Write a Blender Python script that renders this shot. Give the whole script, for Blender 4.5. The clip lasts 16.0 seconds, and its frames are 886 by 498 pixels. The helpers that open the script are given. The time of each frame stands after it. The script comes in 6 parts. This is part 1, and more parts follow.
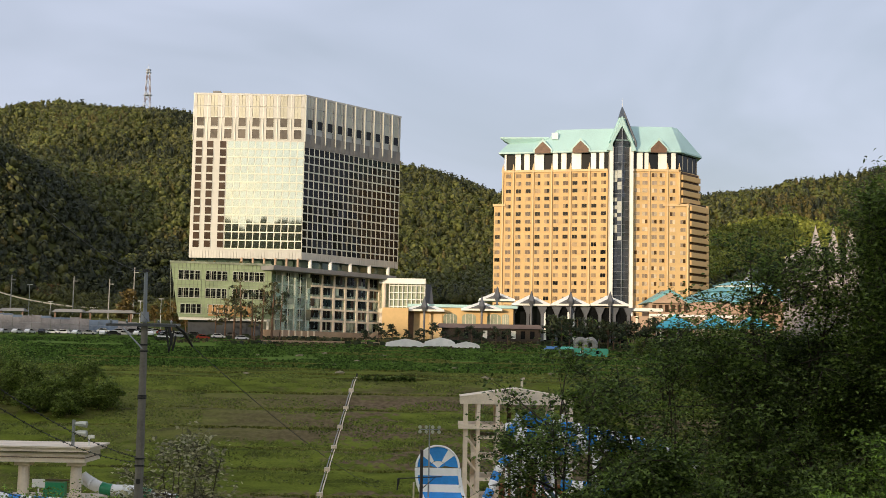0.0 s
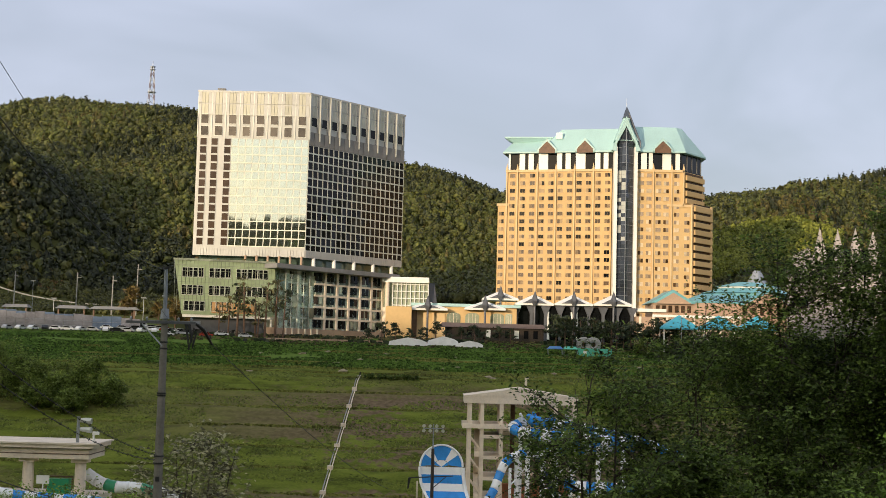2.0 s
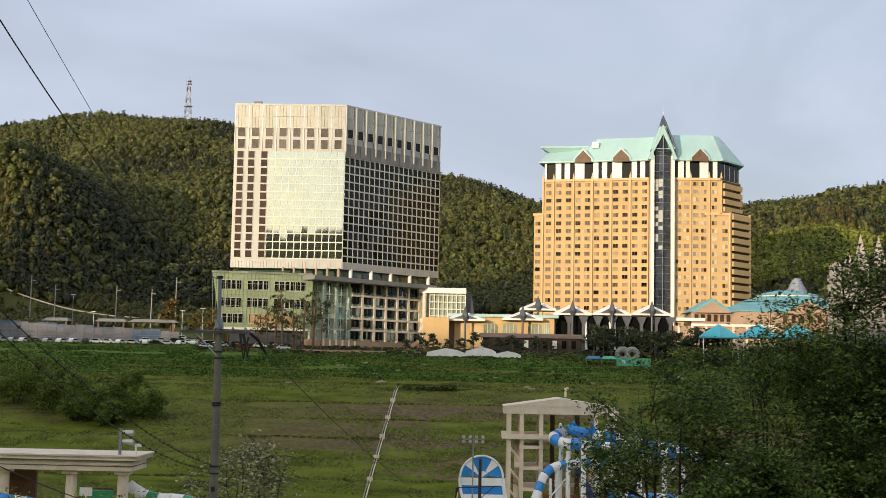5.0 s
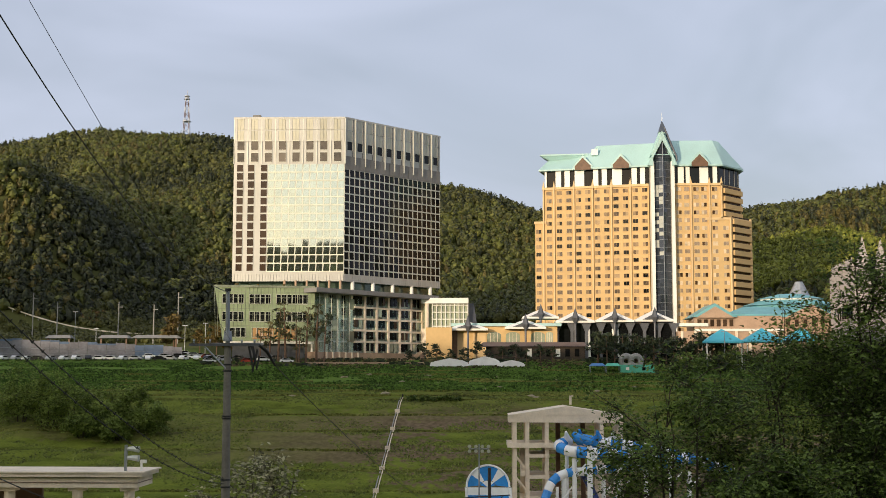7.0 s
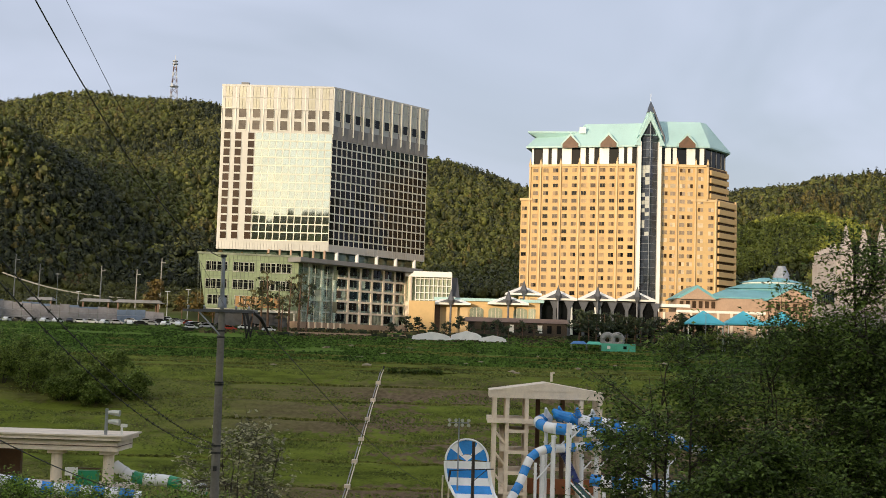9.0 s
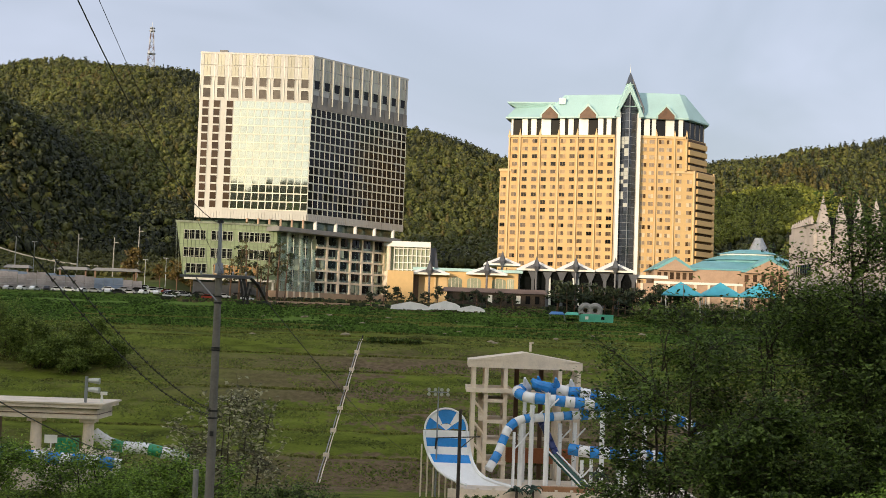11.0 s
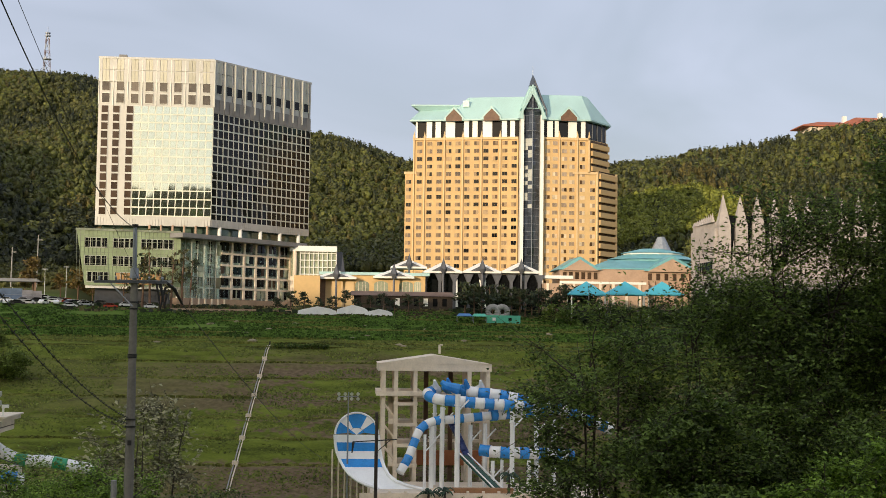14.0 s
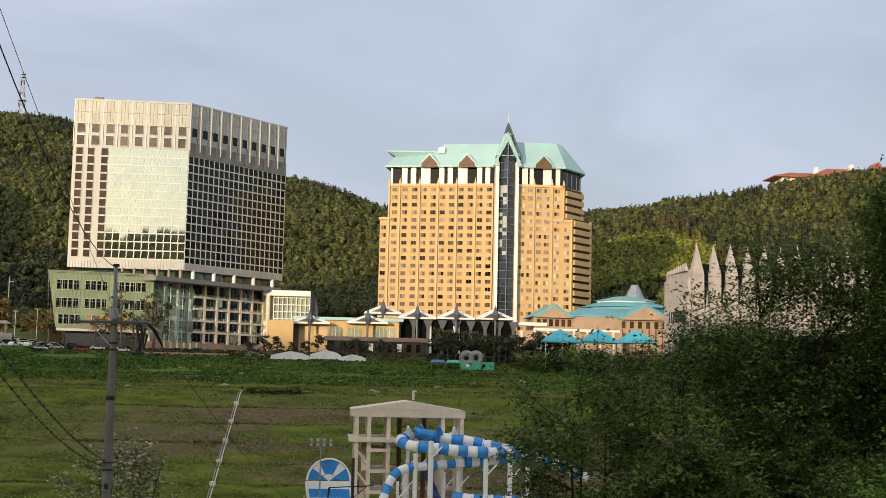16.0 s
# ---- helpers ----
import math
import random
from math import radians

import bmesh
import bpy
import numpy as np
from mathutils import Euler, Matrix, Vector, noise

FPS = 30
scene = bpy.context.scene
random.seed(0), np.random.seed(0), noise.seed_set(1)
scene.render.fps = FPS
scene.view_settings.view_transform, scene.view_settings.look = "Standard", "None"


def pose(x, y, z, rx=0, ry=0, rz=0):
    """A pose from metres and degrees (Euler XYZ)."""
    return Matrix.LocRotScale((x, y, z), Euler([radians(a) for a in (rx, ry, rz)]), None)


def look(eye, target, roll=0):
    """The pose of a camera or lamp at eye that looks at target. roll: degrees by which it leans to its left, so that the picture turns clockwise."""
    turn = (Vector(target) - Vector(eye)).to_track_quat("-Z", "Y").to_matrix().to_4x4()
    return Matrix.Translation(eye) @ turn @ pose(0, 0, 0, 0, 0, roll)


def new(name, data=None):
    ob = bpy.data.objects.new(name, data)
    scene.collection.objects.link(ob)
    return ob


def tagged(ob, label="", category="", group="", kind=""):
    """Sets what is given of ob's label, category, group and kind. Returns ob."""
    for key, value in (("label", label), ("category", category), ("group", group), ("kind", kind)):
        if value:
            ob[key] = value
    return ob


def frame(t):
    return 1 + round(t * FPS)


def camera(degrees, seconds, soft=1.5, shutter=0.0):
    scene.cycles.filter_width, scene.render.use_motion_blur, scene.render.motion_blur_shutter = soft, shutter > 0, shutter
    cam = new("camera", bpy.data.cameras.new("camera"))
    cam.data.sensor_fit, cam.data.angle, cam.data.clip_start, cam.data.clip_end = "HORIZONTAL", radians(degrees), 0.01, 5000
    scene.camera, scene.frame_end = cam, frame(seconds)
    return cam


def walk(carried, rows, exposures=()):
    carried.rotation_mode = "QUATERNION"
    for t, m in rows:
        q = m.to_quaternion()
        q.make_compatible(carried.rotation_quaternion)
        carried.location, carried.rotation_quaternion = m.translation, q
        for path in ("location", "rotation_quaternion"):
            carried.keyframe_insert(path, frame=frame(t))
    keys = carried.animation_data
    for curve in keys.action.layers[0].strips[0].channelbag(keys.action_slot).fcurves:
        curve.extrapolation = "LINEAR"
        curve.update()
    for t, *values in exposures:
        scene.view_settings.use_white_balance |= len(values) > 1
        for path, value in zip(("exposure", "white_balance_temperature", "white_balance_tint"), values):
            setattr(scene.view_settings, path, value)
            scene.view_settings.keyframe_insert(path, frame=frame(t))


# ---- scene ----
ROWS = [
    (0, 2.469, -0.502, 0.324, 0.104, 4.89, -1.083),
    (0.5, 2.302, -0.473, 0.342, 0.005, 4.921, -2.509),
    (1, 2.145, -0.443, 0.351, -0.052, 4.816, -2.228),
    (1.5, 1.999, -0.41, 0.343, 0.317, 4.806, -0.927),
    (2, 1.864, -0.376, 0.324, 0.165, 4.845, -1.49),
    (2.5, 1.733, -0.34, 0.298, 0.21, 4.97, -1.281),
    (3, 1.612, -0.3, 0.275, 0.244, 4.965, -1.524),
    (3.5, 1.503, -0.255, 0.259, 1.082, 5.005, -1.33),
    (4, 1.414, -0.204, 0.251, 1.66, 5.014, -1.659),
    (6.5, 1.083, 0.062, 0.172, 1.933, 5.748, -0.104),
    (7, 1.021, 0.102, 0.169, 1.919, 5.752, -0.048),
    (7.5, 0.951, 0.125, 0.17, 1.817, 5.598, -0.047),
    (8, 0.864, 0.13, 0.168, 1.161, 5.355, -1.083),
    (8.5, 0.752, 0.12, 0.155, 1.131, 5.022, -1.656),
    (11, 0, 0, -0, 0, 3.3, -2),
    (11.5, -0.119, 0.004, -0.022, -1.194, 3.426, -1.321),
    (12, -0.21, 0.035, -0.037, -1.995, 3.42, -1.428),
    (12.5, -0.282, 0.091, -0.04, -1.938, 3.536, -1.464),
    (13, -0.351, 0.166, -0.045, -2.095, 3.502, -2.178),
    (13.5, -0.421, 0.25, -0.067, -2.294, 3.47, -1.853),
    (14, -0.48, 0.334, -0.096, -4.179, 3.556, -0.793),
    (14.5, -0.537, 0.411, -0.119, -4.192, 3.626, -1.558),
    (15, -0.592, 0.483, -0.136, -4.474, 4.994, -1.38),
    (15.5, -0.67, 0.542, -0.155, -5.303, 5.086, -1.645),
    (16, -0.785, 0.594, -0.172, -5.408, 5.644, -1.297),
]
cam = camera(38.2, 16.0, soft=0.7)
walk(cam, [(t, pose(x, y, z, 90 + p, r, w)) for t, x, y, z, w, p, r in ROWS],
     exposures=((0, 0.16), (3, 0.15), (4, 0.18), (6.5, 0.15), (7.5, 0.08), (8, 0.09), (8.5, 0.16), (11, 0.23), (12.5, 0.22), (13, 0.15), (14, 0.15), (16, 0.13)))

# ---- light: low evening sun behind the viewer's left shoulder, thin high cloud ----
SUN_AZ, SUN_EL = radians(-32), radians(7.6)
TO_SUN = Vector((math.sin(SUN_AZ) * math.cos(SUN_EL), -math.cos(SUN_AZ) * math.cos(SUN_EL), math.sin(SUN_EL)))
sun = new("sun", bpy.data.lights.new("sun", "SUN"))
sun.data.energy, sun.data.angle, sun.data.color = 3.6, radians(0.6), (1.0, 0.80, 0.56)
sun.matrix_world = look((0, 0, 300), Vector((0, 0, 300)) - TO_SUN)

world = bpy.data.worlds.new("sky")
scene.world = world
world.use_nodes = True
wn, wl = world.node_tree.nodes, world.node_tree.links
wn.clear()
sky = wn.new("ShaderNodeTexSky")
sky.sky_type, sky.sun_disc = "NISHITA", False
sky.sun_elevation, sky.sun_rotation = SUN_EL, math.atan2(TO_SUN.x, TO_SUN.y)
sky.air_density, sky.dust_density, sky.ozone_density = 1.0, 3.0, 1.0
coord = wn.new("ShaderNodeTexCoord")
stretch = wn.new("ShaderNodeMapping")
stretch.inputs["Scale"].default_value = (1.6, 1.6, 3.6)
clouds = wn.new("ShaderNodeTexNoise")
clouds.inputs["Scale"].default_value, clouds.inputs["Detail"].default_value = 1.5, 4.0
clouds.inputs["Roughness"].default_value, clouds.inputs["Distortion"].default_value = 0.55, 0.6
ramp = wn.new("ShaderNodeValToRGB")
ramp.color_ramp.elements[0].position, ramp.color_ramp.elements[0].color = 0.34, (0.50, 0.50, 0.50, 1)
ramp.color_ramp.elements[1].position, ramp.color_ramp.elements[1].color = 0.68, (0.82, 0.82, 0.82, 1)
veil = wn.new("ShaderNodeMix")
veil.data_type = "RGBA"
back = wn.new("ShaderNodeBackground")
back.inputs["Strength"].default_value = 0.102
out = wn.new("ShaderNodeOutputWorld")
# thin cloud brightens smoothly towards the sun
toward = wn.new("ShaderNodeVectorMath")
toward.operation = "DOT_PRODUCT"
toward.inputs[1].default_value = TO_SUN
aureole = wn.new("ShaderNodeMapRange")
aureole.interpolation_type = "SMOOTHSTEP"
aureole.inputs["From Min"].default_value, aureole.inputs["From Max"].default_value = -0.3, 1.0
aureole.inputs["To Min"].default_value, aureole.inputs["To Max"].default_value = 1.0, 1.9
warmth = wn.new("ShaderNodeMix")
warmth.data_type = "RGBA"
warmth.inputs[6].default_value, warmth.inputs[7].default_value = (6.2, 6.75, 8.4, 1), (7.0, 6.9, 6.5, 1)
gain = wn.new("ShaderNodeMapRange")
gain.inputs["From Min"].default_value, gain.inputs["From Max"].default_value = 1.0, 1.9
wl.new(aureole.outputs["Result"], gain.inputs["Value"])
wl.new(gain.outputs["Result"], warmth.inputs[0])
glow = wn.new("ShaderNodeVectorMath")
glow.operation = "SCALE"
wl.new(warmth.outputs[2], glow.inputs[0])
wl.new(coord.outputs["Generated"], toward.inputs[0])
wl.new(toward.outputs["Value"], aureole.inputs["Value"])
wl.new(aureole.outputs["Result"], glow.inputs["Scale"])
wl.new(glow.outputs["Vector"], veil.inputs[7])
wl.new(coord.outputs["Generated"], stretch.inputs["Vector"])
wl.new(stretch.outputs["Vector"], clouds.inputs["Vector"])
wl.new(clouds.outputs["Fac"], ramp.inputs["Fac"])
wl.new(ramp.outputs["Color"], veil.inputs[0])
wl.new(sky.outputs["Color"], veil.inputs[6])
wl.new(veil.outputs[2], back.inputs["Color"])
wl.new(back.outputs["Background"], out.inputs["Surface"])


# ---- mesh helpers ----
class Geo:
    """Faces gathered in world coordinates; a face may carry a material slot."""

    def __init__(self):
        self.v, self.f, self.s = [], [], []

    def add(self, verts, faces, slot=0, m=None):
        n = len(self.v)
        self.v += [tuple(m @ Vector(p)) for p in verts] if m is not None else [tuple(p) for p in verts]
        self.f += [tuple(n + i for i in f) for f in faces]
        self.s += [slot] * len(faces)
        return self

    def box(self, x0, x1, y0, y1, z0, z1, slot=0, m=None):
        return self.add([(x, y, z) for z in (z0, z1) for x, y in ((x0, y0), (x1, y0), (x1, y1), (x0, y1))],
                        [(3, 2, 1, 0), (4, 5, 6, 7), (0, 1, 5, 4), (1, 2, 6, 5), (2, 3, 7, 6), (3, 0, 4, 7)], slot, m)

    def prism(self, poly, z0, z1, slot=0, m=None, top=None):
        """poly counter-clockwise; top: another outline of as many corners."""
        k = len(poly)
        top = top or poly
        return self.add([(x, y, z0) for x, y in poly] + [(x, y, z1) for x, y in top],
                        [tuple(range(k))[::-1], tuple(range(k, 2 * k))] + [(i, (i + 1) % k, k + (i + 1) % k, k + i) for i in range(k)], slot, m)

    def tube(self, pts, radii, n=8, slot=0, cap=True, m=None):
        pts = [Vector(p) for p in pts]
        if not hasattr(radii, "__len__"):
            radii = [radii] * len(pts)
        verts, faces = [], []
        for i, p in enumerate(pts):
            d = (pts[min(i + 1, len(pts) - 1)] - pts[max(i - 1, 0)]).normalized()
            a = d.cross(Vector((0, 0, 1)))
            a = a.normalized() if a.length > 0.05 else Vector((1, 0, 0))
            b = d.cross(a)
            verts += [p + radii[i] * (a * math.cos(2 * math.pi * k / n) + b * math.sin(2 * math.pi * k / n)) for k in range(n)]
        for i in range(len(pts) - 1):
            for k in range(n):
                q = (k + 1) % n
                faces.append((i * n + k, i * n + q, (i + 1) * n + q, (i + 1) * n + k))
        if cap:
            faces += [tuple(range(n)), tuple(range(len(verts) - n, len(verts)))[::-1]]
        return self.add(verts, faces, slot, m)

    def pyramid(self, x0, x1, y0, y1, z0, z1, slot=0, m=None, ridge=0.0, lip=0.0):
        """A hip roof over a rectangle; ridge: half length of its ridge along x; lip: thickness of its eave."""
        cx, cy = (x0 + x1) / 2, (y0 + y1) / 2
        base = [(x0, y0), (x1, y0), (x1, y1), (x0, y1)]
        v = [(x, y, z0) for x, y in base] + [(x, y, z0 + lip) for x, y in base] + [(cx - ridge, cy, z1), (cx + ridge, cy, z1)]
        f = [(3, 2, 1, 0)] + [(i, (i + 1) % 4, 4 + (i + 1) % 4, 4 + i) for i in range(4)]
        f += [(4, 5, 9, 8), (5, 6, 9), (6, 7, 8, 9), (7, 4, 8)]
        return self.add(v, f, slot, m)

    def gable(self, x0, x1, y0, y1, z0, z1, slot=0, m=None):
        """A gable roof whose ridge runs along y."""
        cx = (x0 + x1) / 2
        return self.add([(x0, y0, z0), (x1, y0, z0), (cx, y0, z1), (x0, y1, z0), (x1, y1, z0), (cx, y1, z1)],
                        [(0, 1, 2), (5, 4, 3), (0, 3, 4, 1), (1, 4, 5, 2), (3, 0, 2, 5)], slot, m)

    def mesh(self, name, mats, inv=None):
        me = bpy.data.meshes.new(name)
        me.from_pydata([inv @ Vector(p) for p in self.v] if inv is not None else self.v, [], self.f)
        for mt in mats if isinstance(mats, (list, tuple)) else [mats]:
            me.materials.append(mt)
        me.polygons.foreach_set("material_index", self.s)
        bm = bmesh.new()
        bm.from_mesh(me)
        bmesh.ops.recalc_face_normals(bm, faces=bm.faces)
        bm.to_mesh(me)
        bm.free()
        me.update()
        return me


PLACE = {}


def thing(name, at, label, category, group="", kind="", mesh=None):
    ob = new(name, mesh)
    ob.matrix_basis = Matrix.Translation(at)
    PLACE[ob] = Matrix.Translation(at)
    return tagged(ob, label, category, group, kind)


def piece(name, mesh, parent, m, label=""):
    """An object on a given mesh under parent, at the world pose m."""
    ob = new(name, mesh)
    ob.parent = parent
    ob.matrix_basis = PLACE[parent].inverted() @ m
    PLACE[ob] = m
    return tagged(ob, label) if label else ob


def part(name, geo, mats, parent, label=""):
    """One mesh object under parent, from faces in world coordinates."""
    return piece(name, geo.mesh(name, mats, PLACE[parent].inverted()), parent, PLACE[parent].copy(), label)


def solo(name, geo, mats, at, label, category, group="", kind=""):
    return thing(name, at, label, category, group, kind, geo.mesh(name, mats, Matrix.Translation(-Vector(at))))


def smooth(ob):
    for p in ob.data.polygons:
        p.use_smooth = True
    return ob


def wall_frame(p, q, z=0.0):
    """Pose with x from p to q (plan points), z up and y into the building, when p to q runs left to right seen from outside."""
    u = (Vector((*q, 0)) - Vector((*p, 0))).normalized()
    n = Vector((-u.y, u.x, 0))
    return Matrix(((u.x, n.x, 0, p[0]), (u.y, n.y, 0, p[1]), (0, 0, 1, z), (0, 0, 0, 1)))


def dist2(p, q):
    return math.hypot(p[0] - q[0], p[1] - q[1])


def big_mesh(name, verts, faces, mat, at=(0, 0, 0)):
    """A mesh from arrays of corners (n, 3) and faces (m, 3 or 4)."""
    me = bpy.data.meshes.new(name)
    verts, faces = np.asarray(verts, np.float32), np.asarray(faces, np.int32)
    k = faces.shape[1]
    me.vertices.add(len(verts))
    me.vertices.foreach_set("co", (verts - np.array(at, np.float32)).ravel())
    me.loops.add(faces.size)
    me.loops.foreach_set("vertex_index", faces.ravel())
    me.polygons.add(len(faces))
    me.polygons.foreach_set("loop_start", np.arange(0, faces.size, k, dtype=np.int32))
    me.update(calc_edges=True)
    me.materials.append(mat)
    return me


# ---- materials ----
def material(name, base, rough=0.7, metal=0.0, vary=0.12, scale=1.0, fine=None, bump=0.0, tint=None, island=0.0, rand=0.0, ior=1.5, spec=0.5, stretch=(1, 1, 1)):
    """A surface whose colour wanders at a coarse and a fine scale (per metre), with bump; island and rand: variation from piece to piece."""
    mt = bpy.data.materials.new(name)
    mt.use_nodes = True
    n, l = mt.node_tree.nodes, mt.node_tree.links
    b = n["Principled BSDF"]
    b.inputs["Roughness"].default_value, b.inputs["Metallic"].default_value, b.inputs["IOR"].default_value = rough, metal, ior
    b.inputs["Specular IOR Level"].default_value = spec
    geo_, mp = n.new("ShaderNodeNewGeometry"), n.new("ShaderNodeMapping")
    mp.inputs["Scale"].default_value = stretch
    l.new(geo_.outputs["Position"], mp.inputs["Vector"])
    total = None
    for sc, wt in ((scale, 0.65), (fine or scale * 7.3, 0.35)):
        no = n.new("ShaderNodeTexNoise")
        no.inputs["Scale"].default_value, no.inputs["Detail"].default_value = sc, 4
        l.new(mp.outputs["Vector"], no.inputs["Vector"])
        mu = n.new("ShaderNodeMath")
        mu.operation, mu.inputs[1].default_value = "MULTIPLY", wt
        l.new(no.outputs["Fac"], mu.inputs[0])
        if total:
            ad = n.new("ShaderNodeMath")
            l.new(total, ad.inputs[0]), l.new(mu.outputs[0], ad.inputs[1])
            total = ad.outputs[0]
        else:
            total = mu.outputs[0]
    for src, amount in ((geo_.outputs["Random Per Island"], island), (None, rand)):
        if amount:
            if src is None:
                src = n.new("ShaderNodeObjectInfo").outputs["Random"]
            mr = n.new("ShaderNodeMapRange")
            mr.inputs["To Min"].default_value, mr.inputs["To Max"].default_value = -amount, amount
            l.new(src, mr.inputs["Value"])
            ad = n.new("ShaderNodeMath")
            l.new(total, ad.inputs[0]), l.new(mr.outputs["Result"], ad.inputs[1])
            total = ad.outputs[0]
    rp = n.new("ShaderNodeValToRGB")
    lo = [max(0, c * (1 - vary * 2)) for c in base]
    hi = list(tint) if tint else [min(1, c * (1 + vary * 1.6)) for c in base]
    rp.color_ramp.elements[0].position, rp.color_ramp.elements[0].color = 0.28, (*lo, 1)
    rp.color_ramp.elements[1].position, rp.color_ramp.elements[1].color = 0.72, (*hi, 1)
    mid = rp.color_ramp.elements.new(0.5)
    mid.color = (*base, 1)
    l.new(total, rp.inputs["Fac"])
    l.new(rp.outputs["Color"], b.inputs["Base Color"])
    if bump:
        bp = n.new("ShaderNodeBump")
        bp.inputs["Strength"].default_value, bp.inputs["Distance"].default_value = 0.6, bump
        l.new(total, bp.inputs["Height"])
        l.new(bp.outputs["Normal"], b.inputs["Normal"])
    return mt


def leaf_material(name, base, tint, through_light=0.35, island=0.3, scale=0.3):
    mt = material(name, base, 0.55, vary=0.3, scale=scale, tint=tint, island=island, spec=0.3)
    n, l = mt.node_tree.nodes, mt.node_tree.links
    b = n["Principled BSDF"]
    tr, mx = n.new("ShaderNodeBsdfTranslucent"), n.new("ShaderNodeMixShader")
    l.new(b.inputs["Base Color"].links[0].from_socket, tr.inputs["Color"])
    mx.inputs[0].default_value = through_light
    l.new(b.outputs[0], mx.inputs[1]), l.new(tr.outputs[0], mx.inputs[2])
    l.new(mx.outputs[0], n["Material Output"].inputs["Surface"])
    return mt


CLAD = material("champagne_panel", (0.44, 0.432, 0.405), 0.4, 0.25, 0.06, 0.08, rand=0.08)
ALU = material("pale_aluminium", (0.60, 0.60, 0.54), 0.4, 0.3, 0.06, 0.2)
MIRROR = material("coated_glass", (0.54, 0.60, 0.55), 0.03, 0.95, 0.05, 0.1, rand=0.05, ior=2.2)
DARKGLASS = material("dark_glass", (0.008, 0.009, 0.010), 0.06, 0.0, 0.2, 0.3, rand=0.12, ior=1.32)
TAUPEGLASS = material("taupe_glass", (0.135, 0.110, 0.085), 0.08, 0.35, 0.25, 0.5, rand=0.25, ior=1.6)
BROWNGLASS = material("brown_glass", (0.065, 0.042, 0.028), 0.12, 0.0, 0.2, 0.3, rand=0.15, ior=1.35)
GREENGLASS = material("green_glass", (0.36, 0.44, 0.27), 0.12, 0.15, 0.12, 0.15, rand=0.12, ior=1.8)
PALEGLASS = material("pale_green_glass", (0.42, 0.46, 0.35), 0.10, 0.3, 0.25, 0.12, rand=0.2, ior=1.8)
DEEPGLASS = material("deep_green_glass", (0.085, 0.125, 0.10), 0.08, 0.3, 0.3, 0.25, rand=0.1, ior=1.6)
WHITE = material("white_paint", (0.78, 0.77, 0.72), 0.5, vary=0.05, scale=0.15)
GREYWALL = material("grey_render", (0.20, 0.195, 0.19), 0.8, vary=0.12, scale=0.2, bump=0.02)
STUCCO = material("ochre_stucco", (0.57, 0.385, 0.175), 0.75, vary=0.07, scale=0.12, bump=0.02)
STUCCO_TRIM = material("cream_stucco_trim", (0.63, 0.45, 0.24), 0.7, vary=0.06, scale=0.2)
PINKWALL = material("pink_stone", (0.41, 0.285, 0.20), 0.8, vary=0.12, scale=0.25, bump=0.02)
TEAL = material("verdigris_roof", (0.36, 0.54, 0.53), 0.5, 0.0, 0.08, 0.1, fine=2.5, stretch=(1, 1, 0.2))
TEAL_DARK = material("turquoise_roof", (0.15, 0.38, 0.42), 0.45, vary=0.12, scale=0.15)
CYAN = material("turquoise_canvas", (0.07, 0.42, 0.55), 0.6, vary=0.08, scale=0.3)
BROWN = material("brown_timber", (0.13, 0.07, 0.04), 0.6, vary=0.2, scale=0.6)
STEEL = material("galvanised_steel", (0.30, 0.32, 0.35), 0.45, 0.6, 0.15, 1.0)
SPIREGREY = material("lead_spire", (0.095, 0.10, 0.115), 0.5, 0.2, 0.15, 0.6)
CONCRETE = material("concrete", (0.30, 0.29, 0.275), 0.85, vary=0.16, scale=1.4, fine=14, bump=0.004)
CREAM = material("cream_plaster", (0.74, 0.63, 0.50), 0.8, vary=0.1, scale=0.4, bump=0.01)
STONE = material("castle_stone", (0.38, 0.34, 0.32), 0.85, vary=0.14, scale=0.35, fine=3, bump=0.03)
SLIDE_W = material("white_fibreglass", (0.84, 0.84, 0.83), 0.25, vary=0.05, scale=0.5)
SLIDE_B = material("blue_fibreglass", (0.03, 0.25, 0.66), 0.25, vary=0.12, scale=0.5)
SLIDE_G = material("green_fibreglass", (0.03, 0.30, 0.14), 0.3, vary=0.12, scale=0.5)
BLACK = material("black_rubber", (0.015, 0.015, 0.016), 0.6, vary=0.2, scale=3)
TARP = material("white_tarpaulin", (0.80, 0.80, 0.79), 0.55, vary=0.08, scale=0.5, bump=0.04)
BLUE = material("blue_sheet", (0.05, 0.17, 0.38), 0.5, vary=0.15, scale=0.5)
GREENBOX = material("green_container_paint", (0.09, 0.44, 0.30), 0.5, vary=0.1, scale=0.5)
SHEET = material("faded_blue_sheet", (0.075, 0.115, 0.19), 0.7, vary=0.2, scale=0.4)
HOARD = material("site_fence_mesh", (0.150, 0.150, 0.172), 0.75, vary=0.25, scale=0.25, fine=1.6)
FIELDSTONE = material("field_stone", (0.27, 0.23, 0.15), 0.9, vary=0.2, scale=1.0, bump=0.02)
POLE = material("weathered_pole_concrete", (0.19, 0.175, 0.15), 0.85, vary=0.2, scale=1.2, fine=14, bump=0.004)
REDTILE = material("red_roof_tile", (0.34, 0.11, 0.06), 0.8, vary=0.15, scale=0.2)
BARK = material("bark", (0.055, 0.042, 0.032), 0.9, vary=0.25, scale=3, bump=0.01)
PINEBARK = material("red_pine_bark", (0.14, 0.085, 0.055), 0.9, vary=0.25, scale=2)
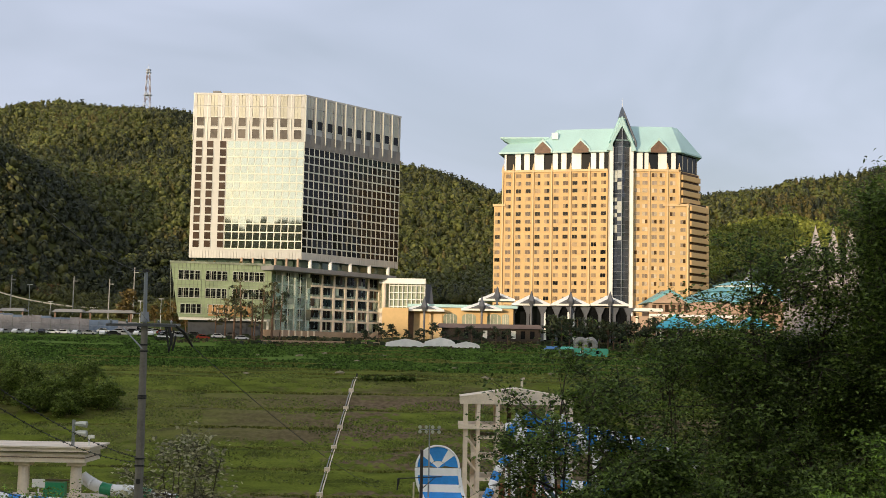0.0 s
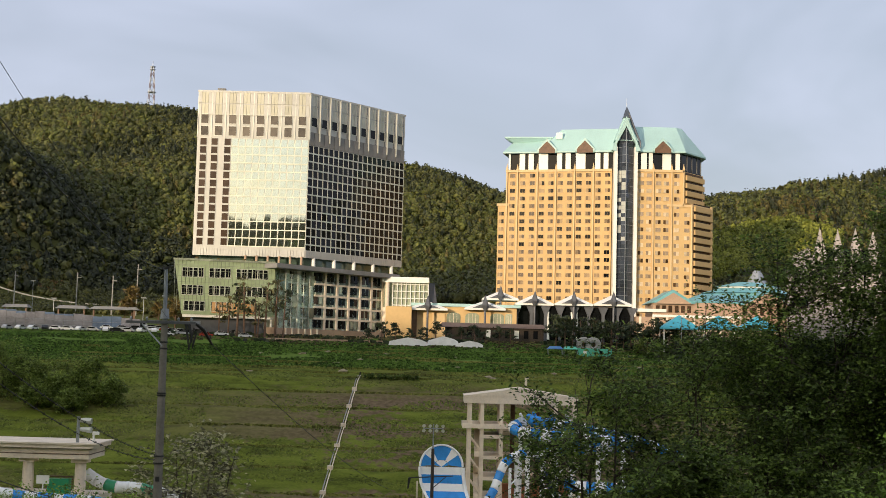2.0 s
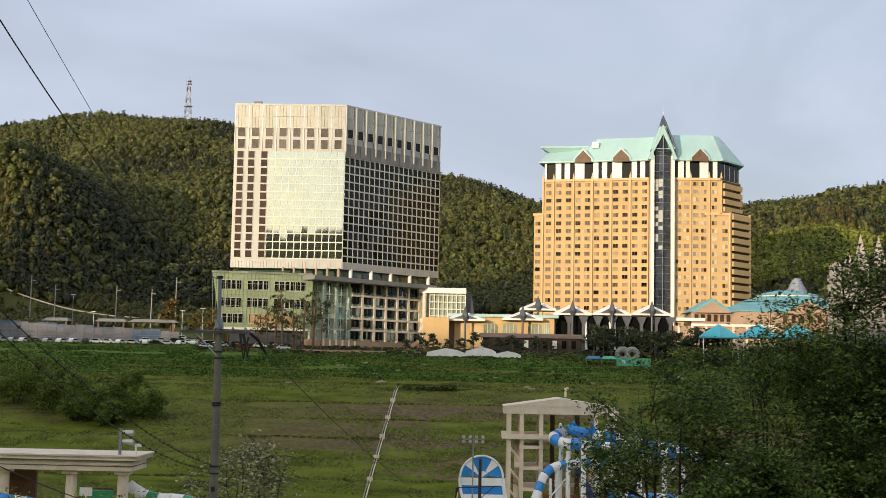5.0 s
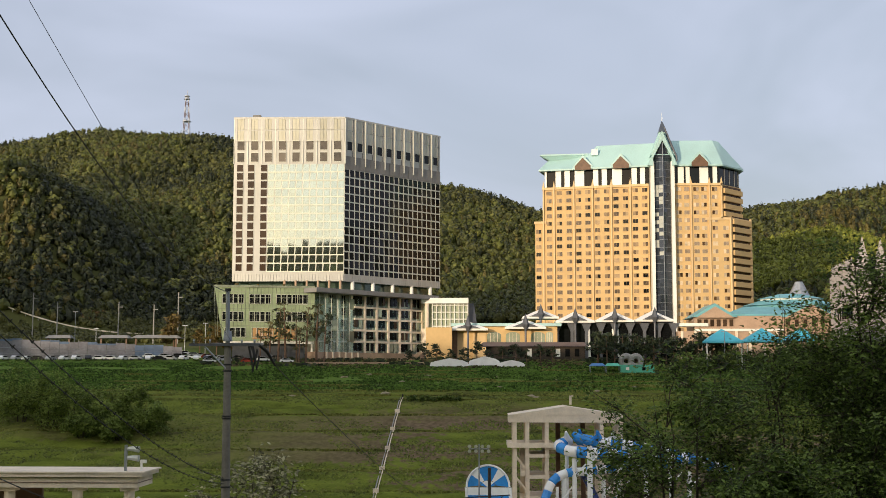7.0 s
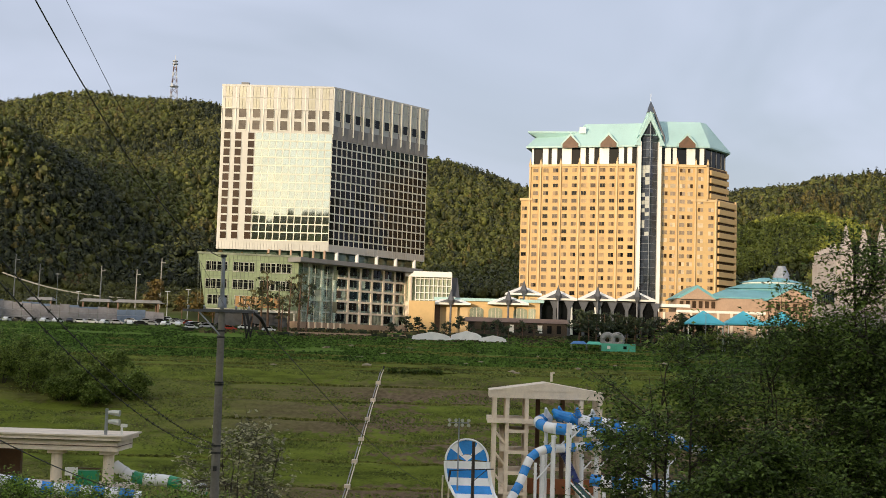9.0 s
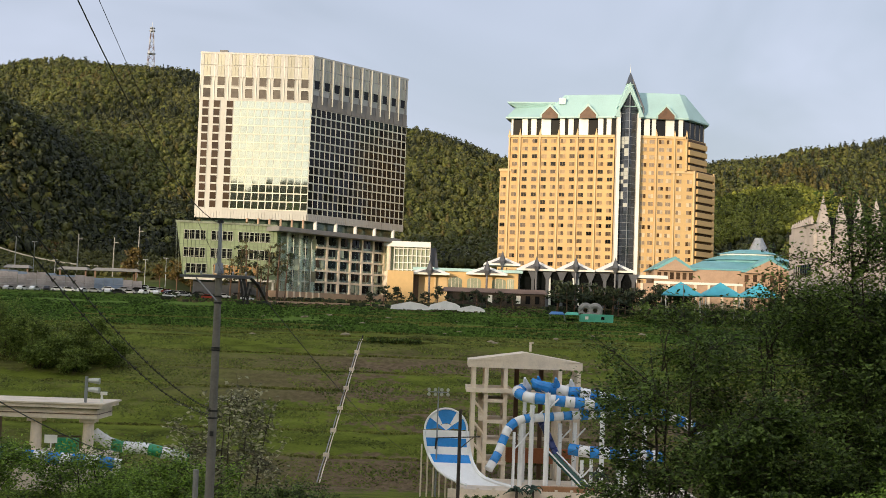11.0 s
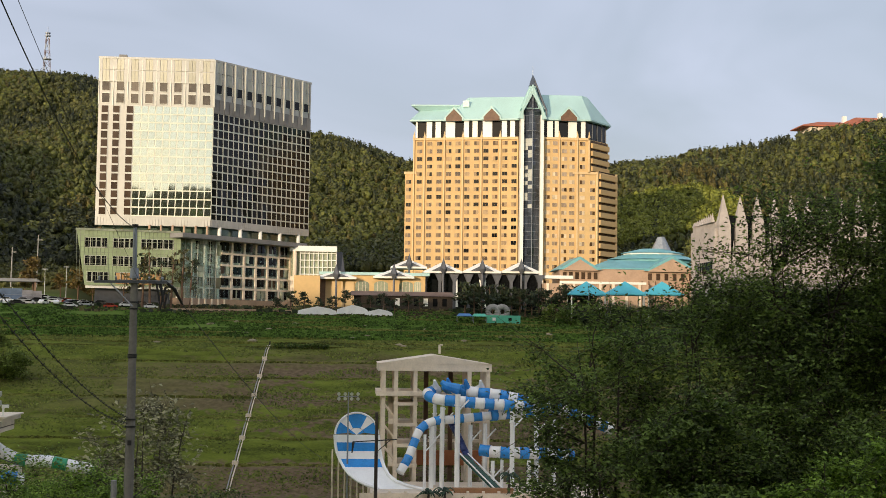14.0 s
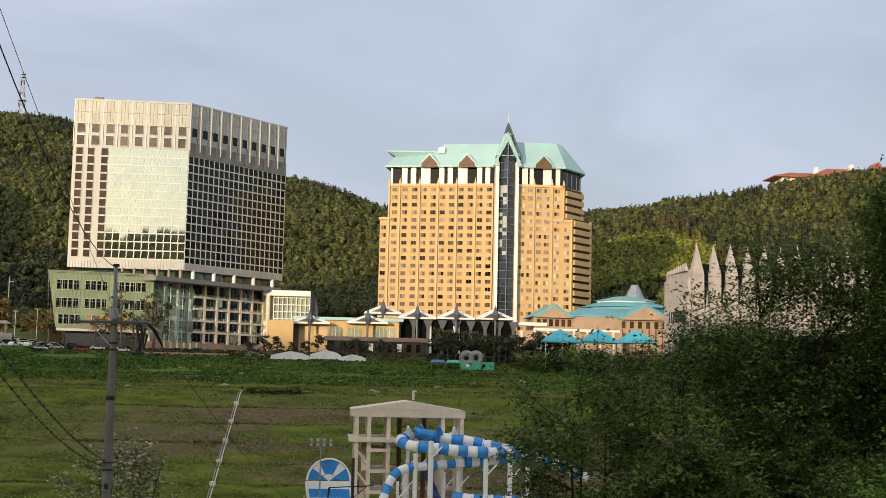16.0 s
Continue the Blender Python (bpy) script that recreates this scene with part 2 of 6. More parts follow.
FOREST = leaf_material("mixed_woodland", (0.084, 0.090, 0.025), (0.150, 0.148, 0.040), 0.15, 0.14, 0.2)
FOREST_OAK = leaf_material("oak_woodland", (0.100, 0.115, 0.027), (0.178, 0.185, 0.042), 0.2, 0.14, 0.2)
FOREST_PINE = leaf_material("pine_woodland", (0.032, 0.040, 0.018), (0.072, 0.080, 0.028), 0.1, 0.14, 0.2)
FOREST_LARCH = leaf_material("larch_woodland", (0.110, 0.094, 0.027), (0.178, 0.148, 0.040), 0.15, 0.14, 0.2)
BANK = leaf_material("rusty_scrub", (0.17, 0.10, 0.035), (0.27, 0.17, 0.06), 0.2, 0.25, 0.15)
HOTELWIN = material("brown_tinted_glass", (0.070, 0.040, 0.018), 0.25, 0.0, 0.25, 0.5, rand=0.25, spec=0.12)
LIFTGLASS = material("blue_grey_glass", (0.045, 0.055, 0.075), 0.03, 0.2, 0.3, 0.15, rand=0.1, ior=1.7)
CLAD_DARK = material("olive_champagne_panel", (0.47, 0.45, 0.36), 0.3, 0.3, 0.08, 0.1, rand=0.1)
SLOPE_LEAF = leaf_material("slope_tree_leaves", (0.175, 0.245, 0.052), (0.29, 0.37, 0.08), 0.45, 0.3, 0.3)
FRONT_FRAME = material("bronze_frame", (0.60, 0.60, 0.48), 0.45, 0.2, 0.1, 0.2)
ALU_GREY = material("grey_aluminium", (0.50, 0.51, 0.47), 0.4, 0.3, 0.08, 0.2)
PINE_BROWN = leaf_material("bronzed_pine_needles", (0.075, 0.075, 0.032), (0.14, 0.125, 0.05), 0.2, 0.25, 0.3)
# yellow green leaves, with the sunlight on them put into the colour
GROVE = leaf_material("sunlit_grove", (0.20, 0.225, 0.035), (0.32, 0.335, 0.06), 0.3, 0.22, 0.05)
PINE = leaf_material("pine_needles", (0.030, 0.046, 0.022), (0.065, 0.080, 0.034), 0.1, 0.25, 0.2)
LARCH = leaf_material("yellowing_pine", (0.12, 0.085, 0.025), (0.18, 0.13, 0.04), 0.2, 0.2, 0.2)
LEAF = leaf_material("broad_leaves", (0.098, 0.150, 0.034), (0.205, 0.295, 0.060), 0.42, 0.3, 0.5)
LEAF_BRIGHT = leaf_material("fresh_leaves", (0.16, 0.265, 0.038), (0.31, 0.46, 0.066), 0.4, 0.3, 0.5)
BLOSSOM = leaf_material("silvery_leaves", (0.30, 0.29, 0.16), (0.50, 0.47, 0.29), 0.3, 0.35, 0.8)
CROP = leaf_material("crop_leaves", (0.082, 0.158, 0.026), (0.155, 0.265, 0.048), 0.3, 0.3, 0.05)
PALM = leaf_material("palm_fronds", (0.025, 0.05, 0.03), (0.05, 0.09, 0.05), 0.2, 0.3, 0.5)
CARS = [material("car_paint_" + n, c, 0.25, 0.1, 0.05, 0.5) for n, c in (("white", (0.75, 0.75, 0.75)), ("silver", (0.4, 0.41, 0.43)), ("black", (0.02, 0.02, 0.022)), ("red", (0.35, 0.05, 0.03)))]


def ground_material():
    """Grass with worn soil in long bands, a darker crop on the terrace, and forest soil further off."""
    mt = material("grass_and_soil", (0.104, 0.130, 0.017), 0.95, vary=0.45, scale=0.16, fine=2.6, bump=0.35, tint=(0.175, 0.206, 0.030), spec=0.1, stretch=(0.5, 1.6, 1.6))
    n, l = mt.node_tree.nodes, mt.node_tree.links
    b = n["Principled BSDF"]
    grass = b.inputs["Base Color"].links[0].from_socket
    pos = n.new("ShaderNodeNewGeometry").outputs["Position"]
    mp = n.new("ShaderNodeMapping")
    mp.inputs["Scale"].default_value = (0.0105, 0.046, 0.046)
    l.new(pos, mp.inputs["Vector"])
    big = n.new("ShaderNodeTexNoise")
    big.inputs["Scale"].default_value, big.inputs["Detail"].default_value, big.inputs["Roughness"].default_value = 1.0, 5, 0.55
    l.new(mp.outputs["Vector"], big.inputs["Vector"])
    rp = n.new("ShaderNodeValToRGB")
    rp.color_ramp.elements[0].position, rp.color_ramp.elements[1].position = 0.70, 0.755
    speck = n.new("ShaderNodeTexNoise")
    speck.inputs["Scale"].default_value, speck.inputs["Detail"].default_value = 0.45, 7
    l.new(pos, speck.inputs["Vector"])
    patch = n.new("ShaderNodeMath")
    patch.operation = "MULTIPLY_ADD"
    patch.inputs[1].default_value = 0.42
    l.new(speck.outputs["Fac"], patch.inputs[0]), l.new(big.outputs["Fac"], patch.inputs[2])
    l.new(patch.outputs[0], rp.inputs["Fac"])
    sep = n.new("ShaderNodeSeparateXYZ")
    l.new(pos, sep.inputs[0])
    lower = n.new("ShaderNodeMapRange")
    lower.inputs["From Min"].default_value, lower.inputs["From Max"].default_value = 384, 366
    lower.inputs["To Min"].default_value = 0.15
    l.new(sep.outputs["Y"], lower.inputs["Value"])
    east = n.new("ShaderNodeMapRange")
    east.inputs["From Min"].default_value, east.inputs["From Max"].default_value = -75, -22
    east.inputs["To Min"].default_value = 0.3
    l.new(sep.outputs["X"], east.inputs["Value"])
    both_ = n.new("ShaderNodeMath")
    both_.operation = "MULTIPLY"
    l.new(lower.outputs["Result"], both_.inputs[0]), l.new(east.outputs["Result"], both_.inputs[1])
    worn = n.new("ShaderNodeMath")
    worn.operation = "MULTIPLY"
    l.new(rp.outputs["Color"], worn.inputs[0]), l.new(both_.outputs[0], worn.inputs[1])
    mix = n.new("ShaderNodeMix")
    mix.data_type = "RGBA"
    fn = n.new("ShaderNodeTexNoise")
    fn.inputs["Scale"].default_value, fn.inputs["Detail"].default_value = 0.7, 6
    l.new(pos, fn.inputs["Vector"])
    sr = n.new("ShaderNodeValToRGB")
    sr.color_ramp.elements[0].position, sr.color_ramp.elements[0].color = 0.35, (0.098, 0.070, 0.040, 1)
    sr.color_ramp.elements[1].position, sr.color_ramp.elements[1].color = 0.65, (0.165, 0.122, 0.074, 1)
    l.new(fn.outputs["Fac"], sr.inputs["Fac"])
    l.new(worn.outputs[0], mix.inputs[0]), l.new(grass, mix.inputs[6]), l.new(sr.outputs["Color"], mix.inputs[7])
    wob = n.new("ShaderNodeMath")
    wob.operation = "MULTIPLY_ADD"
    wob.inputs[1].default_value = 16.0
    l.new(big.outputs["Fac"], wob.inputs[0]), l.new(sep.outputs["Y"], wob.inputs[2])
    last = mix.outputs[2]
    for y0, y1, col in ((412, 414, (0.098, 0.158, 0.028)), (490, 520, (0.075, 0.080, 0.026))):
        mr = n.new("ShaderNodeMapRange")
        mr.inputs["From Min"].default_value, mr.inputs["From Max"].default_value = y0, y1
        l.new(wob.outputs[0], mr.inputs["Value"])
        m2 = n.new("ShaderNodeMix")
        m2.data_type = "RGBA"
        m2.inputs[7].default_value = (*col, 1)
        l.new(mr.outputs["Result"], m2.inputs[0]), l.new(last, m2.inputs[6])
        last = m2.outputs[2]
    l.new(last, b.inputs["Base Color"])
    return mt


GROUND = ground_material()

# ---- the lie of the land ----
PROFILE = [(-2600, 150), (-700, 150), (-420, 138), (-300, 118), (-160, 68), (-60, 14), (-14, -1.0), (3, -1.9), (10, -3.2), (24, -6.5), (40, -9), (120, -28),
           (190, -33), (240, -34.5), (282, -37.5), (289, -37.5)]
BENCH_Y = [289, 304, 319, 332, 346, 360, 373, 386]
for y0, y1 in zip(BENCH_Y, BENCH_Y[1:]):
    za, zb = -37.5 + (y0 - 289) * 0.3196, -37.5 + (y1 - 289) * 0.3196
    PROFILE += [(y1 - 2.6, zb - 0.35), (y1, zb)]
PROFILE += [(396, -5.4), (412, -2.0), (440, 3.6), (470, 7.6), (500, 11), (560, 20), (600, 26)]
PY, PZ = np.array([p[0] for p in PROFILE], float), np.array([p[1] for p in PROFILE], float)
RIDGE_A = [-1.2, -0.42, -0.3882, -0.3608, -0.3567, -0.3435, -0.3062, -0.3036, -0.2675, -0.2048, -0.0317, -0.0115, 0.0155, 0.0424, 0.2113, 0.2115, 0.2576, 0.2688, 0.2877, 0.3275, 0.3433, 0.3652, 0.455, 0.5, 1.2]
RIDGE_E = [0.20, 0.19, 0.1889, 0.1933, 0.1919, 0.1964, 0.2013, 0.201, 0.1955, 0.1909, 0.1542, 0.1518, 0.1433, 0.1344, 0.1354, 0.136, 0.1403, 0.1477, 0.1492, 0.1566, 0.1611, 0.1659, 0.18, 0.19, 0.20]


def land(x, y):
    """Height of the ground."""
    x, y = np.asarray(x, float), np.asarray(y, float)
    base = np.interp(y, PY, PZ)
    az = x / np.maximum(y, 50)
    far = np.interp(az, [-0.3, -0.1, 0.05, 0.2, 0.36], [1050, 1050, 900, 820, 880])
    s = np.clip((y - 585) / (far - 585), 0, 1)
    e = np.interp(az, RIDGE_A, RIDGE_E)
    top = e * far - 7
    hill = 23 + (top - 23) * (0.55 * s + 0.45 * s * s * (3 - 2 * s)) - np.clip(y - far, 0, 900) * 0.12
    fold = 9 * np.sin(x * 0.021 + y * 0.006) * s * (1 - s) * 4 + 5 * np.sin(x * 0.05 - y * 0.013 + 1.3) * s * (1 - s) * 4
    z = np.where(y > 585, hill + fold, base)
    spur = np.clip((-146 - x - 0.10 * (y - 600)) / 110, 0, 1)
    spur = spur * spur * (3 - 2 * spur)
    z = np.where(y > 540, np.maximum(z, z + 80 * spur * np.clip((y - 540) / 90, 0, 1) * np.clip((860 - y) / 200, 0, 1)), z)
    forecourt = np.clip((x + 112) / 14, 0, 1) * np.clip((150 - x) / 20, 0, 1) * np.clip((552 - y) / 14, 0, 1)
    z = np.where(y > 455, z + (np.minimum(z, 6.4) - z) * forecourt, z)
    side = np.clip((np.abs(x) - 300) / 500, 0, 1)
    z = np.where(y < 560, z + 150 * side * side * np.clip((y + 100) / 300, 0, 1) * np.clip((760 - y) / 200, 0, 1), z)
    # steep unseen knoll on the valley's near side, added to shade the spur's gully
    z = z + 158 * np.exp(-((x + 508) ** 2 + (y - 36) ** 2) / 5600)
    return z


def axis(*spans):
    return np.unique(np.concatenate([np.arange(a, b, s) for a, b, s in spans]))


GX = axis((-2600, -820, 90), (-820, -400, 20), (-400, -150, 12), (-150, 150, 2.2), (150, 420, 12), (420, 2600, 90))
GY = axis((-2600, -500, 120), (-500, 0, 20), (0, 60, 2.5), (60, 284, 8), (284, 470, 1.1), (470, 600, 5), (600, 1200, 14), (1200, 4200, 150))
gx, gy = np.meshgrid(GX, GY)
gz = land(gx, gy)
rough_ = np.array([noise.noise(Vector((a * 0.11, b * 0.16, 0.0))) + 0.5 * noise.noise(Vector((a * 0.4, b * 0.5, 3.0))) for a, b in zip(gx.ravel(), gy.ravel())]).reshape(gx.shape)
gz = gz + rough_ * np.where((gy > 60) & (gy < 480), 0.42, 0.1)
nx, ny = len(GX), len(GY)
idx = np.arange(nx * ny).reshape(ny, nx)
quads = np.stack([idx[:-1, :-1], idx[:-1, 1:], idx[1:, 1:], idx[1:, :-1]], -1).reshape(-1, 4)
ground = thing("ground", (0, 0, 0), "terraced grassy hillside with worn soil and wooded hills", "ground", kind="structure",
               mesh=big_mesh("ground", np.stack([gx, gy, gz], -1).reshape(-1, 3), quads, GROUND))
smooth(ground)


def on_land(x, y):
    return float(land(x, y))


# ---- woodland on the hills: one mass of uneven crowns ----
def crown_shapes(kinds, rng, cone=0.0):
    shapes = []
    for _ in range(kinds):
        bm = bmesh.new()
        bmesh.ops.create_icosphere(bm, subdivisions=1, radius=1)
        seed = Vector(rng.uniform(0, 50, 3))
        v = []
        for p in bm.verts:
            c = p.co
            r = 0.80 + 0.55 * noise.noise(c * 1.9 + seed) + 0.28 * noise.noise(c * 4.7 + seed)
            taper = 1 - cone * (c.z * 0.5 + 0.5)
            v.append((c.x * r * taper, c.y * r * taper, c.z * r))
        bm.verts.index_update()
        shapes.append((np.array(v), np.array([[q.index for q in f.verts] for f in bm.faces])))
        bm.free()
    return shapes


def scatter_crowns(name, spots, radii, heights, mat, label, category, rng, cone=0.0, sprays=26, fan=0.30):
    """Tree crowns: a lumpy core under leafy sprays that lie along its surface."""
    bm = bmesh.new()
    bmesh.ops.create_icosphere(bm, subdivisions=1, radius=0.72)
    core_v = np.array([p.co[:] for p in bm.verts])
    bm.verts.index_update()
    core_f = np.array([[q.index for q in f.verts] for f in bm.faces])
    bm.free()
    spots, radii, heights = np.array(spots), np.array(radii), np.array(heights)
    n = len(spots)
    size = np.stack([radii, radii, heights], 1)
    d = rng.normal(0, 1, (n, sprays, 3))
    d[..., 2] = np.abs(d[..., 2]) * 0.95 - 0.3
    d /= np.linalg.norm(d, axis=2, keepdims=True)
    slim = 1 - cone * np.clip(d[..., 2:3] * 0.6 + 0.4, 0, 1) * np.array([1, 1, 0])
    c = spots[:, None] + d * size[:, None] * rng.uniform(0.66, 1.05, (n, sprays, 1)) * slim
    out_ = d + rng.normal(0, 0.35, d.shape)
    e0 = np.cross(out_, rng.normal(0, 1, d.shape))
    e0 /= np.linalg.norm(e0, axis=2, keepdims=True) + 1e-6
    e1 = np.cross(out_, e0)
    e1 /= np.linalg.norm(e1, axis=2, keepdims=True) + 1e-6
    w = (radii * fan)[:, None, None] * rng.uniform(0.6, 1.3, (n, sprays, 1))
    v = np.stack([c - e0 * w, c + e1 * w * 0.7, c + e0 * w, c - e1 * w * 0.7], 2).reshape(-1, 3)
    f = np.arange(len(v)).reshape(-1, 4)
    tri = np.concatenate([f[:, [0, 1, 2]], f[:, [0, 2, 3]]])
    jitter = rng.uniform(0.75, 1.15, (n, len(core_v), 1))
    taper = 1 - cone * np.clip(core_v[:, 2:3] * 0.6 + 0.4, 0, 1) * np.array([1, 1, 0])
    cv = (spots[:, None] + (core_v * taper)[None] * jitter * size[:, None]).reshape(-1, 3)
    cf = (core_f[None] + (np.arange(n) * len(core_v))[:, None, None]).reshape(-1, 3) + len(v)
    return thing(name, (0, 0, 0), label, category, kind="stuff", mesh=big_mesh(name, np.concatenate([v, cv]), np.concatenate([tri, cf]), mat))


# four kinds of tree in drifts: fresh oak, olive mixed, dark pine and bronzed larch
rng = np.random.default_rng(4)
WOODS = {k: ([], [], []) for k in ("oak", "olive", "pine", "larch")}
count = 0
while count < 20500:
    a = rng.uniform(-0.42, 0.47)
    y = 556 + 540 * rng.random() ** 1.1
    x = a * y
    if y > np.interp(a, [-0.3, -0.1, 0.05, 0.2, 0.36], [1050, 1050, 900, 820, 880]) + 22:
        continue
    if (-112 < x < 118 and y < 604) or (-180 < x < -110 and y < 572 + 0.45 * (x + 180)):
        continue
    drift = noise.noise(Vector((x * 0.012, y * 0.009, 2.0))) + rng.normal(0, 0.22)
    kind = "larch" if drift > 0.42 else "oak" if drift > 0.05 else "olive" if drift > -0.28 else "pine"
    if a > 0.1 and rng.random() < 0.35:
        kind = "pine"
    # mostly pine in the gully; their dark leaf colour also stands in for shade
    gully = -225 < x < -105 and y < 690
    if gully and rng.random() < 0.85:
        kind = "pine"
    slim = kind in ("pine", "larch")
    r = rng.uniform(1.5, 2.5) * (0.8 + y / 3000) if slim else rng.uniform(1.9, 3.5) * (0.8 + y / 3000)
    h = r * (rng.uniform(1.4, 2.2) if slim else rng.uniform(1.0, 1.5))
    if gully:
        r *= 1.4
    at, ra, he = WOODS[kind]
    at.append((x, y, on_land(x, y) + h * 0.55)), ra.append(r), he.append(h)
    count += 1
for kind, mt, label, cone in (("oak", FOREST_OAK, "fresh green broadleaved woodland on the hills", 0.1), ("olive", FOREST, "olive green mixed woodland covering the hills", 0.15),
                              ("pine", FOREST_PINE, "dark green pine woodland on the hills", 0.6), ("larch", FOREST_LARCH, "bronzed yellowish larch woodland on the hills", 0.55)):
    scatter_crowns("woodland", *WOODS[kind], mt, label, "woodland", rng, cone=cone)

# scrub along the hill foot
spots, rad, hei = [], [], []
while len(spots) < 2700:
    x, y = rng.uniform(-270, -96), rng.uniform(496, 585)
    if y < 512 + 0.20 * (x + 180) or (abs(y - (562 - (x + 232) * 0.218)) < 5):
        continue
    r = rng.uniform(0.8, 2.2)
    spots.append((x, y, on_land(x, y) + r * 0.6)), rad.append(r), hei.append(r * rng.uniform(0.8, 1.6))
scatter_crowns("hillfoot_scrub", spots, rad, hei, FOREST, "rough olive scrub along the hill foot", "scrub", rng, cone=0.2)
# bronzed bank above the guard rail
spots, rad, hei = [], [], []
for i in range(620):
    x, y = rng.uniform(-275, -172), rng.uniform(562, 584)
    r = rng.uniform(0.7, 1.7)
    spots.append((x, y, on_land(x, y) + r * 0.4)), rad.append(r), hei.append(r * rng.uniform(0.6, 1.1))
scatter_crowns("bank_scrub", spots, rad, hei, BANK, "rusty brown scrub on the road bank", "scrub", rng)
# the wooded ridge behind the viewer
spots, rad, hei = [], [], []
for i in range(3000):
    x, y = rng.uniform(-900, 420), -470 + 260 * rng.random()
    r = rng.uniform(3, 6)
    spots.append((x, y, on_land(x, y) + r)), rad.append(r), hei.append(r * rng.uniform(1.1, 1.9))
scatter_crowns("ridge_woodland", spots, rad, hei, FOREST, "woodland on the ridge behind", "woodland", rng, cone=0.3)
# yellow green grove whose leaf colour is lightened to look sunlit
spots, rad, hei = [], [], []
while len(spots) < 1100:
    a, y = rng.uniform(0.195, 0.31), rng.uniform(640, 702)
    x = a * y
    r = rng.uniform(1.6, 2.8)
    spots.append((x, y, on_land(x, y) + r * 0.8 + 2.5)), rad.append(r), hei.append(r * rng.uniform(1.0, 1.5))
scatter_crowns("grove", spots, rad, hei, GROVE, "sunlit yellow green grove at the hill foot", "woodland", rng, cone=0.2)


# ---- glass hotel tower ----
FLOOR_T = 3.3
P0, P1, P2 = (-99.0, 500.0), (-54.9, 500.0), (-18.6, 542.0)
P3, P4 = (-44.0, 566.0), (-99.0, 545.0)
Z0, Z_FIELD, Z_TOP = 38.2, 84.5, 103.3
glass_hotel = thing("hotel_tower", (-60, 525, Z0), "tall hotel tower clad in champagne panels and mirrored glass", "hotel")
g = Geo()
g.prism([P0, P1, P2, P3, P4], Z0, Z_TOP - 0.4)
part("core", g, CLAD, glass_hotel)
g = Geo()
for p, q in ((P0, P1), (P1, P2), (P2, P3), (P3, P4), (P4, P0)):
    m, w = wall_frame(p, q), dist2(p, q)
    g.box(-0.15, w + 0.15, -0.35, 0.5, Z_TOP - 0.5, Z_TOP + 0.25, m=m)
part("coping", g, CLAD, glass_hotel)
g = Geo().box(-92, -88.9, 501.5, 503.5, Z_TOP - 0.2, Z_TOP + 1.5)
part("roof_unit", g, GREYWALL, glass_hotel, "small dark roof unit")


def pane_mesh(name, w, h, mat, y=0.0, tilt=0.0, lean=0.0):
    g = Geo()
    g.add([(0, y - tilt, 0), (w, y + tilt, 0), (w, y + tilt + lean, h), (0, y - tilt + lean, h), (0, y + 0.08 - tilt, 0), (w, y + 0.08 + tilt, 0), (w, y + 0.08 + tilt + lean, h), (0, y + 0.08 - tilt + lean, h)],
          [(0, 1, 2, 3), (7, 6, 5, 4), (0, 4, 5, 1), (1, 5, 6, 2), (2, 6, 7, 3), (3, 7, 4, 0)])
    return g.mesh(name, mat)


def frame_mesh(name, w, h, mat, left=0.12, right=0.12, low=0.3, high=0.1, proud=0.3, skew=0.0):
    """A surround in the plane of a wall, standing proud of it; skew tilts its upright bars."""
    g = Geo()
    g.box(0, w, -proud, 0.05, 0, low), g.box(0, w, -proud * 0.8, 0.05, h - high, h)
    for a, b in ((0, left), (w - right, w)):
        g.add([(a, -proud, low), (b, -proud, low), (b + skew, -proud, h - high), (a + skew, -proud, h - high), (a, 0.05, low), (b, 0.05, low), (b + skew, 0.05, h - high), (a + skew, 0.05, h - high)],
              [(0, 1, 2, 3), (0, 3, 7, 4), (1, 5, 6, 2), (0, 4, 5, 1), (3, 2, 6, 7), (4, 7, 6, 5)])
    return g.mesh(name, mat)


rng = np.random.default_rng(11)
front, flank = wall_frame(P0, P1), wall_frame(P1, P2)
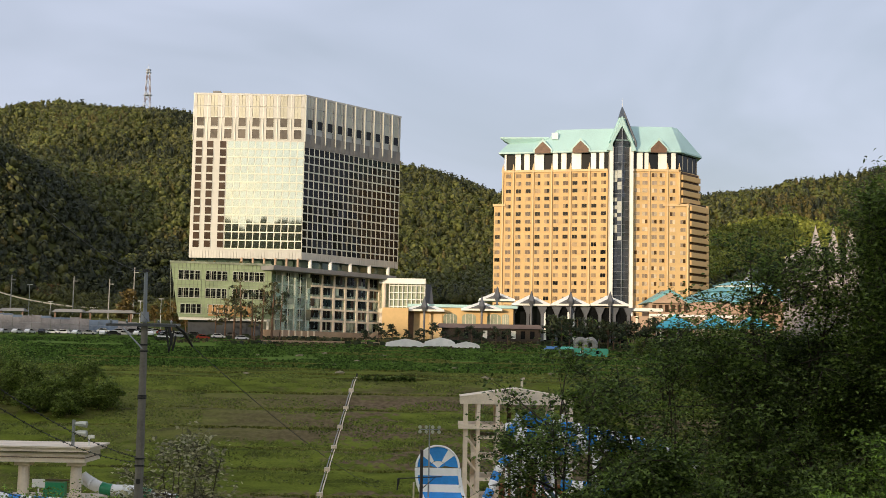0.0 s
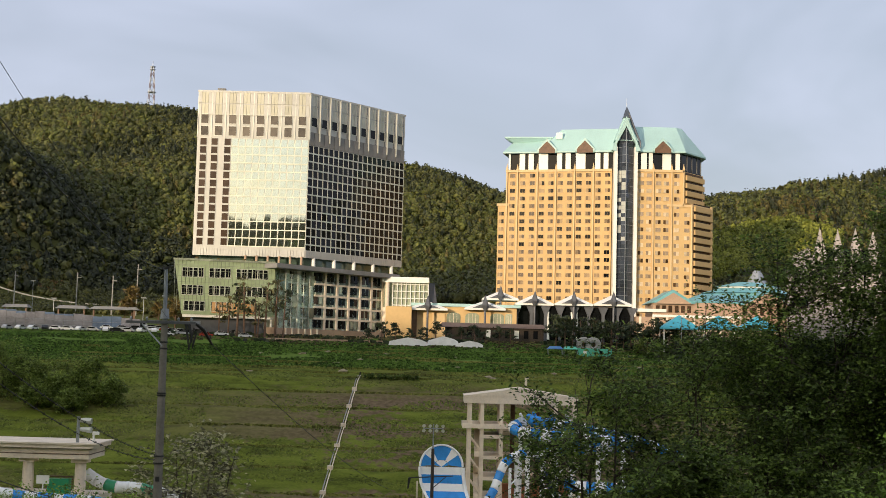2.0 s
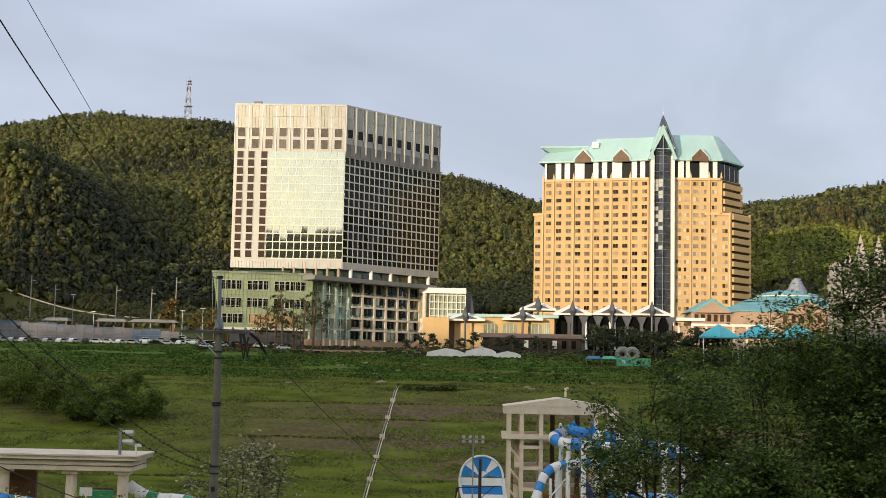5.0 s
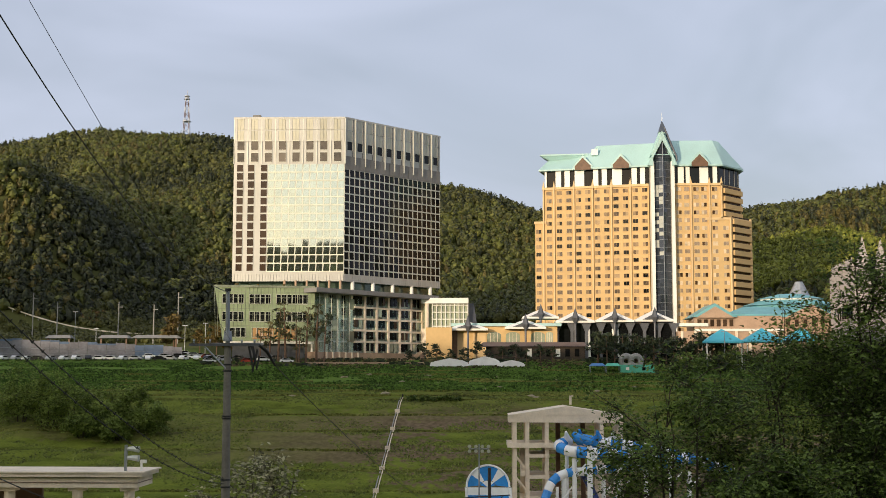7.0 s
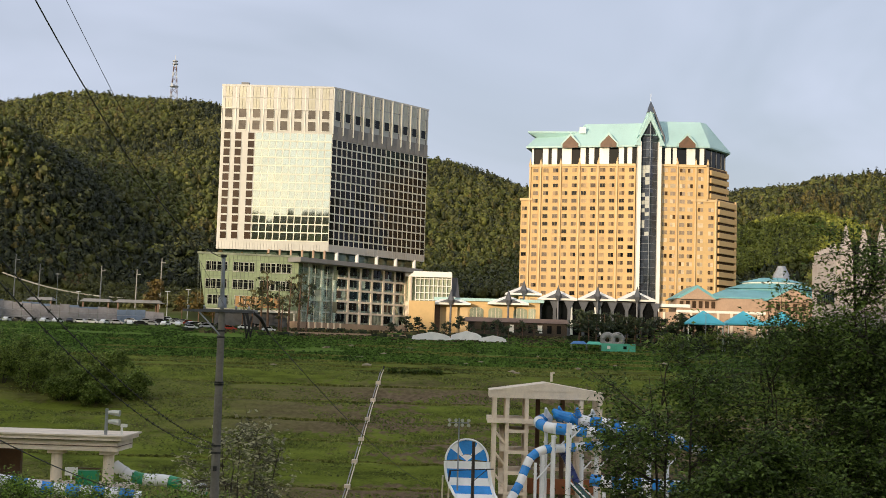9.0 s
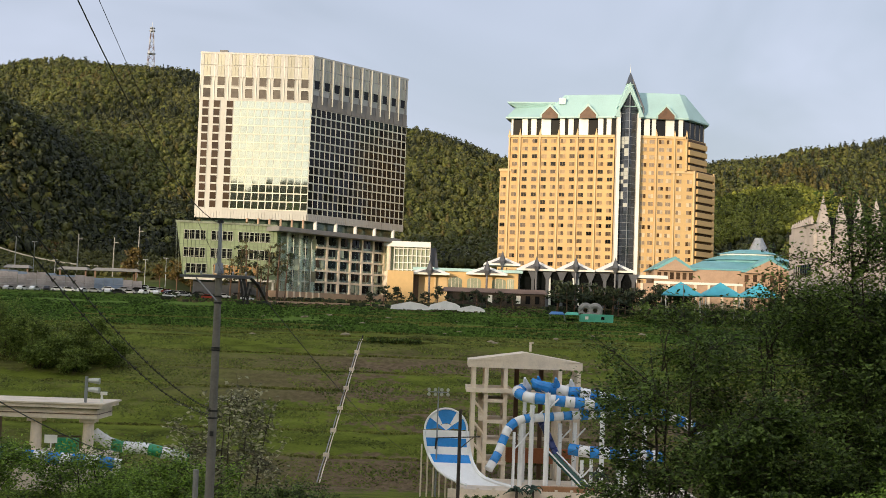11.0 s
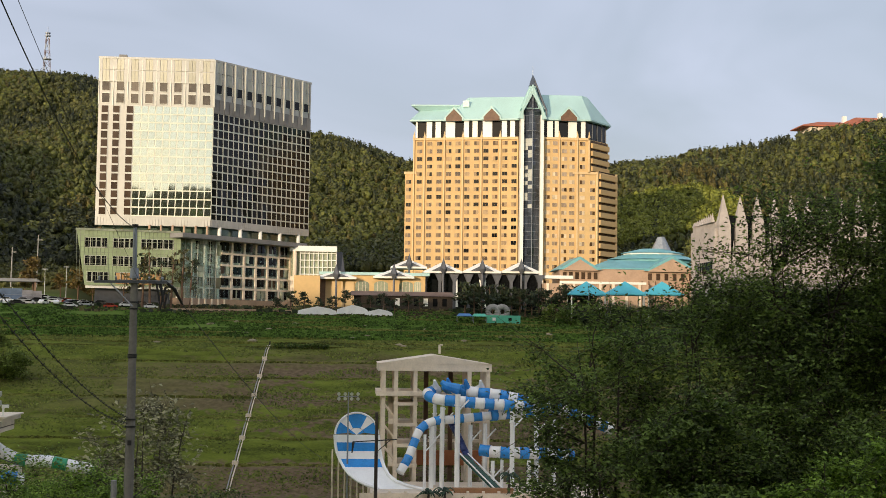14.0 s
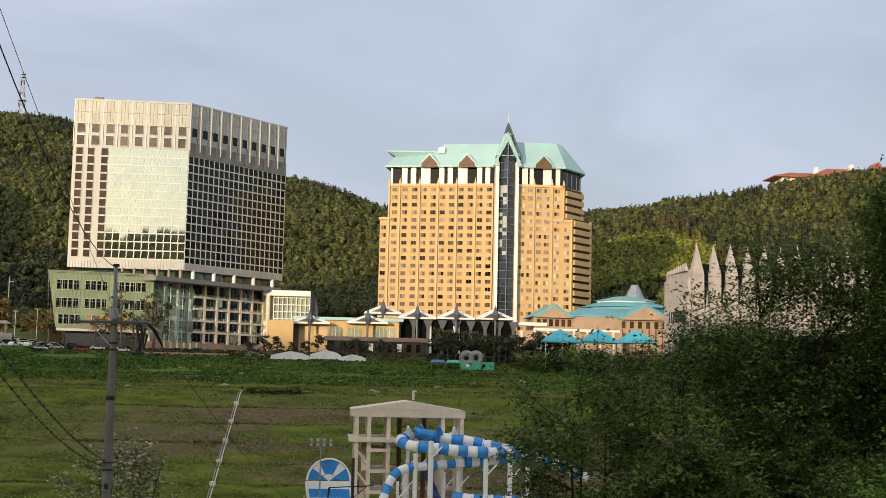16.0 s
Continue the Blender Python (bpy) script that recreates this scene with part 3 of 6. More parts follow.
# two storeys of tall windows under a blind parapet, all round
for fr, bays, wid in ((front, 8, dist2(P0, P1) / 8), (flank, 10, dist2(P1, P2) / 10)):
    panel = Geo()
    panel.box(0.1, wid * 0.22, -0.26, 0, 0, 4.3, 0), panel.box(wid * 0.24, wid * 0.46, -0.2, 0, 0, 4.3, 1), panel.box(wid * 0.48, wid * 0.70, -0.2, 0, 0, 4.3, 1), panel.box(wid * 0.72, wid - 0.1, -0.26, 0, 0, 4.3, 0)
    panel_me = panel.mesh("parapet_panel", [CLAD, CLAD_DARK])
    tall_frame = frame_mesh("tall_window", wid * 0.56, 4.0, ALU, 0.1, 0.1, 0.15, 0.15, 0.25)
    # sky reflection put into the front's taupe; flank panes coloured near black
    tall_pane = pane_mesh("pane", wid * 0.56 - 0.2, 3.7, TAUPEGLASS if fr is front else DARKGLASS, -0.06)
    fin = Geo().box(-0.14, 0.14, -0.75 if fr is flank else -0.3, 0, 0, 18.4).mesh("fin", ALU)
    reveal = Geo().box(0.16, 0.5, -0.34, 0, 0, 15.2).box(wid * 0.76, wid * 0.80, -0.34, 0, 0, 15.2).mesh("reveal", SPIREGREY)
    for i in range(bays):
        for k in range(2):
            piece("parapet_panel", panel_me, glass_hotel, fr @ Matrix.Translation((i * wid, 0, Z_TOP - 5.0 - 4.5 * k + (0.2 if k == 0 else 0))))
            if fr is flank and k == 0:
                continue
            win = piece("tall_window", tall_frame, glass_hotel, fr @ Matrix.Translation((i * wid + (0.02 if fr is flank else 0.1) + wid * 0.2, 0, Z_FIELD + 0.9 + 4.8 * k)))
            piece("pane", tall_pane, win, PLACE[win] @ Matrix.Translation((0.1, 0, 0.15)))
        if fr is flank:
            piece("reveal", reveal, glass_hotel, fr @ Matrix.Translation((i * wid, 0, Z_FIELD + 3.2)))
        piece("fin", fin, glass_hotel, fr @ Matrix.Translation((i * wid, 0, Z_FIELD + 0.2)))
for k in range(13):
    z = Z_FIELD - (k + 1) * FLOOR_T + 0.05
    if k == 0:
        slim_frame = frame_mesh("window", 2.7, FLOOR_T, CLAD, 0.12, 0.12, 0.42, 0.2, 0.2)
        slim_pane = pane_mesh("pane", 2.46, FLOOR_T - 0.62, BROWNGLASS, -0.05)
    for i in range(3):
        win = piece("window", slim_frame, glass_hotel, front @ Matrix.Translation(((1.2, 5.6, 10.75)[i], 0, z)))
        piece("pane", slim_pane, win, PLACE[win] @ Matrix.Translation((0.12, 0, 0.42)))
# mirrored field of folded panels
w1 = (dist2(P0, P1) - 13.6) / 11
w2 = dist2(P1, P2) / 20
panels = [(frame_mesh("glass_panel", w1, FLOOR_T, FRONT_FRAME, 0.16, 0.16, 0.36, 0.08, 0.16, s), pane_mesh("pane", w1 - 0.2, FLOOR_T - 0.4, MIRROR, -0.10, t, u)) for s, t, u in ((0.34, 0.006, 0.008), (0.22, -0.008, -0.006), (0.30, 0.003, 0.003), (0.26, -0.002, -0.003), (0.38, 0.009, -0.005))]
# near-black flank panes stand in for the dark hills reflected on that side
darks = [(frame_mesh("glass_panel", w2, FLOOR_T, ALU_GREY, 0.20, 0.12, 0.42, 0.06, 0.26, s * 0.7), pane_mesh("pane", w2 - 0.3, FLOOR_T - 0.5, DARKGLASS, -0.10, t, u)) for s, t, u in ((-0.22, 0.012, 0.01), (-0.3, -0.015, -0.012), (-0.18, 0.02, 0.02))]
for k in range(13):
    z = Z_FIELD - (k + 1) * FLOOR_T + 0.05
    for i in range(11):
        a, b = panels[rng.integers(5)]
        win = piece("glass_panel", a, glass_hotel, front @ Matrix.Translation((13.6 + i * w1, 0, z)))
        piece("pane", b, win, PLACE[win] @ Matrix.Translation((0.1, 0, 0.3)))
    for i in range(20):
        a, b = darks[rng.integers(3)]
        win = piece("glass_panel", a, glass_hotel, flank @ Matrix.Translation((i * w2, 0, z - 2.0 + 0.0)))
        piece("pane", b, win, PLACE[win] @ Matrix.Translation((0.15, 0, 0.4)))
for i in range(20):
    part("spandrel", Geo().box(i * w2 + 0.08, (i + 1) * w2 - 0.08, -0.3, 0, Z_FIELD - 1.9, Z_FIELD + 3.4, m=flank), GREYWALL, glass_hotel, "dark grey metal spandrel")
g = Geo()
for fr, w in ((front, dist2(P0, P1)), (flank, dist2(P1, P2))):
    k = int(w / 1.1)
    rib = Geo().box(0.06, w / k - 0.06, -0.4, 0, 0, 2.9).mesh("skirt_panel", CLAD)
    for i in range(k):
        piece("skirt_panel", rib, glass_hotel, fr @ Matrix.Translation((i * w / k, 0, Z0 - 0.3)))

# ---- podium of the tower ----
podium = thing("podium", (-65, 490, 9), "glazed podium with green glass wing, grey canopy and atrium", "building")
Q0, Q1, Q2 = (-97.6, 462.0), (-62.4, 470.0), (-22.5, 517.0)
z_roof = 33.6
# set-back storey with round columns under the tower
g = Geo().prism([(-97, 504), (-56, 503), (-24, 541), (-46, 560), (-97, 540)], 8, Z0)
part("recessed_storey", g, DEEPGLASS, podium, "deep green glazed storey under the tower")
for i in range(5):
    p = flank @ Vector((5 + i * 11.2, 0.2, 0))
    part("column", Geo().tube([(p.x, p.y, 30), (p.x, p.y, Z0)], 0.75, 12), WHITE, podium)
for i in range(6):
    part("column", Geo().tube([(-78 + i * 4.4, 499, 30), (-78 + i * 4.4, 499, Z0)], 0.45, 10), PINKWALL, podium)
# green glass wing whose end leans outwards
g = Geo()
g.add([(-94.6, 462.78, 13.6), (-62.2, 470.05, 13.6), (-58, 500, 13.6), (-94.6, 500, 13.6), (-97.8, 462, z_roof), (-62.2, 470, z_roof), (-58, 500, z_roof), (-97.8, 500, z_roof)],
      [(3, 2, 1, 0), (4, 5, 6, 7), (0, 1, 5, 4), (1, 2, 6, 5), (2, 3, 7, 6), (3, 0, 4, 7)])
part("green_wing", g, GREENGLASS, podium, "green glass wing with a leaning end")
part("undercroft", Geo().prism([(-92, 468), (-62, 474), (-58, 500), (-92, 500)], 6, 13.6), SPIREGREY, podium, "dark undercroft below the wing")
part("white_band", Geo().prism([(-94.4, 463.4), (-62.3, 470.6), (-62.3, 472), (-94.4, 465)], 12.6, 13.6), WHITE, podium)
wing = wall_frame((-97.8, 462.0), (-62.2, 470.0))
ww = dist2((-97.8, 462.0), (-62.2, 470.0))
g = Geo()
for i in range(27):
    x = i * ww / 26
    lean_ = max(0.0, 4.0 - x) if i < 3 else 0
    g.tube([wing @ Vector((max(x, 3.9 * 0.18), -0.12, 15)), wing @ Vector((x, -0.12, z_roof))], 0.07, 4)
for z in np.arange(15.0, z_roof, 2.05):
    g.box(4.2 * (z_roof - z) / 25, ww, -0.16, 0.02, z, z + 0.12, m=wing)
g.box(-0.3, ww, -0.5, 0.3, z_roof - 0.5, z_roof + 0.25, m=wing)
part("mullions", g, PALEGLASS, podium)
win_f = frame_mesh("window", 1.8, 3.6, ALU, 0.08, 0.08, 0.1, 0.1, 0.22)
win_p = pane_mesh("pane", 1.64, 3.4, DARKGLASS, -0.12)
for z in (27.0, 20.6, 14.8):
    for i in range(16):
        if i in (4, 9) or (z < 16 and i > 8):
            continue
        x = 3.0 + i * 1.95 + (0.9 if z < 16 else 0)
        if x < 4.6 * (z_roof - z) / 25 + 0.4:
            continue
        win = piece("window", win_f, podium, wing @ Matrix.Translation((x, 0, z)))
        piece("pane", win_p, win, PLACE[win] @ Matrix.Translation((0.08, 0, 0.1)))
g = Geo()
for i in range(8):
    g.box(14 + i * 2.0, 15.7 + i * 2.0, -0.14, 0, 14.2, 18.2, m=wing)
part("timber_panel", g, material("golden_timber", (0.38, 0.21, 0.08), 0.6, vary=0.15, scale=0.5), podium, "warm timber panels")
for i in range(7):
    x = 2 + i * 2.6 + (i % 3) * 0.4
    p = wing @ Vector((x * 1.6, 1.2, z_roof))
    sh = crown_shapes(1, rng)[0]
    gg = Geo().add([(v[0] * 0.8 + p.x, v[1] * 0.8 + p.y, v[2] * 0.55 + p.z + 0.6) for v in sh[0]], [tuple(f) for f in sh[1]])
    solo("roof_shrub", gg, LARCH if i % 2 else PINE, p, "clipped reddish shrub on the podium roof", "shrub", "roof shrubs")
# atrium: glass wall along the flank with pale columns behind, under a grey canopy
atr = wall_frame(Q1, Q2)
wa = dist2(Q1, Q2)
g = Geo().box(0, wa, 3.2, 26, 9, 31.6, m=atr)
part("atrium_back", g, material("atrium_interior", (0.50, 0.50, 0.40), 0.8, vary=0.25, scale=0.12), podium)
glass = material("clear_facade_glass", (0.74, 0.88, 0.84), 0.04, 0.0, 0.1, 0.2, ior=1.25)
glass.node_tree.nodes["Principled BSDF"].inputs["Transmission Weight"].default_value = 0.92
for i in range(20):
    for k in range(5):
        g = Geo().box(i * wa / 20 + 0.04, (i + 1) * wa / 20 - 0.04, 0.5, 0.56, 9.6 + k * 4.1, 9.6 + k * 4.1 + 4.0, m=atr)
        # every ninth pane is opaque and pale, in place of a bright reflection
        ob = part("glass_pane", g, glass if (i * 7 + k * 3) % 9 else PALEGLASS, podium)
        ob.visible_shadow = False
for i in range(10):
    x = i * wa / 9.6 + 0.4
    part("pier", Geo().box(x, x + 1.0, 0.1 if i > 3 else 0.8, 2.0, 9, 31.4, m=atr), CREAM if i > 3 else WHITE, podium, "cream stone pier")
for i in range(9):
    for k, z in enumerate((10.2, 14.8, 19.2, 23.6, 28.0)):
        x = i * wa / 9.6 + 1.9
        for d, wdt in ((0.0, 1.9), (2.3, 1.6)):
            wide = rng.random()
            part("inner_window", Geo().box(x + d, x + d + wdt * (0.7 + 0.3 * wide), 0.3 if i > 2 else 2.9, 3.22, z + 0.2, z + 3.2, m=atr), DARKGLASS if rng.random() < 0.74 else BROWNGLASS if wide < 0.6 else PALEGLASS, podium)
for z in (13.5, 17.8, 22.2, 26.6):
    part("gallery_edge", Geo().box(wa * 0.34, wa, 0.12, 3.3, z, z + 0.75, m=atr), CREAM, podium)
    part("gallery_edge", Geo().box(0, wa * 0.3, 1.6, 3.3, z, z + 0.6, m=atr), WHITE, podium)
for i in range(21):
    part("glazing_bar", Geo().box(i * wa / 20 - 0.05, i * wa / 20 + 0.05, 0.35, 0.6, 9.4, 31.4, m=atr), ALU, podium)
g = Geo().box(-3.0, wa + 1.5, -4.5, 14, 31.4, 33.0, m=atr)
part("canopy", g, GREYWALL, podium, "deep grey canopy roof")
part("canopy_edge", Geo().box(-3.0, wa + 1.5, -4.7, -4.5, 31.5, 33.1, m=atr), GREYWALL, podium)
g = Geo().box(-3.0, wa * 0.9, -4.0, 1.0, 4.5, 9.6, m=atr)
part("plinth", g, PINKWALL, podium, "reddish stone plinth")
for i in range(6):
    part("plinth_post", Geo().box(2.5 + i * 3.2, 3.1 + i * 3.2, -4.3, -4.0, 4.5, 9.6, m=atr), CREAM, podium)
# white glazed box
white_box = thing("glazed_pavilion", (-14, 517, 12), "white framed pavilion with gridded glazing", "building")
part("roof", Geo().box(-24.8, -6.0, 511.0, 527, 29.8, 32.0), WHITE, white_box)
part("body", Geo().box(-24.0, -6.4, 513.2, 526, 10, 29.8), PALEGLASS, white_box)
part("base_wall", Geo().box(-24.4, -6.2, 511.8, 513.1, 12, 19.8), CREAM, white_box)
for i in range(9):
    part("mullion", Geo().box(-20.6 + i * 1.78, -20.3 + i * 1.78, 512.4, 513.1, 19.8, 29.8), WHITE, white_box)
for k in range(4):
    part("rail", Geo().box(-20.6, -6.1, 512.45, 513.05, 20.6 + k * 2.8, 20.95 + k * 2.8), WHITE, white_box)
part("column", Geo().tube([(-22.6, 511.8, 9), (-22.6, 511.8, 29.8)], 0.8, 12), CREAM, white_box)
part("dark_block", Geo().prism([(-6, 514), (-1, 516), (-1, 528), (-6, 528)], 10, 30.0, top=[(-6, 514), (-3.8, 516), (-3.8, 528), (-6, 528)]), SPIREGREY, white_box, "sloping slate end wall")

# ---- ochre hotel with verdigris roofs ----
ochre = thing("grand_hotel", (70, 545, 20), "ochre stucco grand hotel with verdigris hipped roofs and white bays", "hotel")
ZB, ZS, ZC, ZE = 18.0, 66.3, 80.8, 88.3
L0, L1 = (22.2, 546.0), (69.4, 534.0)
R0, R1, R2 = (79.8, 533.0), (103.0, 533.0), (113.8, 546.0)
lw, rw, sw = wall_frame(L0, L1), wall_frame(R0, R1), wall_frame(R1, R2)
dl, dr, ds = dist2(L0, L1), dist2(R0, R1), dist2(R1, R2)
part("wall", Geo().box(0, dl, 0, 20, ZB, ZS, m=lw), STUCCO, ochre, "ochre stucco wall")
part("wall", Geo().box(3.6, dl, 0.02, 19, ZS, ZC, m=lw), STUCCO, ochre, "ochre stucco wall")
g = Geo().prism([R0, R1, R2, (113.8, 560), (79.8, 560)], ZB, ZS)
part("wall", g, STUCCO, ochre, "ochre stucco wall")
g = Geo().prism([(R0[0], R0[1] + 0.02), (99.4, 533.02), (110.2, 546.0), (110.2, 558), (R0[0], 558)], ZS, ZC)
part("wall", g, STUCCO, ochre, "ochre stucco wall")
part("wall", Geo().box(69, 81, 536, 556, ZB, ZC), STUCCO, ochre, "ochre stucco wall")
g = Geo().box(4.2, dl, 0.6, 18, ZC, ZE, m=lw)
g.prism([(79.8, 533.7), (98.8, 533.7), (109.4, 546.3), (109.4, 557), (79.8, 557)], ZC, ZE)
part("top_storey", g, DARKGLASS, ochre, "dark glazed top storey")
# pilasters, cornices
g = Geo()
PH = 3.27
for x in (3.8, 8.4, 17.0, 25.0, 33.0, 41.0):
    part("pilaster", Geo().box(x - 0.3, x + 0.3, -0.7, 0, ZB, ZC + 0.4, m=lw).pyramid(x - 0.5, x + 0.5, -0.8, 0.2, ZC + 0.4, ZC + 3.4, m=lw), STUCCO_TRIM, ochre)
for x in (6.9, 14.6):
    part("pilaster", Geo().box(x - 0.3, x + 0.3, -0.7, 0, ZB, ZC + 0.4, m=rw).pyramid(x - 0.5, x + 0.5, -0.8, 0.2, ZC + 0.4, ZC + 3.4, m=rw), STUCCO_TRIM, ochre)
part("pilaster", Geo().box(dr - 3.9, dr - 3.3, -0.5, 0, ZS, ZC + 0.4, m=rw).pyramid(dr - 4.1, dr - 3.1, -0.8, 0.2, ZC + 0.4, ZC + 3.4, m=rw), STUCCO_TRIM, ochre)
part("pilaster", Geo().box(-0.4, 0.4, -0.5, 0.2, ZB, ZS + 0.6, m=sw), STUCCO_TRIM, ochre)
part("pilaster", Geo().box(ds - 0.9, ds + 0.2, -0.6, 0.6, ZB, ZS + 1.2, m=sw), STUCCO_TRIM, ochre)
for fr, x0, x1, y1, z in ((lw, -0.4, 5.0, 20, ZS), (lw, 3.2, dl, 0.6, ZC), (rw, 0, dr - 3.4, 0.7, ZC), (rw, dr - 10.5, dr + 0.3, 3, ZS), (sw, -0.3, ds + 0.4, 3, ZS)):
    part("cornice", Geo().box(x0, x1, -0.5, y1, z - 0.5, z + 0.5, m=fr), STUCCO_TRIM, ochre)
# windows
wf = frame_mesh("window", 2.35, 1.8, STUCCO_TRIM, 0.08, 0.08, 0.1, 0.06, 0.16)
wp = [pane_mesh("pane", 1.05, 1.65, mt, 0.0) for mt in (HOTELWIN, material("curtained_glass", (0.30, 0.21, 0.12), 0.4, spec=0.1, vary=0.2, scale=0.6, rand=0.3), DARKGLASS)]
# right wing panes: sky reflection put into paler glass colours, some curtained
pale = [pane_mesh("pane", 1.05, 1.65, mt, 0.0) for mt in (material("sky_lit_glass", (0.34, 0.26, 0.18), 0.15, 0.25, 0.1, 0.5, rand=0.3), material("cream_curtain_glass", (0.55, 0.44, 0.30), 0.3, vary=0.15, rand=0.2), HOTELWIN)]
for r in range(19):
    z = ZC - 2.75 - r * PH
    if z < ZB + 1:
        break
    cols = [6.2, 10.6, 14.8, 18.9, 22.9, 26.9, 30.9, 34.9, 38.9, 43.0, 47.0]
    if r >= 5:
        cols = [1.6] + cols
    for x in cols:
        win = piece("window", wf, ochre, lw @ Matrix.Translation((x - 1.18, 0, z - 0.2)))
        both = rng.random() < 0.14
        piece("pane", wp[2 if both else rng.choice(2, p=[0.45, 0.55])], win, PLACE[win] @ Matrix.Translation((0.1, -0.05, 0.1)))
        piece("pane", wp[2 if both else rng.choice(3, p=[0.6, 0.25, 0.15])], win, PLACE[win] @ Matrix.Translation((1.21, -0.05, 0.1)))
    cols = [1.9, 5.2, 9.1, 12.4, 16.8]
    if r >= 5:
        cols += [21.2]
    for x in cols:
        win = piece("window", wf, ochre, rw @ Matrix.Translation((x - 1.18, 0, z - 0.2)))
        for dx in (0.1, 1.21):
            piece("pane", pale[rng.choice(3, p=[0.45, 0.4, 0.15])], win, PLACE[win] @ Matrix.Translation((dx, -0.05, 0.1)))
# balconies on the chamfered end
bal = Geo().box(0.6, ds - 1.2, -1.1, 0.1, 0, 2.1).mesh("balcony", STUCCO)
dark = Geo().box(1.0, ds - 1.6, -0.1, 0.1, 0, 1.35).mesh("balcony_opening", HOTELWIN)
upper = wall_frame((99.4, 533.0), (110.2, 546.0))
for r in range(19):
    z = ZC - 3.0 - r * PH
    if z < ZB + 1:
        break
    fr = upper if z > ZS else sw
    bb = piece("balcony", bal, ochre, fr @ Matrix.Translation((0.6, 0, z - 0.6)))
    piece("balcony_opening", dark, bb, PLACE[bb] @ Matrix.Translation((0, 0, 2.0)))
# white bays of the top storey and dormers
g = None
def bay(fr, x0, x1):
    part("white_bay", Geo().box(x0, x1, -0.25, 0.62, ZC + 0.5, ZE, m=fr), WHITE, ochre)
for x0, x1 in ((4.4, 5.2), (9.1, 11.5), (13.0, 15.3), (17.4, 21.5), (25.3, 27.5), (29.0, 31.2), (33.4, 37.5), (41.6, 43.8), (45.2, 47.2)):
    bay(lw, x0, x1)
for x0, x1 in ((1.7, 4.1), (5.0, 6.6), (10.7, 14.3), (16.2, 18.0)):
    bay(rw, x0, x1)
for x0, x1 in ((16.6, 18.8),):
    part("corner_column", Geo().box(x0, x0 + 0.7, -0.2, 0.6, ZC + 0.5, ZE, m=rw), STUCCO_TRIM, ochre)
up2 = wall_frame((98.8, 533.7), (109.4, 546.3))
for x in (4.0, 8.2, 12.4, 15.5):
    part("mullion", Geo().box(x, x + 0.35, -0.2, 0.1, ZC + 0.5, ZE, m=up2), GREYWALL, ochre)
# roofs
def hip(base, top, z0, z1, lip=0.6):
    k = len(base)
    g = Geo()
    g.prism(base, z0, z0 + lip)
    g.add([(x, y, z0 + lip) for x, y in base] + [(x, y, z1) for x, y in top], [tuple(range(k, 2 * k))] + [(i, (i + 1) % k, k + (i + 1) % k, k + i) for i in range(k)])
    return g
def P(x, y, fr=lw):
    v = fr @ Vector((x, y, 0))
    return (v.x, v.y)
part("roof", hip([P(2.0, -1.6), P(23, -1.6), P(23, 20), P(2.0, 20)], [P(6, 7.5), P(23, 7.5), P(23, 10), P(6, 10)], ZE, 95.6), TEAL, ochre, "verdigris lower hipped roof")
part("roof", hip([P(18, -1.55), P(dl + 2, -1.55), P(dl + 2, 20), P(18, 20)], [P(26, 6.5), P(dl + 2, 6.5), P(dl + 2, 12), P(26, 12)], ZE + 0.05, 99.6), TEAL, ochre, "verdigris hipped roof")
part("roof", hip([(78.5, 531.6), (100.0, 531.6), (111.4, 546), (111.4, 559), (78.5, 559)], [(78.5, 544), (98.0, 544), (101, 547), (101, 549), (78.5, 549)], ZE + 0.1, 101.4), TEAL, ochre, "verdigris hipped roof")
part("gutter_ridge", Geo().prism([P(7.5, 6.4), P(22.6, 6.4), P(22.6, 11), P(7.5, 11)], 92.6, 95.7, top=[P(1.9, 2.6), P(22.6, 5.2), P(22.6, 12.5), P(1.9, 14)]).prism([P(1.8, 2.4), P(22.6, 5.1), P(22.6, 12.6), P(1.8, 14.2)], 95.7, 96.3), TEAL, ochre, "flared verdigris upper eave")
part("roof_hatch", Geo().box(dl - 24.4, dl - 21.6, 2.2, 3.4, 94.9, 97.6, m=lw), material("pale_roof_patch", (0.55, 0.70, 0.66), 0.5, vary=0.05), ochre, "pale roof hatch")
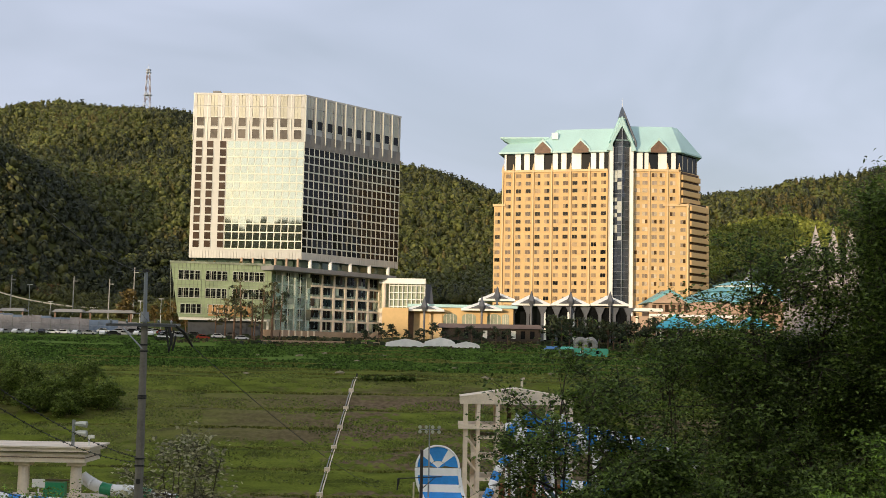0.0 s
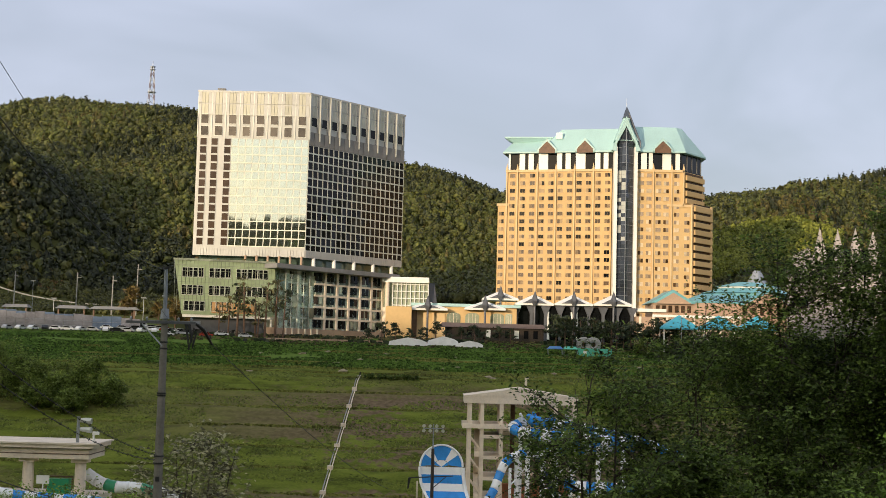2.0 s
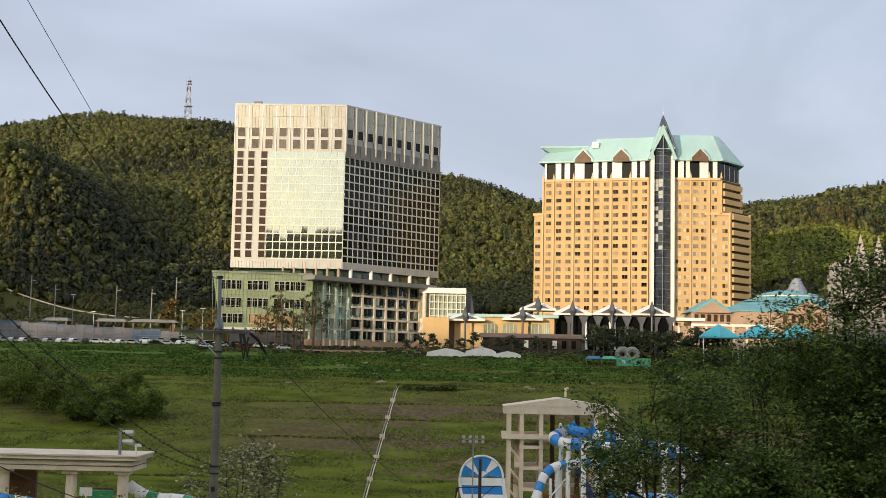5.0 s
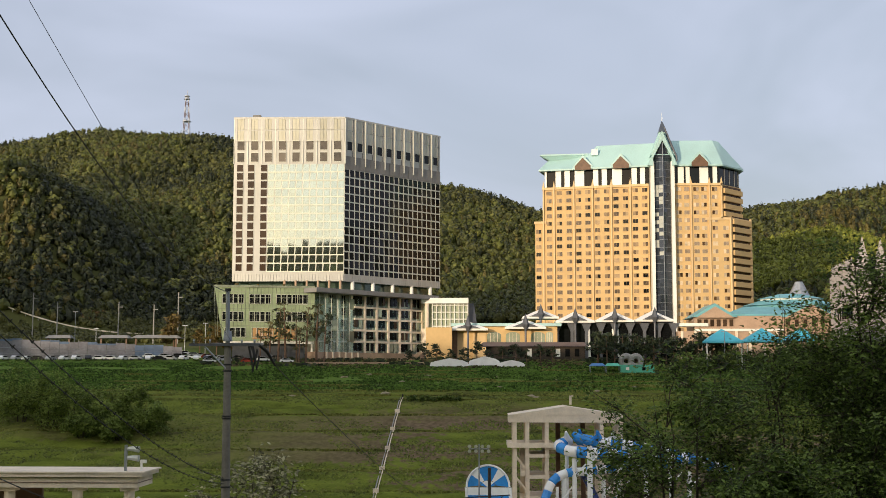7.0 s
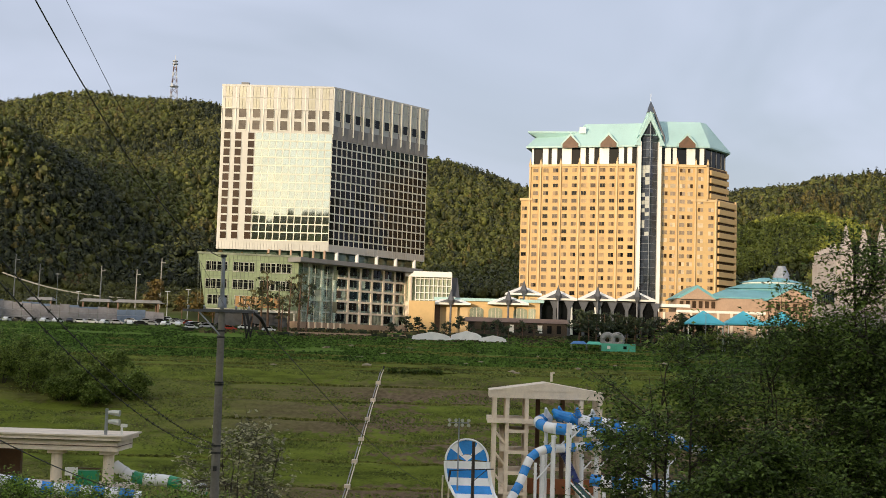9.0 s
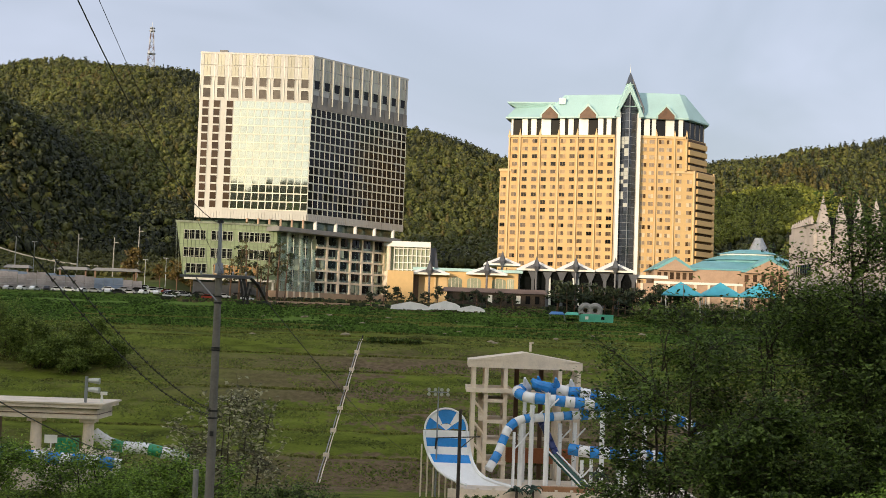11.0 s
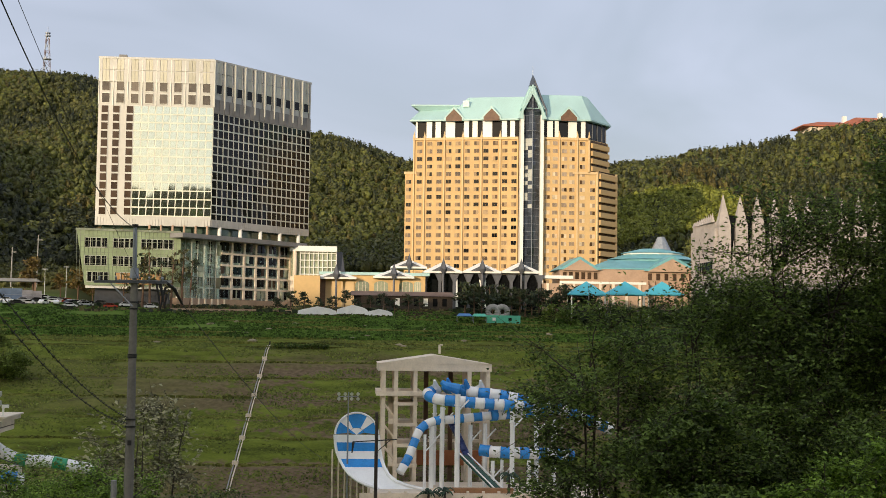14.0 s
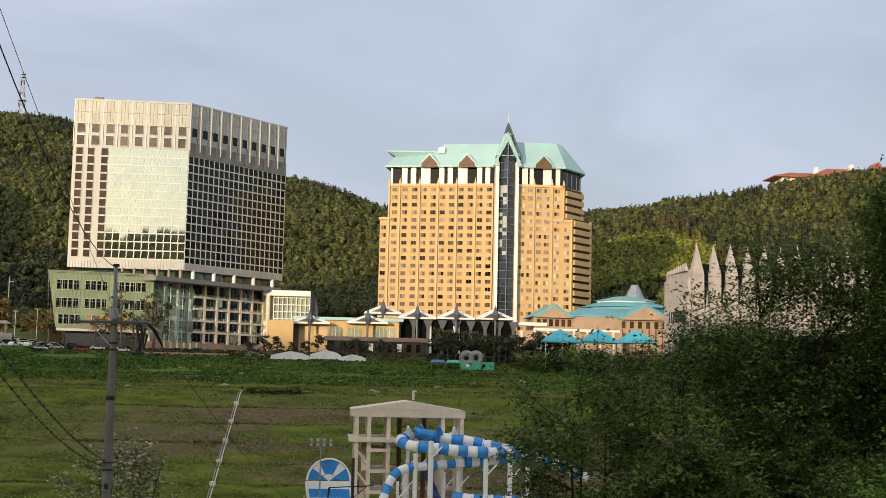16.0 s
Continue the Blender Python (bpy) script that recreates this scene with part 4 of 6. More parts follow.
def dormer(fr, x):
    d = Geo().add([(x - 4.2, -1.9, ZE + 0.4), (x + 4.2, -1.9, ZE + 0.4), (x + 4.2, -1.9, ZE + 1.5), (x, -1.9, ZE + 6.2), (x - 4.2, -1.9, ZE + 1.5),
                   (x - 4.2, 6, ZE + 0.4), (x + 4.2, 6, ZE + 0.4), (x + 4.2, 6, ZE + 1.5), (x, 6, ZE + 6.2), (x - 4.2, 6, ZE + 1.5)],
                  [(0, 1, 2, 3, 4), (9, 8, 7, 6, 5), (0, 5, 6, 1), (1, 6, 7, 2), (2, 7, 8, 3), (3, 8, 9, 4), (4, 9, 5, 0)], m=fr)
    dd = part("dormer", d, TEAL, ochre, "gabled verdigris dormer")
    part("tympanum", Geo().add([(x - 3.4, -2.0, ZE - 0.2), (x + 3.4, -2.0, ZE - 0.2), (x + 3.4, -2.0, ZE + 1.5), (x, -2.0, ZE + 5.0), (x - 3.4, -2.0, ZE + 1.5),
                                (x - 3.4, -1.7, ZE - 0.2), (x + 3.4, -1.7, ZE - 0.2), (x + 3.4, -1.7, ZE + 1.5), (x, -1.7, ZE + 5.0), (x - 3.4, -1.7, ZE + 1.5)],
                               [(0, 1, 2, 3, 4), (9, 8, 7, 6, 5), (0, 5, 6, 1), (1, 6, 7, 2), (2, 7, 8, 3), (3, 8, 9, 4), (4, 9, 5, 0)], m=fr), BROWN, dd, "brown timber gable")
dormer(lw, 21.2), dormer(lw, 37.4), dormer(rw, 10.6)
# glass lift tower with its steep gable and spire
LP = [(71.4, 532.4), (74.8, 529.6), (78.2, 532.4)]
part("lift_glass", Geo().prism([*[(x, y + 0.25) for x, y in LP], (78.2, 541), (71.4, 541)], ZB, 92), SPIREGREY, ochre, "dark lift shaft behind the glass prow")
lift_tilts = [(rng.normal(0, 0.035), rng.normal(0, 0.02)) for _ in range(9)]
half = dist2(LP[0], LP[1]) / 2
lift_panes = [pane_mesh("lift_pane", half - 0.1, 1.56, LIFTGLASS, 0.0, t, u) for t, u in lift_tilts]
# plain pale pane: a bright reflection put into the colour, left facet only
lift_glint = pane_mesh("lift_pane", half - 0.1, 1.56, ALU_GREY, 0.0)
for side_ in (wall_frame(LP[0], LP[1]), wall_frame(LP[1], LP[2])):
    for k in range(45):
        for i in range(2):
            glint = side_.translation.x < 73 and 19 < k < 38 and rng.random() < 0.45
            piece("lift_pane", lift_glint if glint else lift_panes[rng.integers(9)], ochre, side_ @ Matrix.Translation((i * half + 0.05, 0, ZB + k * 1.64)))
    for k in range(1, 23):
        part("lift_bar", Geo().box(0, half * 2, -0.16, 0, ZB + k * 3.28 - 0.12, ZB + k * 3.28, m=side_), STEEL, ochre)
part("lift_bar", Geo().box(74.68, 74.92, 529.4, 529.7, ZB, 98), STEEL, ochre)
for x in (69.9, 78.3):
    part("white_pier", Geo().box(x, x + 1.4, 530.2, 538, ZB, 90.2), WHITE, ochre)
part("lift_gable", Geo().add([(71.3, 531.4, 91.6), (78.3, 531.4, 91.6), (74.8, 530.2, 98.3), (71.3, 541, 92), (78.3, 541, 92), (74.8, 541, 98.3)], [(0, 1, 2), (5, 4, 3), (0, 3, 4, 1), (1, 4, 5, 2), (3, 0, 2, 5)]), LIFTGLASS, ochre)
g = Geo()
for sx in (-1, 1):
    a, b, c, d = (74.8 + sx * 6.1, 88.6), (74.8, 103.2), (74.8, 99.0), (74.8 + sx * 3.9, 91.6)
    e = (74.8 + sx * 3.9, 88.2)
    pts = [a, b, c, d, e]
    g.add([(x, 529.8, z) for x, z in pts] + [(x, 545, z) for x, z in pts], [(0, 1, 2, 3, 4), (9, 8, 7, 6, 5)] + [(i, (i + 1) % 5, 5 + (i + 1) % 5, 5 + i) for i in range(5)])
part("steep_gable", g, TEAL, ochre, "steep verdigris gable over the lift shaft")
part("spire", Geo().add([(70.0, 531, 93), (80.6, 531, 93), (82.4, 545, 91), (69.4, 545, 91), (74.6, 535.0, 104.6), (76.6, 535.0, 104.6), (76.6, 537, 104.6), (74.6, 537, 104.6)],
                        [(3, 2, 1, 0), (4, 5, 6, 7), (0, 1, 5, 4), (1, 2, 6, 5), (2, 3, 7, 6), (3, 0, 4, 7)]), TEAL, ochre, "verdigris spire")
part("spire_cap", Geo().prism([(73.9, 534), (77.3, 534), (77.3, 538), (73.9, 538)], 103.4, 106.0, top=[(74.6, 535), (76.6, 535), (76.6, 537), (74.6, 537)]).pyramid(74.6, 76.6, 535, 537, 106.0, 108.6), LIFTGLASS, ochre, "dark glazed spire tip")
part("spire_edge", Geo().tube([(76.4, 534.6, 105.4), (77.6, 533.5, 101.2), (79.2, 532.2, 96.4), (80.7, 531.0, 92.4), (80.9, 530.8, 90.2)], [0.3, 0.5, 0.55, 0.45, 0.25], 6), SPIREGREY, ochre, "dark lead edge of the spire")
part("finial", Geo().tube([(75.6, 536, 108.3), (75.6, 536, 112)], [0.12, 0.04], 6), WHITE, ochre)


# ---- low ochre wing and glazed arcade in front of the hotels ----
arcade = thing("arcade_wing", (10, 480, 8), "low ochre wing with arched windows and white gabled roofs", "building")
part("end_block", Geo().prism([(-21, 470), (-11.5, 470), (-11.5, 486), (-21, 486)], 4.5, 18.6), STUCCO, arcade)
part("wall", Geo().box(-11.5, 27.5, 477, 490, 5, 19.3), STUCCO, arcade)
part("dark_reveal", Geo().box(-11.9, -9.6, 475.8, 477.05, 6, 18), BROWN, arcade)
part("roof_strip", Geo().box(-12, 29, 476, 490, 19.3, 20.4), TEAL, arcade, "verdigris eaves strip")


def arch_window(x, w, z0, z1, y):
    ring = [(x - w / 2, z0), (x + w / 2, z0)] + [(x + w / 2 * math.cos(a), z1 - w * 0.25 + w * 0.25 * math.sin(a)) for a in np.linspace(0, math.pi, 9)]
    k = len(ring)
    f = [tuple(range(k)), tuple(range(k, 2 * k))[::-1]] + [(i, (i + 1) % k, k + (i + 1) % k, k + i) for i in range(k)]
    # pale green pane colour includes the reflection seen on the arched glass
    w_ob = part("arched_window", Geo().add([(a, y - 0.15, b) for a, b in ring] + [(a, y + 0.1, b) for a, b in ring], f), PALEGLASS, arcade)
    for i in range(1, 4):
        part("glazing_bar", Geo().box(x - w / 2 + i * w / 4 - 0.07, x - w / 2 + i * w / 4 + 0.07, y - 0.25, y - 0.15, z0, z1 - 0.3), CREAM, w_ob)


for x in (4.0, 11.0, 20.3, 24.6):
    arch_window(x, 5.2 if x < 22 else 2.6, 10, 17.2, 477)
for x in (-8.2, -1.4):
    part("blind_panel", Geo().box(x - 2.4, x + 2.4, 476.7, 477, 6.5, 16.8), STUCCO_TRIM, arcade)
part("glass_hall", Geo().box(27.5, 72.0, 481.5, 495, 6, 20.6), DARKGLASS, arcade, "dark glazed arcade hall")
for i in range(9):
    x = 27.8 + i * 5.4
    part("grey_column", Geo().box(x - 0.55, x + 0.55, 480.2, 481.5, 6, 17.5).pyramid(x - 0.55, x + 0.55, 480.2, 481.5, 17.5, 17.6).prism([(x - 0.55, 480.2), (x + 0.55, 480.2), (x + 0.55, 481.5), (x - 0.55, 481.5)], 17.5, 20.6, top=[(x - 1.9, 480.2), (x + 1.9, 480.2), (x + 1.9, 481.5), (x - 1.9, 481.5)]), SPIREGREY, arcade)
for x in (39.5, 48.5, 50.2):
    part("white_drape", Geo().tube([(x, 480.9, 8), (x, 480.9, 18.5)], [0.7, 0.45], 8), WHITE, arcade)


def pavilion_roof(cx, cy, half, z, rise, spike=True):
    """White gabled canopy with a dark pediment and a faceted spike at the front."""
    r = part("gabled_roof", Geo().pyramid(cx - half, cx + half, cy - 4.0, cy + 9, z, z + rise, ridge=0.4, lip=0.7), WHITE, arcade, "white hipped canopy roof")
    part("pediment", Geo().gable(cx - half * 0.62, cx + half * 0.62, cy - 4.25, cy - 2.2, z + 0.75, z + rise * 0.72), SPIREGREY, r)
    if spike:
        s = Geo()
        ring = [(cx + 1.35 * math.cos(a), cy - 4.5 + 1.35 * math.sin(a)) for a in np.linspace(0, 2 * math.pi, 7)[:-1]]
        s.add([(cx, cy - 4.5, z - 1.2)] + [(a, b, z + 1.6) for a, b in ring] + [(cx, cy - 4.5, z + 5.6)], [(0, 1 + (i + 1) % 6, 1 + i) for i in range(6)] + [(7, 1 + i, 1 + (i + 1) % 6) for i in range(6)])
        part("spike", s, SPIREGREY, r, "faceted lead spike")
        part("post", Geo().tube([(cx, cy - 4.4, 5.5), (cx, cy - 4.4, z)], 0.4, 8), SPIREGREY, r)


pavilion_roof(-5.6, 476.5, 7.4, 17.6, 3.4)
pavilion_roof(15.6, 477.0, 7.6, 18.2, 3.6)
pavilion_roof(21.6, 486, 6.8, 22.4, 3.6)
pavilion_roof(34.3, 483, 7.2, 20.7, 4.2)
pavilion_roof(49.0, 483, 7.2, 20.9, 4.2)
pavilion_roof(63.8, 483, 7.2, 21.1, 4.2)
part("link_roof", Geo().box(70, 84, 481, 490, 19.4, 20.6), WHITE, arcade)

low_shed = thing("service_building", (18, 464, 7), "long low dark brown service building with rusty roof", "building")
part("body", Geo().box(1, 36.5, 461, 468, 6.2, 11.4), BARK, low_shed)
part("roof", Geo().prism([(-1.5, 459.6), (37.2, 459.6), (37.2, 469), (-1.5, 469)], 11.4, 13.0, top=[(0, 463), (36.4, 463), (36.4, 466), (0, 466)]), material("rusty_sheet", (0.14, 0.095, 0.075), 0.7, vary=0.2, scale=0.3), low_shed)
for i in range(8):
    part("window", Geo().box(9 + i * 3.4, 10.6 + i * 3.4, 460.8, 461.1, 7.8, 10.6), WHITE if i % 3 == 2 else DARKGLASS, low_shed)

# ---- conference hall with turquoise roofs ----
hall = thing("conference_hall", (108, 490, 8), "pink stone conference hall with turquoise gabled roofs", "building")
part("wall", Geo().prism([(79, 482), (133, 482), (136, 520), (82, 520)], 8, 23.4), PINKWALL, hall)
part("terrace_wall", Geo().box(72, 112, 476.5, 482, 7, 17.4), PINKWALL, hall)
part("terrace_rail", Geo().box(78, 111, 476.1, 476.6, 17.4, 18.3), WHITE, hall)
for i in range(8):
    part("terrace_pier", Geo().box(73 + i * 5, 73.9 + i * 5, 476.0, 476.5, 7, 17.4), CREAM, hall)
for cx, half, ap in ((86.5, 7.6, 27.6), (122, 10.2, 28.4)):
    r = part("gable_roof", Geo().gable(cx - half - 0.8, cx + half + 0.8, 480.6, 506, 22.9, ap + 0.4), TEAL_DARK, hall, "turquoise gable roof")
    part("pediment", Geo().gable(cx - half + 0.6, cx + half - 0.6, 480.2, 480.7, 22.6, ap - 0.8), PINKWALL, r)
    for i in range(6):
        part("window", Geo().box(cx - half + 1.2 + i * half / 3.2, cx - half + 2.6 + i * half / 3.2, 481.75, 482.05, 19.4, 22.0), BROWNGLASS, hall)
part("main_roof", hip([(90, 482), (134, 482), (137, 522), (92, 522)], [(100, 495), (126, 495), (128, 510), (102, 510)], 23.3, 27.5), TEAL_DARK, hall)
ring = lambda r, cx=121, cy=508: [(cx + r * math.cos(a), cy + 0.8 * r * math.sin(a)) for a in np.linspace(0, 2 * math.pi, 13)[:-1]]
part("drum", Geo().prism(ring(17), 26, 28.6), TEAL_DARK, hall)
part("tier_roof", Geo().prism(ring(19), 28.4, 30.8, top=ring(11)), TEAL_DARK, hall)
part("upper_drum", Geo().prism(ring(12), 30.0, 31.2), WHITE, hall)
part("upper_roof", Geo().prism(ring(13.2), 31.1, 33.0, top=ring(5)), TEAL_DARK, hall)
part("lantern", Geo().prism(ring(4.2, 124.4), 32.5, 38.0, top=ring(1.5, 124.4)), STEEL, hall, "grey metal lantern")
for i in range(9):
    part("panel_joint", Geo().box(110.5 + i * 2.6, 110.8 + i * 2.6, 481.6, 482.0, 9, 19), BROWN, hall)

# ---- turquoise canopies ----
def canopy(cx, cy, z):
    c = thing("canopy_tent", (cx, cy, on_land(cx, cy)), "turquoise pyramid canopy on white posts", "canopy", "turquoise canopies")
    part("canvas", Geo().pyramid(cx - 6.6, cx + 6.6, cy - 5, cy + 5, z, z + 5.0, lip=0.5), CYAN, c)
    for sx in (-5.8, 5.8):
        for sy in (-4.4, 4.4):
            part("post", Geo().tube([(cx + sx, cy + sy, on_land(cx, cy) - 0.5), (cx + sx, cy + sy, z)], 0.2, 6), WHITE, c)
for cx, cy, z in ((81.5, 441, 12.0), (94.9, 440, 12.2), (108.3, 441, 12.4)):
    canopy(cx, cy, z)

# ---- grey stone hall with pyramid pinnacles ----
castle = thing("pinnacled_hall", (150, 440, 8), "pale grey stone hall with rows of pyramid pinnacles", "building")
part("body", Geo().prism([(123.2, 426), (196, 426), (196, 470), (122.6, 456)], 7, 35.5), STONE, castle)
part("side_wall", Geo().prism([(121.9, 450.8), (123.1, 426), (124, 426), (122.8, 450.8)], 7, 37.5), STONE, castle)
for i in range(11):
    y = 427.5 + i * 2.3
    part("small_pinnacle", Geo().pyramid(121.7, 123.0, y - 0.9, y + 0.9, 37.3, 40.6 - 0.15 * i), STONE, castle)
for i in range(8):
    part("slit_window", Geo().box(122.0, 122.5, 428.5 + i * 2.6, 429.3 + i * 2.6, 20, 24), DARKGLASS, castle)
def spike(x, y, half, z0, z1, z2):
    g = Geo().prism([(x - half, y - half), (x + half, y - half), (x + half, y + half), (x - half, y + half)], z0, z1, top=[(x - half * 0.9, y - half * 0.9), (x + half * 0.9, y - half * 0.9), (x + half * 0.9, y + half * 0.9), (x - half * 0.9, y + half * 0.9)])
    g.pyramid(x - half * 0.9, x + half * 0.9, y - half * 0.9, y + half * 0.9, z1, z2)
    part("pinnacle", g, STONE, castle, "tall stone pyramid pinnacle")
for i in range(12):
    x = 125.2 + i * 5.9
    spike(x, 424.6, 2.3, 7, 36, 47.0 - (i % 2) * 0.6)
    part("dark_glazing", Geo().box(x + 1.75, x + 4.15, 423.9, 425.9, 10, 39.5), DARKGLASS, castle)
    part("buttress", Geo().pyramid(x + 1.3, x + 4.6, 420.4, 423.8, 7, 31.0 + (i % 3)), STONE, castle, "pyramid buttress")
part("corner_pier", Geo().tube([(122.9, 424.8, 7), (122.9, 424.8, 35)], 0.9, 10), STONE, castle)

# ---- red roofed lodge on the right-hand hilltop ----
lodge = thing("hilltop_lodge", (370, 905, 140), "long red tiled lodge on the hilltop", "building")
part("wall", Geo().box(330, 440, 900, 920, 116, 150.5), CREAM, lodge)
for x0, x1, z1 in ((324, 362, 156.0), (352, 408, 160.0), (398, 446, 163.0)):
    part("roof", hip([(x0, 897), (x1, 897), (x1, 924), (x0, 924)], [(x0 + 16, 909), (x1 - 4, 909), (x1 - 4, 912), (x0 + 16, 912)], 150.0 + (x0 - 324) * 0.04, z1 - 1.0, 0.8), REDTILE, lodge, "red tiled hipped roof")
part("gable", Geo().gable(394, 408, 893, 910, 153, 162.6), REDTILE, lodge)
for x, z in ((357, 160), (384, 163), (418, 164.5)):
    part("chimney", Geo().box(x, x + 2.6, 905, 908, 150, z - 1.0), WHITE, lodge)

# ---- radio mast on the left-hand ridge ----
zm = 203.0
mast = thing("radio_mast", (-261.5, 1100, zm), "red and white lattice radio mast on the ridge", "mast")
MASTRED = material("mast_red", (0.12, 0.07, 0.06), 0.6, vary=0.1)
for k in range(9):
    z0, z1 = zm + k * 4.9, zm + (k + 1) * 4.9
    h0, h1 = 3.2 - 0.25 * k, 3.2 - 0.25 * (k + 1)
    g = Geo()
    for sx, sy in ((-1, -1), (1, -1), (1, 1), (-1, 1)):
        g.tube([(-261.5 + sx * h0, 1100 + sy * h0, z0), (-261.5 + sx * h1, 1100 + sy * h1, z1)], 0.28, 4)
        nx_, ny_ = (-sy, sx)
        g.tube([(-261.5 + sx * h0, 1100 + sy * h0, z0), (-261.5 + nx_ * h1, 1100 + ny_ * h1, z1)], 0.16, 4)
    part("lattice_section", g, MASTRED if k % 2 else STEEL, mast)
for z, r in ((zm + 21, 3.8), (zm + 41, 2.6), (zm + 43.5, 2.4)):
    part("platform", Geo().prism([(-261.5 + r * math.cos(a), 1100 + r * math.sin(a)) for a in np.linspace(0, 2 * math.pi, 9)[:-1]], z, z + 0.7), STEEL, mast)
part("aerial", Geo().tube([(-261.5, 1100, zm + 43), (-261.5, 1100, zm + 49)], 0.2, 5), STEEL, mast)

# ---- car park, site fence and guard rail ----
fence = thing("site_fence", (-150, 466, 7), "tall site fence of grey mesh and blue sheets", "fence")
for i in range(30):
    x0 = -215 + i * 3.5
    zz = on_land(x0, 466)
    lo, hi = zz - 0.6, 13.4 - 0.045 * (x0 + 155) + 0.25 * math.sin(i * 1.7)
    part("fence_sheet", Geo().box(x0, x0 + 3.42, 466, 466.12, lo, hi), SHEET if i in (25, 26, 27, 2, 8) else HOARD, fence)
    if i not in (25, 26, 27, 2, 8) and i % 5 < 3:
        part("fence_strip", Geo().box(x0, x0 + 3.42, 465.9, 465.98, hi - 0.45 - 0.2 * (i % 3), hi + 0.02), SHEET, fence, "blue strip along the fence top")
    for k in range(2):
        part("fence_rail", Geo().tube([(x0, 465.86, lo + (hi - lo) * (0.3 + 0.3 * k)), (x0 + 3.5, 465.86, lo + (hi - lo) * (0.3 + 0.3 * k))], 0.05, 4), STEEL, fence)
    part("fence_post", Geo().tube([(x0, 466.25, lo), (x0, 466.25, hi + 0.4)], 0.07, 5), STEEL, fence)

def build_car(paint, x, y, turn):
    z = on_land(x, y) + 0.25
    c = thing("parked_car", (x, y, z), "parked %s saloon car beside the fence" % paint.name.split("_")[-1].split(".")[0], "car", "parked cars")
    m = Matrix.Translation((x, y, z)) @ Matrix.Rotation(turn, 4, "Z") @ Matrix.Scale(1.12, 4)
    body = Geo()
    prof = [(-2.2, 0.3), (2.2, 0.3), (2.2, 0.75), (1.3, 0.9), (0.7, 1.45), (-1.1, 1.5), (-1.9, 0.95), (-2.2, 0.85)]
    k = len(prof)
    body.add([(a, -0.85, b) for a, b in prof] + [(a, 0.85, b) for a, b in prof], [tuple(range(k)), tuple(range(k, 2 * k))[::-1]] + [(i, (i + 1) % k, k + (i + 1) % k, k + i) for i in range(k)], m=m)
    part("body", body, paint, c)
    part("glazing", Geo().add([(1.15, -0.87, 0.95), (0.65, -0.87, 1.38), (-1.05, -0.87, 1.42), (-1.7, -0.87, 0.97), (1.15, 0.87, 0.95), (0.65, 0.87, 1.38), (-1.05, 0.87, 1.42), (-1.7, 0.87, 0.97)],
                              [(0, 1, 2, 3), (7, 6, 5, 4), (0, 4, 5, 1), (1, 5, 6, 2), (2, 6, 7, 3), (3, 7, 4, 0)], m=m), DARKGLASS, c)
    for wx in (-1.35, 1.35):
        for wy in (-0.8, 0.8):
            part("wheel", Geo().tube([(wx, wy - 0.1, 0.3), (wx, wy + 0.1, 0.3)], 0.32, 8, m=m), BLACK, c)


for i in range(19):
    build_car(CARS[(0, 0, 1, 0, 2, 1, 0, 0, 2, 0)[i % 10]], -178 + i * 4.4 + rng.uniform(-0.4, 0.4), 459 + rng.uniform(-0.6, 0.6), rng.choice([0.15, 1.35, -0.1, 1.75]))
for i in range(7):
    build_car(CARS[(0, 1, 2, 3, 0, 2, 0)[i]], -97 + i * 4.6, 452 + (i % 3) * 4, (0.1, 0.3, -0.2)[i % 3])
for i in range(4):
    build_car(CARS[(0, 2, 1, 3)[i]], -118 + i * 5, 474 + i, 0.2)
for i in range(12):
    build_car(CARS[(0, 1, 2, 0, 1, 0, 2, 1, 0, 0, 1, 2)[i]], -122 + (i % 6) * 5.4 + rng.uniform(-0.5, 0.5), 466 + (i // 6) * 11, rng.choice([0.12, 0.3, 1.4]))
rail = thing("guard_rail", (-170, 550, on_land(-170, 550)), "pale roadside guard rail along the hill foot", "guard rail")
prev = None
for i in range(15):
    x, y = -232 + i * 6.2, 562 - i * 1.35
    z = on_land(x, y)
    part("rail_post", Geo().tube([(x, y, z - 0.3), (x, y, z + 1.5)], 0.16, 6), CONCRETE, rail)
    if prev:
        part("rail_beam", Geo().tube([(prev[0], prev[1], prev[2] + 1.3), (x, y, z + 1.3)], 0.32, 6), CREAM, rail)
    prev = (x, y, z)
for cx, w in ((-123, 9.5), (-139, 6), (-160, 5)):
    z = on_land(cx, 480)
    sh = thing("shelter", (cx, 480, z), "open shelter with a flat grey roof", "shelter", "shelters")
    part("roof", Geo().prism([(cx - w, 477), (cx + w, 477), (cx + w, 483), (cx - w, 483)], z + 6.2, z + 7.4, top=[(cx - w * 0.8, 479), (cx + w * 0.8, 479), (cx + w * 0.8, 481), (cx - w * 0.8, 481)]), GREYWALL, sh)
    for sx in (-0.8, 0.8):
        part("post", Geo().box(cx + sx * w - 0.3, cx + sx * w + 0.3, 478, 478.6, z - 0.3, z + 6.2), BROWN, sh)
for x, y, h in ((-175.0, 520, 17), (-149.6, 520, 17), (-135.0, 520, 16), (-125.0, 520, 21), (-188, 528, 20)):
    z = on_land(x, y)
    solo("timber_pole", Geo().tube([(x, y, z - 0.4), (x + 0.15, y, z + h)], [0.30, 0.2], 6).box(x - 0.2, x + 1.8, y - 0.1, y + 0.1, z + h - 2.2, z + h - 1.9), CONCRETE, (x, y, z), "bare weathered pole at the wood's edge", "pole", "wood edge poles")
